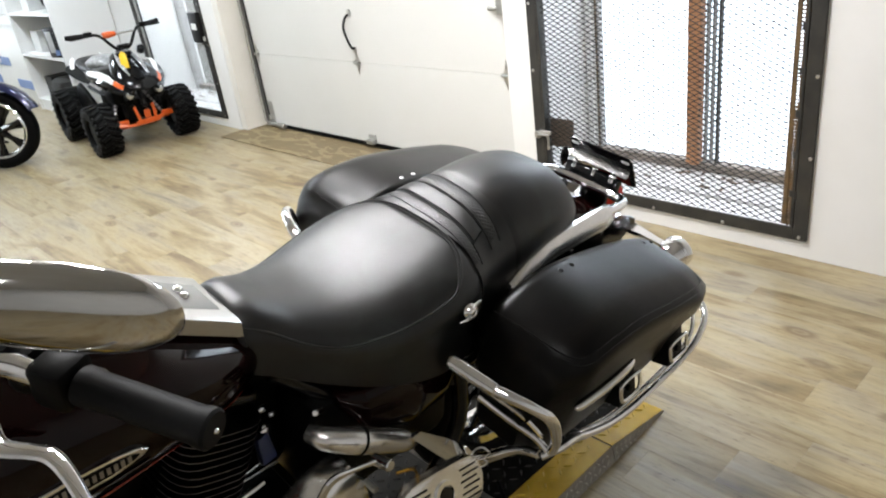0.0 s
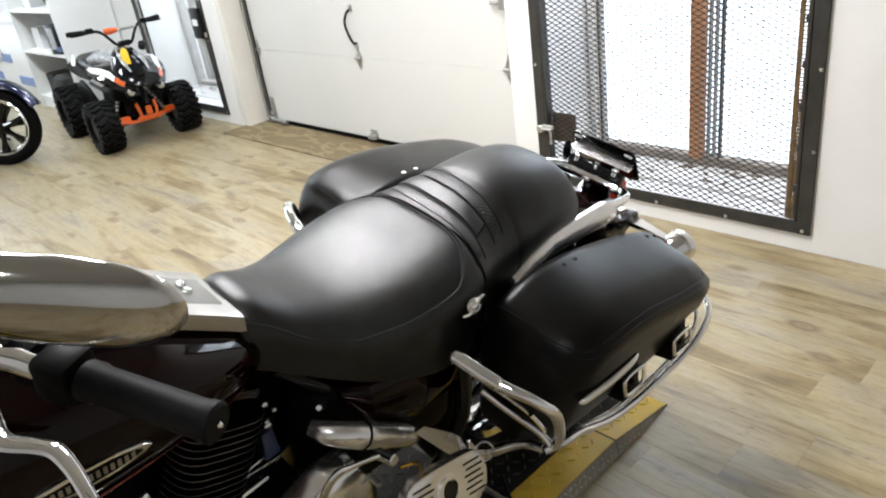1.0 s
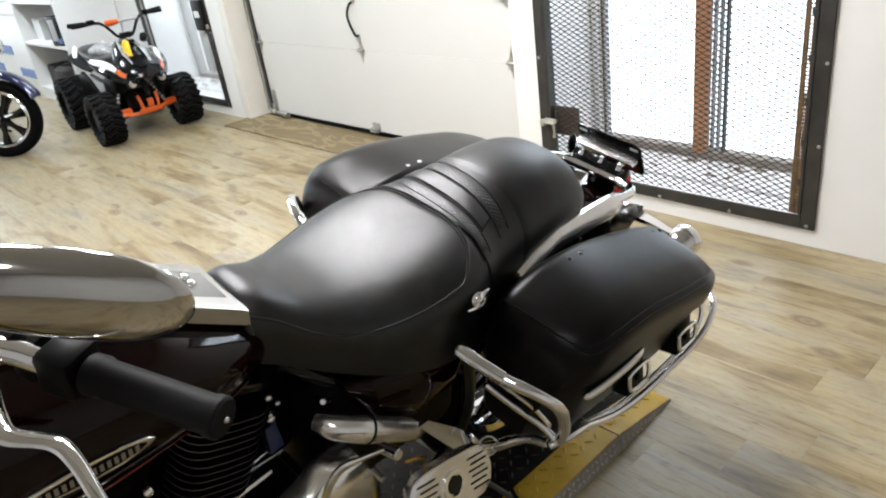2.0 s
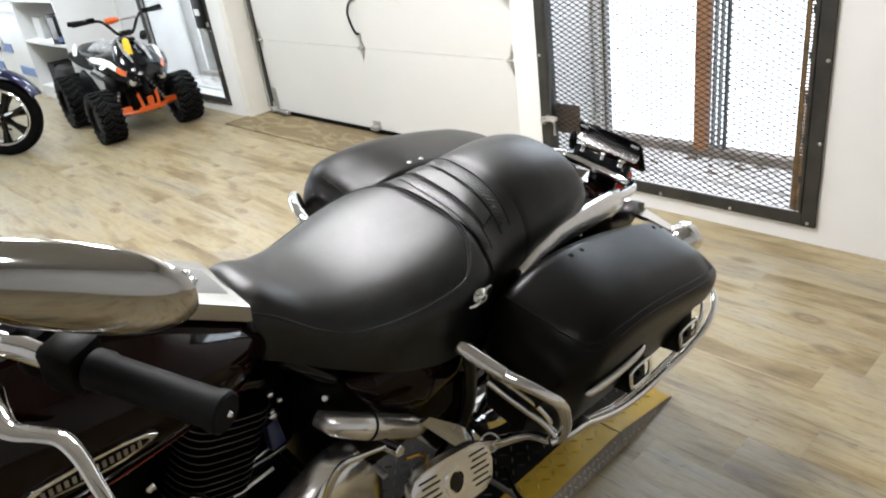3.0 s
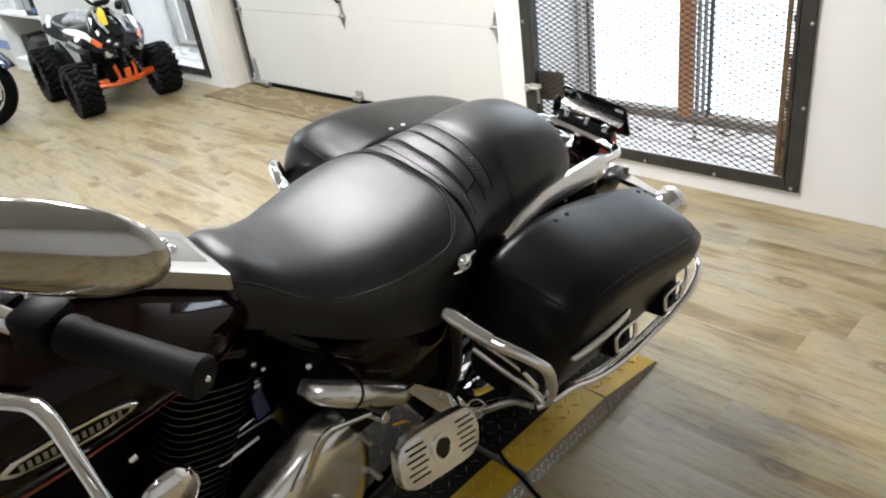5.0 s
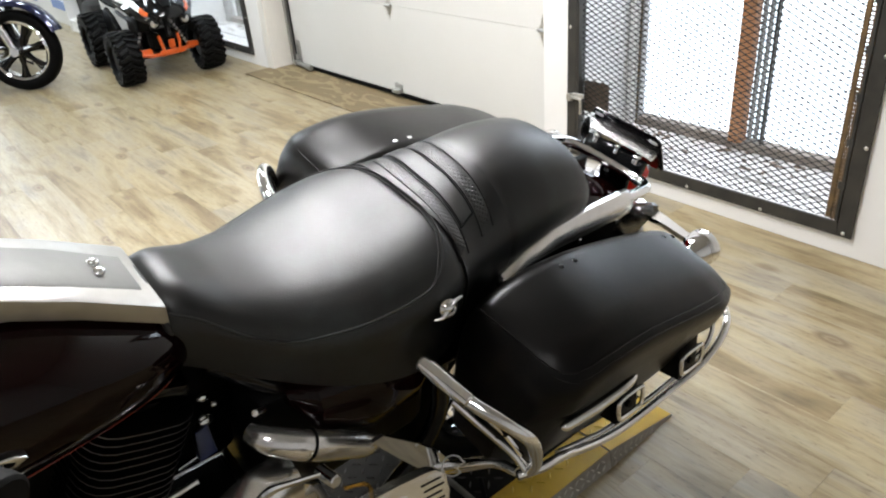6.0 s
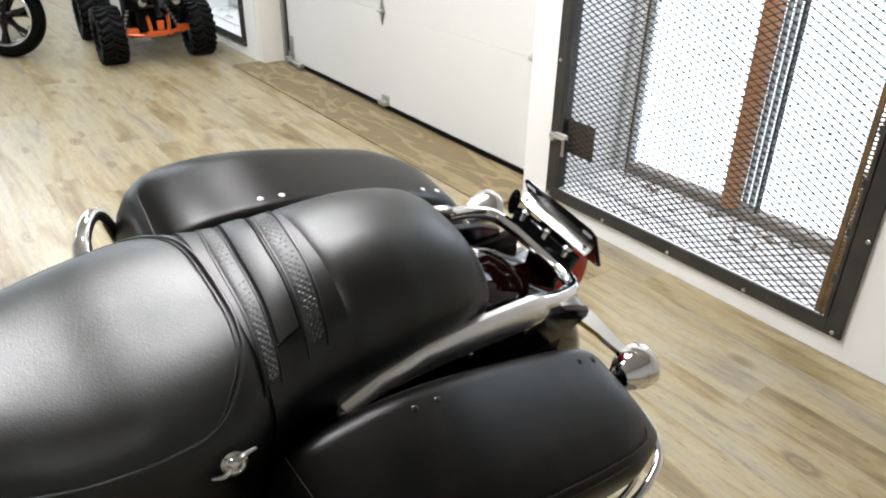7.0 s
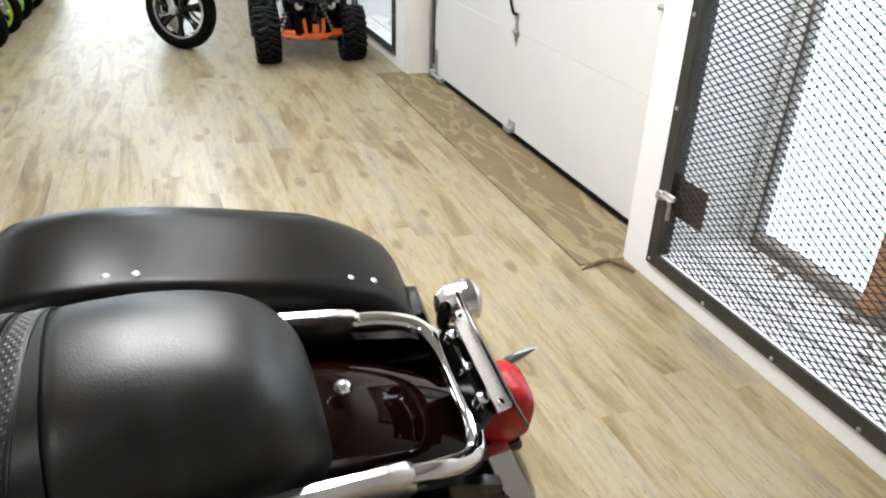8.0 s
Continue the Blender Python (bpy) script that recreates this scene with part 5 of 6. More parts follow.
for a, b, r in (((0.10, -2.53, 0.648), (0.10, -2.445, 0.655), 0.0055), ((0.018, -2.468, 0.581), (0.020, -2.372, 0.581), 0.0058), ((0.016, -2.45, 0.592), (0.018, -2.40, 0.604), 0.0045), ((0.155, -2.36, 0.815), (0.145, -2.34, 0.80), 0.006), ((0.16, -2.672, 0.862), (0.16, -2.66, 0.866), 0.007)):
    bm = B()
    rod(bm, a, b, r)
    part("trim_rod", bm, CHROME, eng)
for c, r in (((0.012, -2.385, 0.735), 0.011), ((0.03, -2.395, 0.70), 0.013), ((0.02, -2.37, 0.715), 0.008), ((0.04, -2.40, 0.72), 0.007), ((0.0, -2.36, 0.745), 0.007)):
    bm = B()
    ball(bm, c, r, 1, 1.2, 0.8)
    part("fitting", bm, CHROME, eng)
bm = B()
prism(bm, [(-0.016, -0.028), (0.016, -0.022), (0.014, 0.028), (-0.010, 0.022)], 0.03, aim((0.047, -2.409, 0.672), (0.5, -2.45, 0.95)), 0.004)
part("blue_connector", bm, BLUECLIP, eng, "dark blue plastic connector")
# heat-shielded crossover below the seat
bm = B()
tube(bm, [(0.128, -2.362, 0.745), (0.158, -2.345, 0.742), (0.184, -2.305, 0.726), (0.193, -2.26, 0.697), (0.188, -2.19, 0.637), (0.172, -2.145, 0.588)], [0.016, 0.0225, 0.0255, 0.026, 0.0245, 0.014], 18, 6)
part("heat_shield", bm, CASTALU, eng, "chrome heat shield")
bm = B()
torus(bm, 0.0262, oval(0.0015, 0.003, 8), aim((0.1875, -2.294, 0.7205), (0.193, -2.26, 0.697)), 24)
part("shield_clamp", bm, BLACKSATIN, eng)
bm = B()
rings = []
for y, h, w, x in ((-2.17, 0.655, 0.012, 0.205), (-2.11, 0.585, 0.024, 0.215), (-2.06, 0.52, 0.028, 0.222), (-2.02, 0.465, 0.020, 0.226)):
    rings.append([Vector((x + dx, y + dy, h)) for dx, dy in ((-0.004, -w), (0.004, -w), (0.004, w), (-0.004, w))])
rings_to_mesh(bm, rings)
part("footrest_bracket", bm, CHROME, BIKE)
bm = B()
tube(bm, [(0.225, -2.045, 0.475), (0.28, -2.02, 0.53), (0.33, -1.995, 0.575), (0.375, -1.985, 0.59)], [0.013, 0.013, 0.010, 0.009], 12, 4)
part("footrest_stay", bm, CHROME, BIKE)
bm = B()
torus(bm, 0.02, oval(0.0016, 0.0016, 6), aim((0.27, -2.04, 0.535), (0.6, -2.2, 0.8)), 20)
part("wire_loop", bm, SATIN, BIKE)
# folded passenger footboard: ribbed chrome tray
fb = new("passenger_footboard")
fb.parent = BIKE
tagged(fb, label="folded chrome passenger footboard with ribs")
m = Matrix.Translation((0.325, -2.215, 0.625)) @ pose(0, 0, 0, 0, 0, 0) @ pose(0, 0, 0, -14, 0, 0) @ pose(0, 0, 0, 0, 62, 0)
bm = B()
outl = [(0.050 * math.copysign(abs(math.cos(a)) ** 0.45, math.cos(a)), 0.106 * math.copysign(abs(math.sin(a)) ** 0.5, math.sin(a))) for a in np.linspace(0, 2 * math.pi, 33)[:-1]]
prism(bm, outl, 0.024, m, 0.005)
part("tray", bm, CASTALU, fb, "cast chrome footboard tray")
# shade of the grooves, put in as thin black strips on the tray
for yc in (-0.066, 0.066):
    for k in range(6):
        bm = B()
        box(bm, (-0.030 + 0.012 * k, yc + 0.006 * (k % 2), 0.0118), (0.0042, 0.046, 0.0012), 0.0004, m)
        part("slot", bm, BLACKSATIN, fb)
bm = B()
lathe(bm, [(0.028, 0.011), (0.028, 0.016), (0.020, 0.016), (0.018, 0.011)], m, 24, cap=False)
part("boss_ring", bm, CHROME, fb)
bm = B()
lathe(bm, [(0.017, 0.009), (0.017, 0.0145), (0.004, 0.0145)], m, 20)
part("boss_centre", bm, BLACKGLOSS, fb)
# heel-and-toe shifter
sh = new("shift_lever")
sh.parent = BIKE
tagged(sh, label="chrome heel shift lever")
bm = B()
tube(bm, [(0.22, -2.455, 0.60), (0.226, -2.43, 0.655), (0.234, -2.408, 0.72), (0.242, -2.388, 0.748), (0.25, -2.36, 0.750), (0.262, -2.315, 0.748)], [0.006, 0.007, 0.009, 0.010, 0.0065, 0.006], 10, 5, flat=0.7)
part("arm", bm, CHROME, sh)
bm = B()
rod(bm, (0.250, -2.312, 0.742), (0.290, -2.306, 0.752), 0.011)
part("heel_peg", bm, CHROME, sh)
bm = B()
tube(bm, [(0.285, -2.29, 0.715), (0.29, -2.255, 0.70), (0.285, -2.24, 0.66), (0.28, -2.25, 0.625)], 0.0032, 8, 5)
part("cable", bm, BRASS, sh)
# rider floorboard and stand
bm = B()
box(bm, (0.30, -2.62, 0.30), (0.11, 0.30, 0.022), 0.008)
part("rider_footboard", bm, BLACKSATIN, BIKE)
bm = B()
tube(bm, [(0.13, -2.52, 0.27), (0.25, -2.56, 0.19), (0.345, -2.60, 0.145)], 0.015, 10, 3)
box(bm, (0.365, -2.61, 0.138), (0.07, 0.04, 0.012), 0.004, None)
part("side_stand", bm, BLACKGLOSS, BIKE, "black side stand")

# handlebar with grip, perch, lever and mirror
bm = B()
for sgn in (1, -1):
    tube(bm, [(0.0, -2.99, 1.13), (0.10 * sgn, -2.985, 1.135), (0.20 * sgn, -2.92, 1.25), (0.268 * sgn, -2.80, 1.300), (0.315 * sgn, -2.738, 1.269), (0.40 * sgn, -2.69, 1.267)], 0.0125, 12, 6)
hb = part("handlebar", bm, CHROME, BIKE, "chrome handlebar")
for sgn in (1, -1):
    ctl = new("grip_set")
    ctl.parent = BIKE
    A, Bq = Vector((0.338 * sgn, -2.722, 1.268)), Vector((0.464 * sgn, -2.662, 1.264))
    d = (Bq - A).normalized()
    L = (Bq - A).length
    bm = B()
    lathe(bm, [(0.0150, -0.002), (0.0195, 0.0), (0.0200, 0.012), (0.0182, 0.016), (0.0182, L - 0.016), (0.0196, L - 0.012), (0.0200, L - 0.003), (0.0175, L)], aim(A, Bq), 28)
    part("grip", bm, GRIPR, ctl, "black rubber grip with raised end rings")
    bm = B()
    lathe(bm, [(0.002, 0), (0.0032, 0.0015), (0.002, 0.004)], aim(Bq, Bq + d), 10)
    part("end_screw", bm, CHROME, ctl)
    p = A - d * 0.025
    bm = B()
    box(bm, (0, 0, 0), (0.046, 0.05, 0.042), 0.009, aim(p, p + d))
    part("switch_housing", bm, BLACKSATIN, ctl)
    p = A - d * 0.066
    bm = B()
    box(bm, (0, 0, 0), (0.036, 0.05, 0.030), 0.010, aim(p, p + d))
    lathe(bm, [(0.012, 0), (0.014, 0.01), (0.010, 0.026)], aim(p + Vector((0, -0.01, 0.01)), p + Vector((0.0, -0.03, 0.1))), 14)
    part("lever_perch", bm, BLACKSATIN, ctl)
    for dx, dz in ((0.014, 0.02), (-0.01, 0.024), (0.03, 0.016)):
        bm = B()
        ball(bm, p + Vector((dx * sgn, 0.02, dz)), 0.0055)
        part("perch_screw", bm, CHROME, ctl)
    bm = B()
    tube(bm, [(0.30 * sgn, -2.80, 1.266), (0.335 * sgn, -2.806, 1.268), (0.362 * sgn, -2.803, 1.268), (0.384 * sgn, -2.787, 1.269), (0.402 * sgn, -2.776, 1.270), (0.429 * sgn, -2.773, 1.268), (0.460 * sgn, -2.774, 1.264), (0.497 * sgn, -2.775, 1.258), (0.535 * sgn, -2.777, 1.25)], [0.011, 0.012, 0.009, 0.0075, 0.0078, 0.0068, 0.006, 0.0056, 0.0075], 12, 6, flat=0.75)
    part("clutch_lever" if sgn > 0 else "brake_lever", bm, CHROME, ctl, "polished alloy hand lever")
    mir = new("mirror")
    mir.parent = BIKE
    tagged(mir, label="oblong chrome mirror on a curved stem")
    c, ex, ey = Vector((0.420 * sgn, -2.742, 1.424)), Vector((0.043 * sgn, 0.074, -0.024)), Vector((0.0, 0.0, -0.037))
    ez = ex.cross(ey).normalized()
    bm = B()
    rings = []
    for k, (f, dz) in enumerate(((1.0, 0.004), (1.03, 0.0), (1.0, -0.006), (0.9, -0.014), (0.7, -0.021), (0.4, -0.025), (0.1, -0.026))):
        rings.append([c + (ex * math.copysign(abs(math.cos(a)) ** 0.85, math.cos(a)) + ey * math.copysign(abs(math.sin(a)) ** 0.85, math.sin(a)) * (1 + 0.12 * math.cos(a))) * f + ez * dz * (-1 if sgn < 0 else 1) for a in np.linspace(0, 2 * math.pi, 41)[:-1]])
    rings_to_mesh(bm, rings)
    part("mirror_shell", bm, DARKCHROME, mir, "dark chrome mirror shell")
    bm = B()
    tube(bm, [p + Vector((0, -0.02, 0.02)), c + Vector((-0.09 * sgn, -0.07, -0.06)), c + Vector((-0.045 * sgn, -0.06, 0.0)), c - ex * 0.6], 0.005, 8, 5)
    part("mirror_stem", bm, CHROME, mir)


# ---------------------------------------------------------------- low tread-plate platform under the motorcycle
def tread(bm, p0, ux, uy, nx, ny, pitch, size=0.027, h=0.0034, width=0.0058):
    """Raised lozenges in alternating directions over a plane at p0 with axes ux, uy."""
    p0, ux, uy = Vector(p0), Vector(ux), Vector(uy)
    nz = ux.cross(uy)
    for i in range(nx):
        for j in range(ny):
            c = p0 + ux * (i + 0.5) * pitch + uy * (j + 0.5) * pitch
            d = (ux + uy).normalized() if (i + j) % 2 else (ux - uy).normalized()
            s = nz.cross(d)
            a = [bm.verts.new(c + d * size / 2), bm.verts.new(c + s * width / 2), bm.verts.new(c - d * size / 2), bm.verts.new(c - s * width / 2)]
            t = [bm.verts.new(c + d * size * 0.3 + nz * h), bm.verts.new(c - d * size * 0.3 + nz * h)]
            for f in ((a[0], a[1], t[0]), (a[1], a[2], t[1]), (a[1], t[1], t[0]), (a[2], a[3], t[1]), (a[3], a[0], t[0]), (a[3], t[0], t[1])):
                bm.faces.new(f)
    return bm


PX0, PX1, PZ = 0.86, 1.612, 0.052
plat = thing("lift_platform", "low tread-plate platform, black with yellow painted borders and ramp", "platform")
SK = 0.008


def skirt_mesh(ya, yb, ha, hb):
    """A wedge along the platform's side, sloping outward to the floor."""
    bm = B()
    v = [bm.verts.new(p) for p in ((PX1 + 0.001, ya, 0), (PX1 + 0.001 + SK * ha / PZ, ya, 0), (PX1 + 0.001, ya, ha), (PX1 + 0.001, yb, 0), (PX1 + 0.001 + SK * hb / PZ, yb, 0), (PX1 + 0.001, yb, hb))]
    for f in ((0, 1, 2), (3, 5, 4), (0, 3, 4, 1), (1, 4, 5, 2), (0, 2, 5, 3)):
        bm.faces.new([v[i] for i in f])
    return bm


TREADALU = varied("worn_bright_tread", (0.72, 0.70, 0.66), (0.55, 0.53, 0.5), 40, 0.25, 0.4, metal=0.95)
SEGS = ((-3.75, -1.845), (-1.830, -1.47))
for y0, y1 in SEGS:
    deck = new("deck")
    deck.parent = plat
    bm = B()
    box(bm, ((PX0 + PX1) / 2, (y0 + y1) / 2, PZ / 2), (PX1 - PX0, y1 - y0, PZ), 0.003)
    part("deck_box", bm, PLATEALU, deck, "bare aluminium tread plate side")
    for nm, a, b, mt, lb in (("black_field", PX0 + 0.10, PX1 - 0.105, PLATEBLK, "black painted tread plate"), ("yellow_border", PX1 - 0.104, PX1 - 0.001, PLATEYEL, "worn yellow painted tread plate"), ("yellow_border", PX0 + 0.001, PX0 + 0.099, PLATEYEL, "worn yellow painted tread plate")):
        bm = B()
        box(bm, ((a + b) / 2, (y0 + y1) / 2, PZ + 0.001), (b - a, y1 - y0 - 0.004, 0.002))
        part(nm, bm, mt, deck, lb)
        bm = B()
        tread(bm, (a + 0.004, y0 + 0.004, PZ + 0.0022), (1, 0, 0), (0, 1, 0), int((b - a - 0.006) / 0.033), int((y1 - y0 - 0.01) / 0.033), 0.033)
        tagged(part("tread_relief", bm, YELWORN if mt is PLATEYEL else BLKWORN, deck), kind="stuff")
    side = part("side_skirt", skirt_mesh(y0, y1, PZ, PZ), PLATEALU, deck, "bare aluminium tread plate side")
    run = Vector((SK, 0, -PZ))
    bm = B()
    tread(bm, Vector((PX1, y0 + 0.004, PZ)) + run.normalized() * 0.004 + Vector((0.0022, 0, 0.0018)), run.normalized(), (0, 1, 0), int((run.length - 0.004) / 0.021), int((y1 - y0 - 0.01) / 0.021), 0.021, 0.020, 0.0022, 0.0062)
    tagged(part("tread_relief", bm, TREADALU, side), kind="stuff")
bm = B()
R0, R1 = -1.467, -1.19
vs = [bm.verts.new(p) for p in ((PX0, R0, 0), (PX1, R0, 0), (PX1, R0, PZ), (PX0, R0, PZ), (PX0, R1, 0), (PX1, R1, 0), (PX1, R1, 0.004), (PX0, R1, 0.004))]
for f in ((0, 1, 2, 3), (4, 7, 6, 5), (1, 5, 6, 2), (0, 3, 7, 4), (0, 4, 5, 1), (3, 2, 6, 7)):
    bm.faces.new([vs[i] for i in f])
rp = part("ramp", bm, PLATEALU, plat, "sloping ramp with bare tread plate edge")
slope = Vector((0, R1 - R0, 0.004 - PZ)).normalized()
for a, b, mt in ((PX0 + 0.10, PX1 - 0.105, PLATEBLK), (PX1 - 0.104, PX1 - 0.001, PLATEYEL), (PX0 + 0.001, PX0 + 0.099, PLATEYEL)):
    bm = B()
    up = Vector((1, 0, 0)).cross(slope)
    q = [Vector((a, R0, PZ)), Vector((b, R0, PZ)), Vector((b, R1 - 0.004, 0.005)), Vector((a, R1 - 0.004, 0.005))]
    lo = [bm.verts.new(p + up * 0.0004) for p in q]
    hi = [bm.verts.new(p + up * 0.0024) for p in q]
    bm.faces.new(hi)
    bm.faces.new(lo[::-1])
    for i in range(4):
        bm.faces.new((lo[i], lo[(i + 1) % 4], hi[(i + 1) % 4], hi[i]))
    part("ramp_skin", bm, mt, rp)
    bm = B()
    tread(bm, Vector((a + 0.004, R0 + 0.004, PZ)) + up * 0.0025, (1, 0, 0), slope, int((b - a - 0.006) / 0.033), 8, 0.033)
    tagged(part("tread_relief", bm, YELWORN if mt is PLATEYEL else BLKWORN, rp), kind="stuff")
side = part("side_skirt", skirt_mesh(R0, R1, PZ, 0.004), PLATEALU, rp, "bare aluminium tread plate side")
run = Vector((SK, 0, -PZ)).normalized()
bm = B()
for k in range(12):
    u = k / 12
    high = PZ + (0.004 - PZ) * u
    rows = max(0, int((high - 0.004) / 0.016))
    if rows:
        tread(bm, Vector((PX1 + 0.0035, R0 + 0.004 + (R1 - R0) * u, high - 0.001)) + run * 0.002, run, slope, rows, 1, 0.016, 0.017, 0.0026, 0.0056)
tagged(part("tread_relief", bm, TREADALU, side), kind="stuff")
bm = B()
tube(bm, [(1.45, -1.78, PZ + 0.006), (1.53, -1.83, PZ + 0.006), (1.60, -1.85, PZ + 0.006), (1.624, -1.852, 0.048), (1.672, -1.85, 0.008)], 0.006, 8, 5)
solid("cable", bm, RUBBER, "thin black cable draped over the platform edge", "cable")
# splintered wood end lying on the floor by the garage door
bm = B()
tube(bm, [(0.062, -0.222, 0.006), (0.048, -0.165, 0.013), (0.040, -0.10, 0.017), (0.05, -0.055, 0.014), (0.06, -0.03, 0.012)], [0.003, 0.008, 0.009, 0.009, 0.006], 8, 4)
tube(bm, [(0.045, -0.08, 0.016), (0.09, -0.055, 0.02), (0.125, -0.04, 0.018), (0.15, -0.03, 0.012)], [0.006, 0.011, 0.010, 0.006], 8, 4)
solid("splintered_wood", bm, SPLINTER, "splintered brown wood end lying by the door jamb", "wood splinter")


# ---------------------------------------------------------------- quad bike
TYREKNOB = varied("tyre_knobs", (0.0018, 0.0018, 0.0018), (0.0035, 0.0035, 0.0034), 20, 0.4, 0.55, grain=200, spec=0.14)


def knobby(parent, c, R, w, rim_r, rimmat):
    wh = new("wheel")
    wh.parent = parent
    m = Matrix.Translation(c) @ pose(0, 0, 0, 90)
    bm = B()
    torus(bm, (R + rim_r) / 2, [(((R - rim_r) / 2) * math.copysign(abs(math.cos(a)) ** 0.6, math.cos(a)), w / 2 * math.copysign(abs(math.sin(a)) ** 0.65, math.sin(a))) for a in np.linspace(0, 2 * math.pi, 17)[:-1]], m, 40)
    ty = part("tyre", bm, RUBBER, wh, "chunky black off-road tyre")
    bm = B()
    for k in range(22):
        a = 2 * math.pi * k / 22
        for s in (-1, 1):
            q = m @ Matrix.Rotation(a + (0.14 if s > 0 else 0), 4, "Z") @ Matrix.Translation((R - 0.002, 0, s * w * 0.2)) @ Matrix.Rotation(s * 0.45, 4, "X")
            box(bm, (0, 0, 0), (0.022, 0.026, w * 0.44), 0.004, q, 1)
            q = m @ Matrix.Rotation(a + (0.14 if s > 0 else 0), 4, "Z") @ Matrix.Translation((R - 0.022, 0, s * w * 0.45))
            box(bm, (0, 0, 0), (0.05, 0.028, 0.018), 0.004, q, 1)
    tagged(part("tread_pattern", bm, TYREKNOB, ty), kind="stuff")
    bm = B()
    lathe(bm, [(rim_r + 0.004, -w * 0.36), (rim_r, -w * 0.2), (rim_r * 0.5, -w * 0.1), (rim_r * 0.45, 0.0), (rim_r * 0.5, w * 0.1), (rim_r, w * 0.2), (rim_r + 0.004, w * 0.36)], m, 24)
    part("rim", bm, rimmat, wh)
    return wh


QUAD = thing("quad_bike", "small black, white and orange quad bike with knobby tyres", "quad bike", pose(-4.02, -0.585, 0, 0, 0, -4))
FW, RW, QY = 0.50, -0.42, 0.05
for s in (-1, 1):
    knobby(QUAD, (FW - 0.01, 0.02 + 0.325 * s, 0.205), 0.2, 0.185, 0.09, BLACKPL)
    knobby(QUAD, (RW, 0.025 + 0.30 * s, 0.225), 0.22, 0.23, 0.10, BLACKPL)
bm = B()
tube(bm, [(FW - 0.02, -0.26, 0.22), (FW + 0.02, -0.12, 0.19), (FW + 0.03, 0, 0.185), (FW + 0.02, 0.12, 0.19), (FW - 0.02, 0.26, 0.22)], 0.016, 8, 3)
for s in (-1, 1):
    tube(bm, [(FW - 0.02, 0.25 * s, 0.19), (FW - 0.05, 0.12 * s, 0.18), (FW - 0.12, 0.07 * s, 0.15)], 0.014, 8, 3)
    tube(bm, [(FW + 0.05, QY + 0.06 * s, 0.19), (FW + 0.055, QY + 0.07 * s, 0.26), (FW + 0.02, QY + 0.075 * s, 0.33)], 0.014, 8, 4)
    box(bm, (FW - 0.01, QY + 0.19 * s, 0.215), (0.05, 0.10, 0.045), 0.008, None, 1)
box(bm, (FW + 0.055, QY, 0.20), (0.02, 0.20, 0.04), 0.006)
box(bm, (FW + 0.045, QY + 0.01, 0.255), (0.018, 0.05, 0.07), 0.006)
part("front_frame", bm, ORANGE, QUAD, "orange front suspension frame")
bm = B()
for s in (-1, 1):
    tube(bm, [(FW + 0.02, QY + 0.075 * s, 0.33), (FW - 0.02, 0.08 * s, 0.37), (-0.1, 0.09 * s, 0.40), (-0.42, 0.08 * s, 0.42)], 0.016, 8, 4)
    tube(bm, [(FW + 0.03, QY + 0.06 * s, 0.18), (0.2, 0.09 * s, 0.15), (-0.3, 0.09 * s, 0.19)], 0.016, 8, 3)
# belly plate, added to deepen the shadow on the floor below
box(bm, (0.05, 0, 0.155), (0.72, 0.30, 0.014), 0.004)
for s in (-1, 1):
    box(bm, (FW - 0.08, QY + 0.165 * s, 0.43), (0.22, 0.10, 0.13), 0.03)
part("chassis", bm, BLACKSATIN, QUAD, "black chassis with inner fenders and a belly plate added for shade")
for s in (-1, 1):
    sp = new("shock")
    sp.parent = QUAD
    bm = B()
    rod(bm, (FW - 0.02, 0.20 * s, 0.23), (FW - 0.06, 0.11 * s, 0.43), 0.012)
    part("damper", bm, SATIN, sp)
    bm = B()
    n = 40
    a, b = Vector((FW - 0.022, 0.195 * s, 0.25)), Vector((FW - 0.056, 0.12 * s, 0.41))
    mm, L = aim(a, b), (b - a).length
    tube(bm, [mm @ Vector((0.024 * math.cos(k * 0.9), 0.024 * math.sin(k * 0.9), L * k / n)) for k in range(n + 1)], 0.005, 6, 2)
    part("spring", bm, BLACKPL, sp)
# bodywork: hood, and on each side a swept panel down to the headlight
bm = B()
rings = []
for x, w, h, t in ((0.725, 0.04, 0.475, 0.015), (0.70, 0.11, 0.50, 0.04), (0.62, 0.16, 0.55, 0.06), (0.52, 0.165, 0.60, 0.075), (0.42, 0.135, 0.655, 0.08), (0.33, 0.095, 0.70, 0.065), (0.28, 0.05, 0.71, 0.04)):
    rings.append([Vector((x, QY + w * math.copysign(abs(math.cos(a)) ** 0.8, math.cos(a)), h + t * (1 - 0.35 * abs(math.cos(a))) * math.sin(a) * (1 if math.sin(a) > 0 else 0.5))) for a in np.linspace(0, 2 * math.pi, 25)[:-1]])
rings_to_mesh(bm, rings)
nose = part("nose", bm, BLACKGLOSS, QUAD, "glossy black front nose")
bm = B()
rings = [[Vector((x, QY + y, h + dz)) for y, dz in ((-w, 0.0), (0, 0.012), (w, 0.0), (0, -0.012))] for x, w, h in ((0.69, 0.03, 0.558), (0.62, 0.05, 0.603), (0.58, 0.02, 0.633))]
rings_to_mesh(bm, rings)
part("air_scoop", bm, BLACKSATIN, nose)
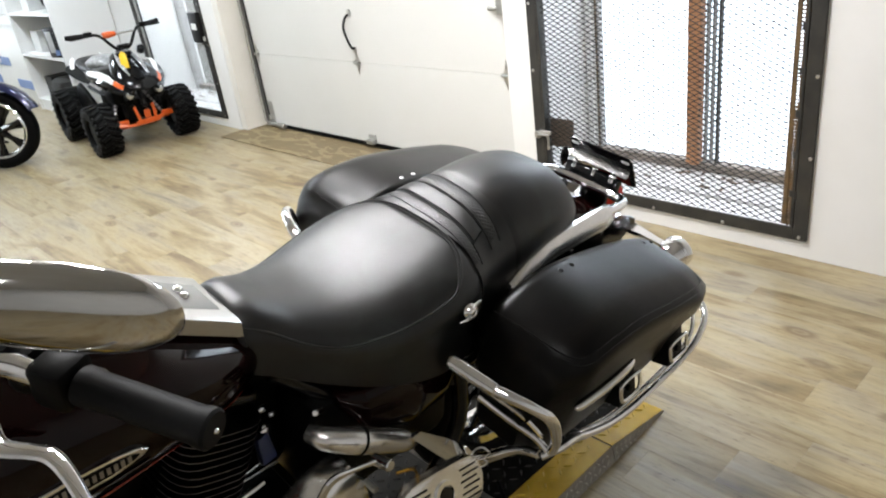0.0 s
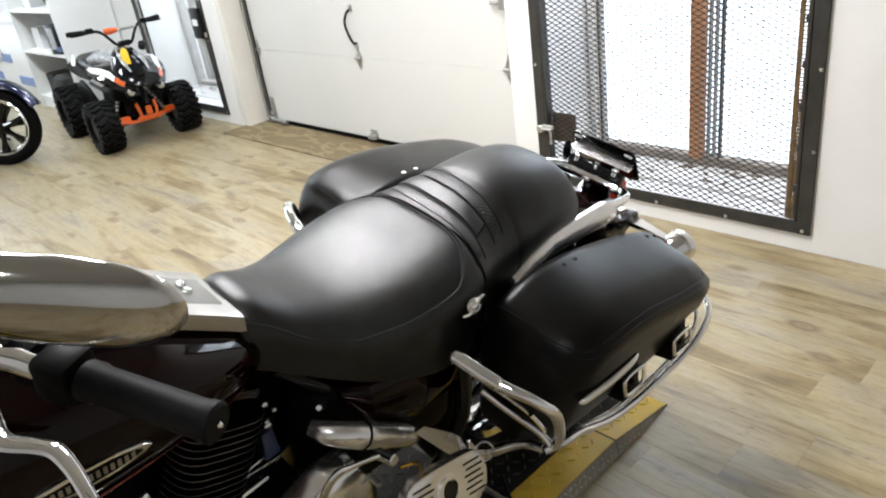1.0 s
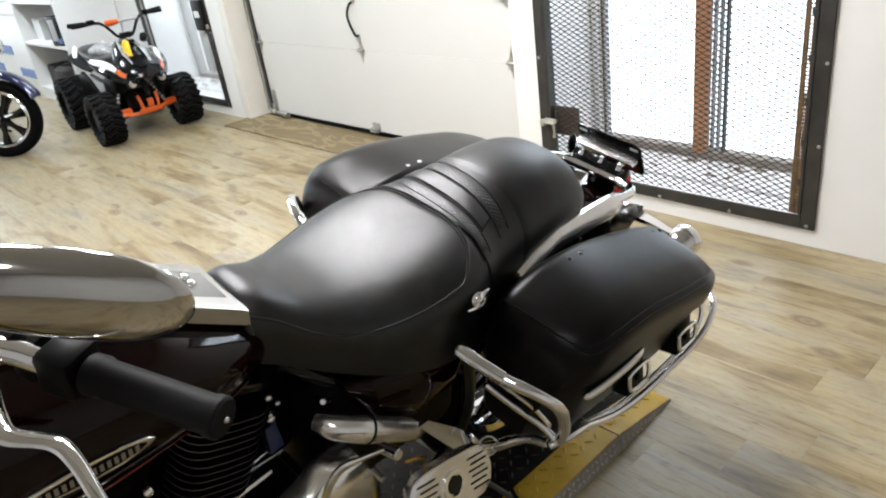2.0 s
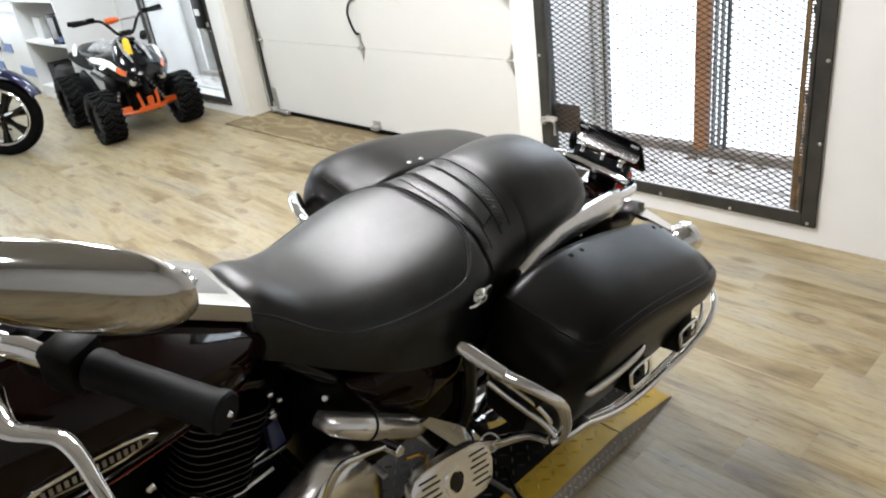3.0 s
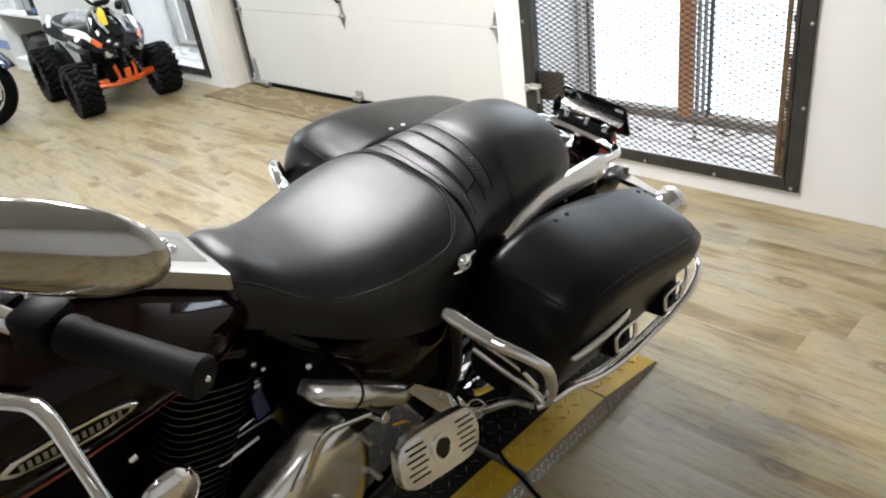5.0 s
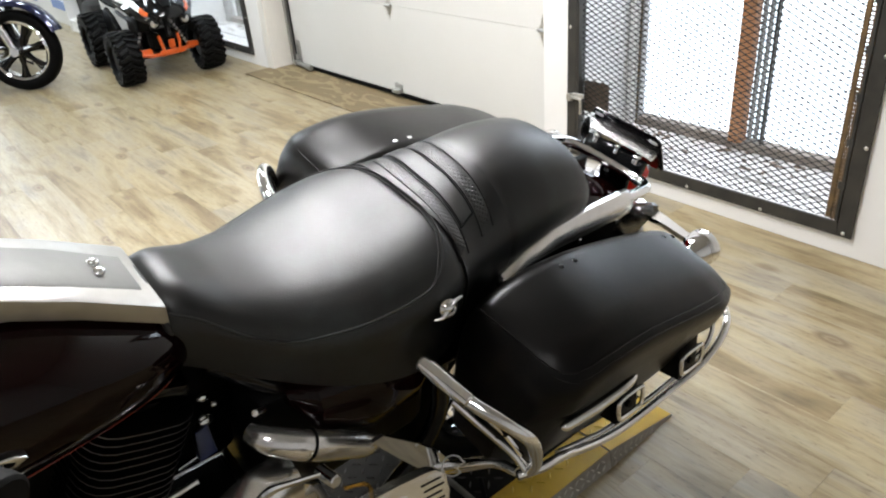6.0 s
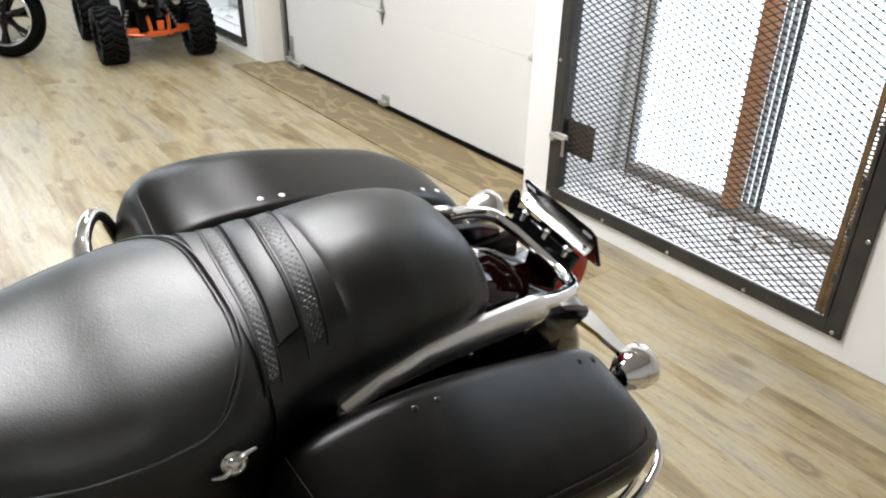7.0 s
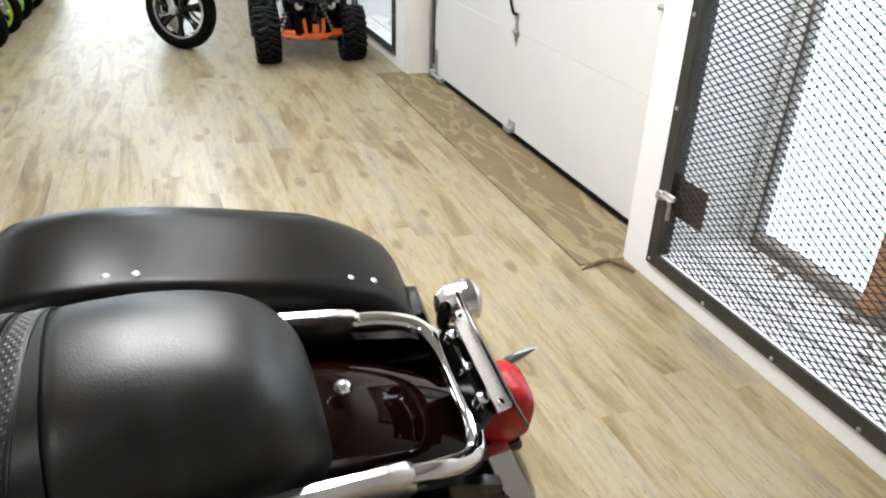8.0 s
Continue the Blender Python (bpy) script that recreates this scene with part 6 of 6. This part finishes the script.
for s in (-1, 1):
    bm = B()
    tube(bm, [(0.36, QY + 0.050 * s, 0.768), (0.46, QY + 0.066 * s, 0.718), (0.56, QY + 0.078 * s, 0.664), (0.66, QY + 0.070 * s, 0.592)], [0.006, 0.016, 0.018, 0.006], 8, 4, flat=0.4)
    part("nose_stripe", bm, GREYPL, nose, "grey stripe")
for s in (-1, 1):
    def wing(rows, mt, nm, lb, parent):
        bm = B()
        rings = []
        for x, y0, y1, h0, h1, t in rows:
            y1, h0, h1 = y1 * 1.06, h0 + 0.03, h1 + 0.012
            rings.append([Vector((x, QY + y * s, z)) for y, z in ((y0, h0), ((y0 + y1) / 2, (h0 + h1) / 2 + 0.012), (y1, h1), (y1 - 0.004, h1 - t), ((y0 + y1) / 2, (h0 + h1) / 2 + 0.012 - t), (y0, h0 - t))])
        rings_to_mesh(bm, rings)
        return part(nm, bm, mt, parent, lb)
    fd = wing(((0.70, 0.03, 0.10, 0.485, 0.455, 0.02), (0.64, 0.08, 0.17, 0.53, 0.475, 0.03), (0.52, 0.10, 0.23, 0.58, 0.52, 0.035), (0.40, 0.09, 0.255, 0.62, 0.56, 0.035), (0.28, 0.09, 0.27, 0.63, 0.58, 0.03), (0.14, 0.14, 0.25, 0.615, 0.585, 0.02)), BLACKGLOSS, "front_fender", "black front fender with white and orange panels", QUAD)
    wing(((0.57, 0.175, 0.188, 0.541, 0.534, 0.006), (0.48, 0.180, 0.206, 0.574, 0.561, 0.006), (0.38, 0.205, 0.238, 0.598, 0.582, 0.006), (0.28, 0.235, 0.262, 0.604, 0.597, 0.006), (0.18, 0.240, 0.248, 0.602, 0.601, 0.006)), WHITEPL, "white_panel", "white fender panel", fd)
    wing(((0.655, 0.13, 0.146, 0.500, 0.491, 0.006), (0.62, 0.145, 0.170, 0.517, 0.504, 0.006), (0.575, 0.165, 0.183, 0.535, 0.528, 0.006)), ORANGE, "orange_flash", "orange stripe", fd)
    bm = B()
    rings = []
    for x, y0, y1, h in ((RW + 0.30, 0.12, 0.15, 0.50), (RW + 0.20, 0.12, 0.19, 0.53), (RW + 0.05, 0.11, 0.21, 0.565), (RW - 0.12, 0.10, 0.20, 0.59), (RW - 0.22, 0.08, 0.16, 0.60)):
        rings.append([Vector((x, y * s, z)) for y, z in ((y0, h + 0.02), (y1, h), (y1, h - 0.015), (y0, h))])
    rings_to_mesh(bm, rings)
    part("rear_fender", bm, BLACKSATIN, QUAD, "black rear fender")
    bm = B()
    prism(bm, [(-0.20, -0.14), (0.16, -0.16), (0.20, 0.02), (0.06, 0.10), (-0.10, 0.16), (-0.22, 0.10)], 0.03, Matrix.Translation((0.02, 0.225 * s, 0.36)) @ pose(0, 0, 0, 90), 0.008)
    part("leg_guard", bm, BLACKSATIN, QUAD, "black leg guard panel")
    hl_ = new("headlight")
    hl_.parent = QUAD
    m = aim((0.665, QY + 0.12 * s, 0.448), (1.2, QY + 0.16 * s, 0.44))
    bm = B()
    lathe(bm, [(0.02, -0.04), (0.038, -0.01), (0.040, 0.008), (0.034, 0.010)], m, 20)
    part("shell", bm, BLACKPL, hl_)
    bm = B()
    lathe(bm, [(0.034, 0.006), (0.022, 0.016), (0.004, 0.019)], m, 20)
    part("lens", bm, SATIN, hl_, "clear round lens")
bm = B()
rings = []
for x, w, h, t in ((FW - 0.36, 0.06, 0.56, 0.05), (FW - 0.45, 0.10, 0.575, 0.055), (FW - 0.60, 0.12, 0.58, 0.05), (FW - 0.85, 0.13, 0.605, 0.045), (FW - 1.0, 0.11, 0.63, 0.04), (FW - 1.06, 0.06, 0.63, 0.03)):
    rings.append([Vector((x, w * math.copysign(abs(math.cos(a)) ** 0.6, math.cos(a)), h + t * math.sin(a))) for a in np.linspace(0, 2 * math.pi, 25)[:-1]])
rings_to_mesh(bm, rings)
part("seat", bm, BLACKPL, QUAD, "black vinyl saddle")
bm = B()
rings = []
rngq = random.Random(3)
for x, w, h, t in ((FW - 0.30, 0.05, 0.63, 0.03), (FW - 0.38, 0.10, 0.65, 0.05), (FW - 0.52, 0.13, 0.655, 0.065), (FW - 0.66, 0.115, 0.64, 0.05), (FW - 0.74, 0.05, 0.63, 0.02)):
    rings.append([Vector((x, w * math.cos(a) + rngq.uniform(-0.012, 0.012), h + t * math.sin(a) + rngq.uniform(-0.008, 0.008))) for a in np.linspace(0, 2 * math.pi, 21)[:-1]])
rings_to_mesh(bm, rings)
part("wrap", bm, GREYPL, QUAD, "crumpled clear plastic wrap")
for s in (-1, 1):
    bm = B()
    tube(bm, [(FW - 1.02, 0.11 * s, 0.675), (FW - 1.015, 0.125 * s, 0.658), (FW - 0.99, 0.145 * s, 0.61), (FW - 0.95, 0.165 * s, 0.55), (FW - 0.90, 0.18 * s, 0.47)], [0.012, 0.026, 0.030, 0.016, 0.006], 10, 4, flat=0.45)
    part("tail_panel", bm, WHITEPL, QUAD, "slim white tail panel")
bm = B()
box(bm, (0.08, 0, 0.30), (0.34, 0.2, 0.26), 0.03)
box(bm, (FW - 0.06, 0, 0.30), (0.14, 0.16, 0.16), 0.02)
part("motor", bm, BLACKSATIN, QUAD, "black motor block")
bm = B()
rod(bm, (FW - 0.03, 0.0, 0.30), (FW - 0.19, 0.0, 0.72), 0.022)
box(bm, (FW - 0.18, 0, 0.715), (0.06, 0.12, 0.03), 0.006)
part("steering_stem", bm, BLACKPL, QUAD).location = (0.11, 0.05, 0.02)
bm = B()
tube(bm, [(FW - 0.30, -0.36, 0.885), (FW - 0.24, -0.22, 0.88), (FW - 0.20, -0.14, 0.86), (FW - 0.175, -0.06, 0.755), (FW - 0.17, 0, 0.745), (FW - 0.175, 0.06, 0.755), (FW - 0.20, 0.14, 0.86), (FW - 0.24, 0.22, 0.88), (FW - 0.30, 0.36, 0.885)], 0.012, 10, 4)
bar = part("handlebar", bm, BLACKPL, QUAD, "black motocross handlebar")
bar.location = (0.15, 0.05, 0.04)
bm = B()
rod(bm, (FW - 0.2, -0.135, 0.86), (FW - 0.2, 0.135, 0.86), 0.012)
part("cross_bar", bm, SATIN, bar)
bm = B()
lathe(bm, [(0.004, 0), (0.024, 0.004), (0.026, 0.05), (0.018, 0.105), (0.004, 0.11)], aim((FW - 0.2, -0.125, 0.86), (FW - 0.2, 0.0, 0.862)), 14)
part("bar_pad", bm, ORANGE, bar, "orange bar pad")
bm = B()
box(bm, (FW - 0.17, 0, 0.76), (0.05, 0.09, 0.03), 0.006)
part("clamp", bm, BLACKPL, bar)
for s in (-1, 1):
    bm = B()
    rod(bm, (FW - 0.255, 0.25 * s, 0.881), (FW - 0.305, 0.37 * s, 0.886), 0.019)
    part("grip", bm, GRIPR, bar)
    bm = B()
    box(bm, (FW - 0.24, 0.215 * s, 0.885), (0.05, 0.06, 0.04), 0.008)
    tube(bm, [(FW - 0.22, 0.22 * s, 0.875), (FW - 0.20, 0.27 * s, 0.872), (FW - 0.24, 0.36 * s, 0.868)], 0.006, 8, 3)
    part("brake_lever", bm, BLACKSATIN, bar)
bm = B()
rod(bm, (FW - 0.10, 0.10, 0.70), (FW - 0.06, 0.10, 0.74), 0.03, 14)
part("key_switch", bm, BLACKPL, bar)
bm = B()
prism(bm, [(-0.03, -0.06), (0.03, -0.06), (0.026, 0.05), (0.0, 0.075), (-0.026, 0.05)], 0.003, aim((FW - 0.09, -0.05, 0.66), (FW + 0.4, -0.25, 0.80)), 0.001)
part("price_tag", bm, YELLOWT, bar, "hanging yellow tag")


# ---------------------------------------------------------------- blue motorcycle: front end
NB = thing("blue_motorcycle", "dark blue cruiser motorcycle with cast front wheel, chrome fork", "motorcycle", Matrix.Translation((-4.17, -1.545, 0)) @ pose(0, 0, 0, 0, 0, -88) @ pose(0, 0, 0, 0, -7, 0))
FRONT = new("front_end")
FRONT.parent = NB
FRONT.matrix_local = pose(0, 0, 0, 0, 0, 50)
wheel(FRONT, (0, 0, 0.31), 0.31, 0.11, 0.225, CHROME, 7, "front_wheel", 1.9)
bm = B()
rings_to_mesh(bm, arch(0.325, 0.075, 25, 170, 0, 0.32, 24, 0.7))
part("front_fender", bm, BLUEP, FRONT, "glossy dark blue front fender")
for s in (-1, 1):
    bm = B()
    rod(bm, (0.085 * s, 0.0, 0.30), (0.085 * s, -0.17, 0.66), 0.029, 16)
    lathe(bm, [(0.034, -0.03), (0.036, 0.0), (0.034, 0.03)], Matrix.Translation((0.085 * s, 0.0, 0.31)) @ pose(0, 0, 0, 0, 90), 16)
    fk = part("fork_slider", bm, CHROME, FRONT)
    bm = B()
    rod(bm, (0.085 * s, -0.17, 0.66), (0.085 * s, -0.31, 0.96), 0.021, 16)
    part("fork_tube", bm, CHROME, fk)
bm = B()
lathe(bm, [(0.02, -0.13), (0.06, -0.11), (0.085, -0.04), (0.09, 0.01), (0.08, 0.014)], Matrix.Translation((0, -0.16, 0.84)) @ pose(0, 0, 0, -90), 28)
hd = part("headlight_shell", bm, CHROME, FRONT, "chrome headlight")
bm = B()
lathe(bm, [(0.08, 0.010), (0.05, 0.024), (0.005, 0.03)], Matrix.Translation((0, -0.16, 0.84)) @ pose(0, 0, 0, -90), 28)
part("headlight_lens", bm, SATIN, hd)
bm = B()
lathe(bm, [(0.01, -0.08), (0.045, -0.06), (0.06, -0.01), (0.064, 0.012), (0.055, 0.016)], Matrix.Translation((-0.20, 0.02, 0.86)) @ pose(0, 0, 0, -90), 24)
rod(bm, (-0.20, -0.03, 0.86), (-0.08, -0.26, 0.85), 0.012)
part("passing_lamp", bm, CHROME, FRONT, "chrome passing lamp")
bm = B()
tube(bm, [(-0.40, -0.56, 1.10), (-0.25, -0.40, 1.12), (-0.10, -0.34, 1.04), (0.10, -0.34, 1.04), (0.25, -0.40, 1.12), (0.40, -0.56, 1.10)], 0.013, 10, 5)
part("handlebar", bm, CHROME, FRONT)
for s in (-1, 1):
    bm = B()
    rod(bm, (0.29 * s, -0.44, 1.116), (0.40 * s, -0.56, 1.10), 0.02)
    part("grip", bm, GRIPR, FRONT)
    bm = B()
    lathe(bm, [(0.015, -0.03), (0.03, -0.01), (0.03, 0.02)], Matrix.Translation((0.17 * s, -0.2, 0.78)) @ pose(0, 0, 0, -90), 16)
    part("turn_signal", bm, BLACKPL, FRONT)
bm = B()
rings = []
for y, w, h, t in ((-0.36, 0.05, 0.90, 0.05), (-0.45, 0.12, 0.91, 0.10), (-0.62, 0.15, 0.90, 0.11), (-0.80, 0.12, 0.86, 0.09), (-0.92, 0.06, 0.82, 0.05)):
    rings.append([Vector((w * math.cos(a), y, h + t * math.sin(a))) for a in np.linspace(0, 2 * math.pi, 25)[:-1]])
rings_to_mesh(bm, rings)
part("fuel_tank", bm, BLUEP, NB, "glossy dark blue fuel tank")
bm = B()
rings = []
for y, w, h, t in ((-0.90, 0.07, 0.78, 0.04), (-1.05, 0.13, 0.74, 0.05), (-1.30, 0.14, 0.76, 0.05), (-1.60, 0.10, 0.82, 0.04)):
    rings.append([Vector((w * math.cos(a), y, h + t * math.sin(a))) for a in np.linspace(0, 2 * math.pi, 25)[:-1]])
rings_to_mesh(bm, rings)
part("seat", bm, LEATHER, NB, "black saddle")
bm = B()
box(bm, (0, -0.72, 0.48), (0.26, 0.50, 0.44), 0.06)
part("engine", bm, BLACKSATIN, NB, "black engine block")
bm = B()
tube(bm, [(0, -0.33, 0.92), (0, -0.42, 0.55), (0, -0.5, 0.22), (0, -1.05, 0.2), (0, -1.1, 0.6), (0, -0.6, 0.84), (0, -0.33, 0.92)], 0.02, 8, 3)
part("frame_loop", bm, BLACKGLOSS, NB)
wheel(NB, (0, -1.6, 0.31), 0.31, 0.15, 0.21, CHROME, 9, "rear_wheel")
bm = B()
rings_to_mesh(bm, arch(0.33, 0.09, 20, 150, -1.6, 0.33, 24, 0.7))
part("rear_fender", bm, BLUEP, NB, "glossy dark blue rear fender")
bm = B()
tube(bm, [(-0.1, -0.85, 0.22), (-0.2, -0.88, 0.10), (-0.28, -0.9, 0.05)], 0.012, 8, 3)
part("side_stand", bm, BLACKGLOSS, NB)

for ob in list(FRONT.children):
    ob.parent = NB
    ob.matrix_basis = pose(0, 0, 0, 0, 0, 50)
bpy.data.objects.remove(FRONT)

# ---------------------------------------------------------------- row of minibikes with green rims
def minibike(m):
    mb = thing("minibike", "minibike with black knobby tyres and lime green rims", "minibike", m, "row of minibikes")
    for y, R in ((0, 0.24), (-0.92, 0.22)):
        wh = wheel(mb, (0, y, R + 0.002), R, 0.075, R - 0.062, GREEN, 12, "wheel")
    for s in (-1, 1):
        bm = B()
        rod(bm, (0.06 * s, 0.0, 0.24), (0.06 * s, -0.2, 0.74), 0.018)
        part("fork_leg", bm, BLACKSATIN, mb)
    bm = B()
    tube(bm, [(-0.32, -0.30, 0.80), (-0.12, -0.24, 0.78), (0.12, -0.24, 0.78), (0.32, -0.30, 0.80)], 0.012, 8, 4)
    part("handlebar", bm, BLACKPL, mb)
    bm = B()
    rings = []
    for y, w, h, t in ((-0.22, 0.04, 0.58, 0.05), (-0.35, 0.09, 0.56, 0.08), (-0.55, 0.09, 0.57, 0.05), (-0.85, 0.08, 0.62, 0.03), (-1.0, 0.05, 0.64, 0.02)):
        rings.append([Vector((w * math.cos(a), y, h + t * math.sin(a))) for a in np.linspace(0, 2 * math.pi, 21)[:-1]])
    rings_to_mesh(bm, rings)
    part("seat", bm, BLACKPL, mb)
    bm = B()
    box(bm, (0, -0.47, 0.34), (0.15, 0.26, 0.26), 0.03)
    part("engine", bm, BLACKSATIN, mb)
    bm = B()
    tube(bm, [(0, -0.19, 0.70), (0.0, -0.3, 0.35), (0, -0.4, 0.20), (0, -0.7, 0.24), (0, -0.92, 0.24)], 0.02, 8, 3)
    tube(bm, [(0, -0.19, 0.68), (0, -0.5, 0.52), (0, -0.95, 0.60)], 0.02, 8, 3)
    part("frame_spine", bm, BLACKSATIN, mb)
    return mb


first = minibike(pose(-4.42, -2.97, 0, 0, 8, -32))
for k in range(1, 6):
    copy_thing(first, pose(-4.42 - 0.56 * k, -2.97 + 0.03 * k, 0, 0, 8, -32 + (2 if k % 2 else -2)))

# ---------------------------------------------------------------- shelving at the end of the wall
SX0, SX1, SY = -6.44, -5.08, -0.575
shelf = thing("shelf_unit", "white laminate shelf unit with open bays against the wall", "shelf unit")
for nm, c, s in (("side_panel", (SX0 + 0.012, SY / 2 - 0.004, 1.1), (0.024, -SY - 0.012, 2.2)), ("side_panel", (SX1 - 0.012, SY / 2 - 0.004, 1.1), (0.024, -SY - 0.012, 2.2)),
                 ("back_panel", ((SX0 + SX1) / 2, -0.014, 1.1), (SX1 - SX0 - 0.05, 0.012, 2.2)), ("plinth", ((SX0 + SX1) / 2, SY + 0.03, 0.05), (SX1 - SX0 - 0.05, 0.018, 0.1))) + \
        tuple(("shelf", ((SX0 + SX1) / 2, SY / 2 - 0.004, z), (SX1 - SX0 - 0.05, -SY - 0.03, 0.028)) for z in (0.115, 0.60, 1.02, 1.44, 1.86)):
    bm = B()
    box(bm, c, s, 0.002)
    part(nm, bm, SHELFW, shelf)
bm = B()
rings = []
for z, a, b in ((0.132, 0.17, 0.13), (0.16, 0.19, 0.15), (0.28, 0.20, 0.155), (0.36, 0.185, 0.14), (0.385, 0.15, 0.11)):
    rings.append([Vector((-5.60 + a * math.copysign(abs(math.cos(t)) ** 0.5, math.cos(t)), -0.44 + b * math.copysign(abs(math.sin(t)) ** 0.5, math.sin(t)), z)) for t in np.linspace(0, 2 * math.pi, 25)[:-1]])
rings_to_mesh(bm, rings)
solid("tool_bag", bm, BAGBLK, "black canvas bag on the bottom shelf", "bag")
it = thing("boxed_helmet", "dark display box with a silver front on the shelf", "display box", pose(-5.33, -0.46, 0.615, 0, 0, 12))
bm = B()
box(bm, (0, 0, 0.14), (0.22, 0.2, 0.28), 0.008)
part("box_body", bm, BLACKPL, it)
bm = B()
box(bm, (-0.03, -0.103, 0.15), (0.10, 0.006, 0.2), 0.002)
part("box_window", bm, SATIN, it)
bm = B()
box(bm, (0.04, -0.103, 0.05), (0.08, 0.006, 0.05), 0.002)
part("box_label", bm, DECALBLUE, it)
bm = B()
ball(bm, (-5.28, -0.42, 1.15), 0.115, 1, 1.1, 1.0)
solid("helmet", bm, BLACKPL, "dark helmet resting on the upper shelf", "helmet")
for k, (x, z0) in enumerate(((-6.15, 0.615), (-6.2, 0.13), (-6.1, 1.035))):
    bm = B()
    box(bm, (x, -0.36, z0 + 0.11), (0.22, 0.22, 0.22), 0.004)
    solid("carton", bm, (CARD, BAGBLK, CARD)[k], ("white card box on the shelf", "dark box on the shelf", "white card box on the shelf")[k], "box", "boxes on the shelf")
# low white counter further down with boxed goods
cnt = thing("counter", "low white counter with boxes at the end of the hall", "counter")
bm = B()
box(bm, (-7.6, -0.26, 0.44), (2.0, 0.48, 0.88), 0.01)
part("counter_body", bm, SHELFW, cnt)
bm = B()
box(bm, (-7.6, -0.265, 0.895), (2.06, 0.51, 0.03), 0.004)
part("counter_top", bm, SHELFW, cnt)
for k in range(3):
    bm = B()
    box(bm, (-7.6 + 0.64 * (k - 1), -0.505, 0.22 + 0.24 * (k % 2)), (0.56, 0.012, 0.10), 0.003)
    part("blue_band", bm, DECALBLUE, cnt)


# ---------------------------------------------------------------- floor
plain("ground", ((X0 + X1) / 2, (Y0 + TH) / 2, -0.06), (X1 - X0 + 0.4, TH - Y0 + 0.4, 0.1), GAP, "dark subfloor under the planks", "ground")
floor = tagged(new("floor"), "light oak vinyl plank floor with brown knots and scuffs", "floor", kind="structure")
PL, PW, PT = 1.22, 0.152, 0.012


def plank_mesh(ln, name="plank"):
    bm = B()
    e = 0.0004
    x, y = ln / 2, PW / 2
    lo = [bm.verts.new((a * x, b * y, -PT)) for a, b in ((-1, -1), (1, -1), (1, 1), (-1, 1))]
    md = [bm.verts.new((a * x, b * y, -e)) for a, b in ((-1, -1), (1, -1), (1, 1), (-1, 1))]
    hi = [bm.verts.new((a * (x - e), b * (y - e), 0)) for a, b in ((-1, -1), (1, -1), (1, 1), (-1, 1))]
    for r, s in ((lo, md), (md, hi)):
        for i in range(4):
            j = (i + 1) % 4
            bm.faces.new((r[i], r[j], s[j], s[i]))
    bm.faces.new(hi)
    return finish(name, bm, PLANK, smooth=False)


rng = random.Random(11)
shared = plank_mesh(PL - 0.0003)
rest_v, rest_f = [], []
count = 0
yrow, r = -0.002 - PW / 2, 0
while yrow > Y0:
    x = X0 - rng.uniform(0, PL)
    while x < X1:
        cx = x + PL / 2
        near = -5.2 < cx < 3.2 and yrow > -3.6 and count < 300
        if near:
            ob = new("plank", shared)
            ob.parent = floor
            ob.location = (cx, yrow, 0)
            count += 1
        else:
            n = len(rest_v)
            hx, hy = PL / 2 - 0.0006, PW / 2 - 0.0006
            ends = {-1: max(cx - hx, X0), 1: min(cx + hx, X1)}
            rest_v += [(ends[a], yrow + b * hy, 0.0) for a, b in ((-1, -1), (1, -1), (1, 1), (-1, 1))]
            rest_v += [(ends[a], yrow + b * hy, -PT) for a, b in ((-1, -1), (1, -1), (1, 1), (-1, 1))]
            rest_f += [(n, n + 1, n + 2, n + 3)] + [(n + 4 + i, n + 4 + (i + 1) % 4, n + (i + 1) % 4, n + i) for i in range(4)]
        x += PL
    yrow -= PW
me = bpy.data.meshes.new("far_planks")
me.from_pydata(rest_v, [], rest_f)
me.materials.append(PLANK)
far = new("far_planks", me)
far.parent = floor
tagged(far, kind="stuff")


def flatten(root):
    """Keeps the tree at thing, part and sub-part."""
    for piece in list(root.children):
        for sub in list(piece.children):
            for deep in list(sub.children_recursive):
                m = deep.matrix_basis.copy()
                up = deep.parent
                while up is not piece:
                    m = up.matrix_basis @ m
                    up = up.parent
                deep.parent = piece
                deep.matrix_basis = m
            if sub.data is None and not sub.children:
                bpy.data.objects.remove(sub)


for root in [o for o in scene.collection.objects if o.parent is None and o.children]:
    flatten(root)
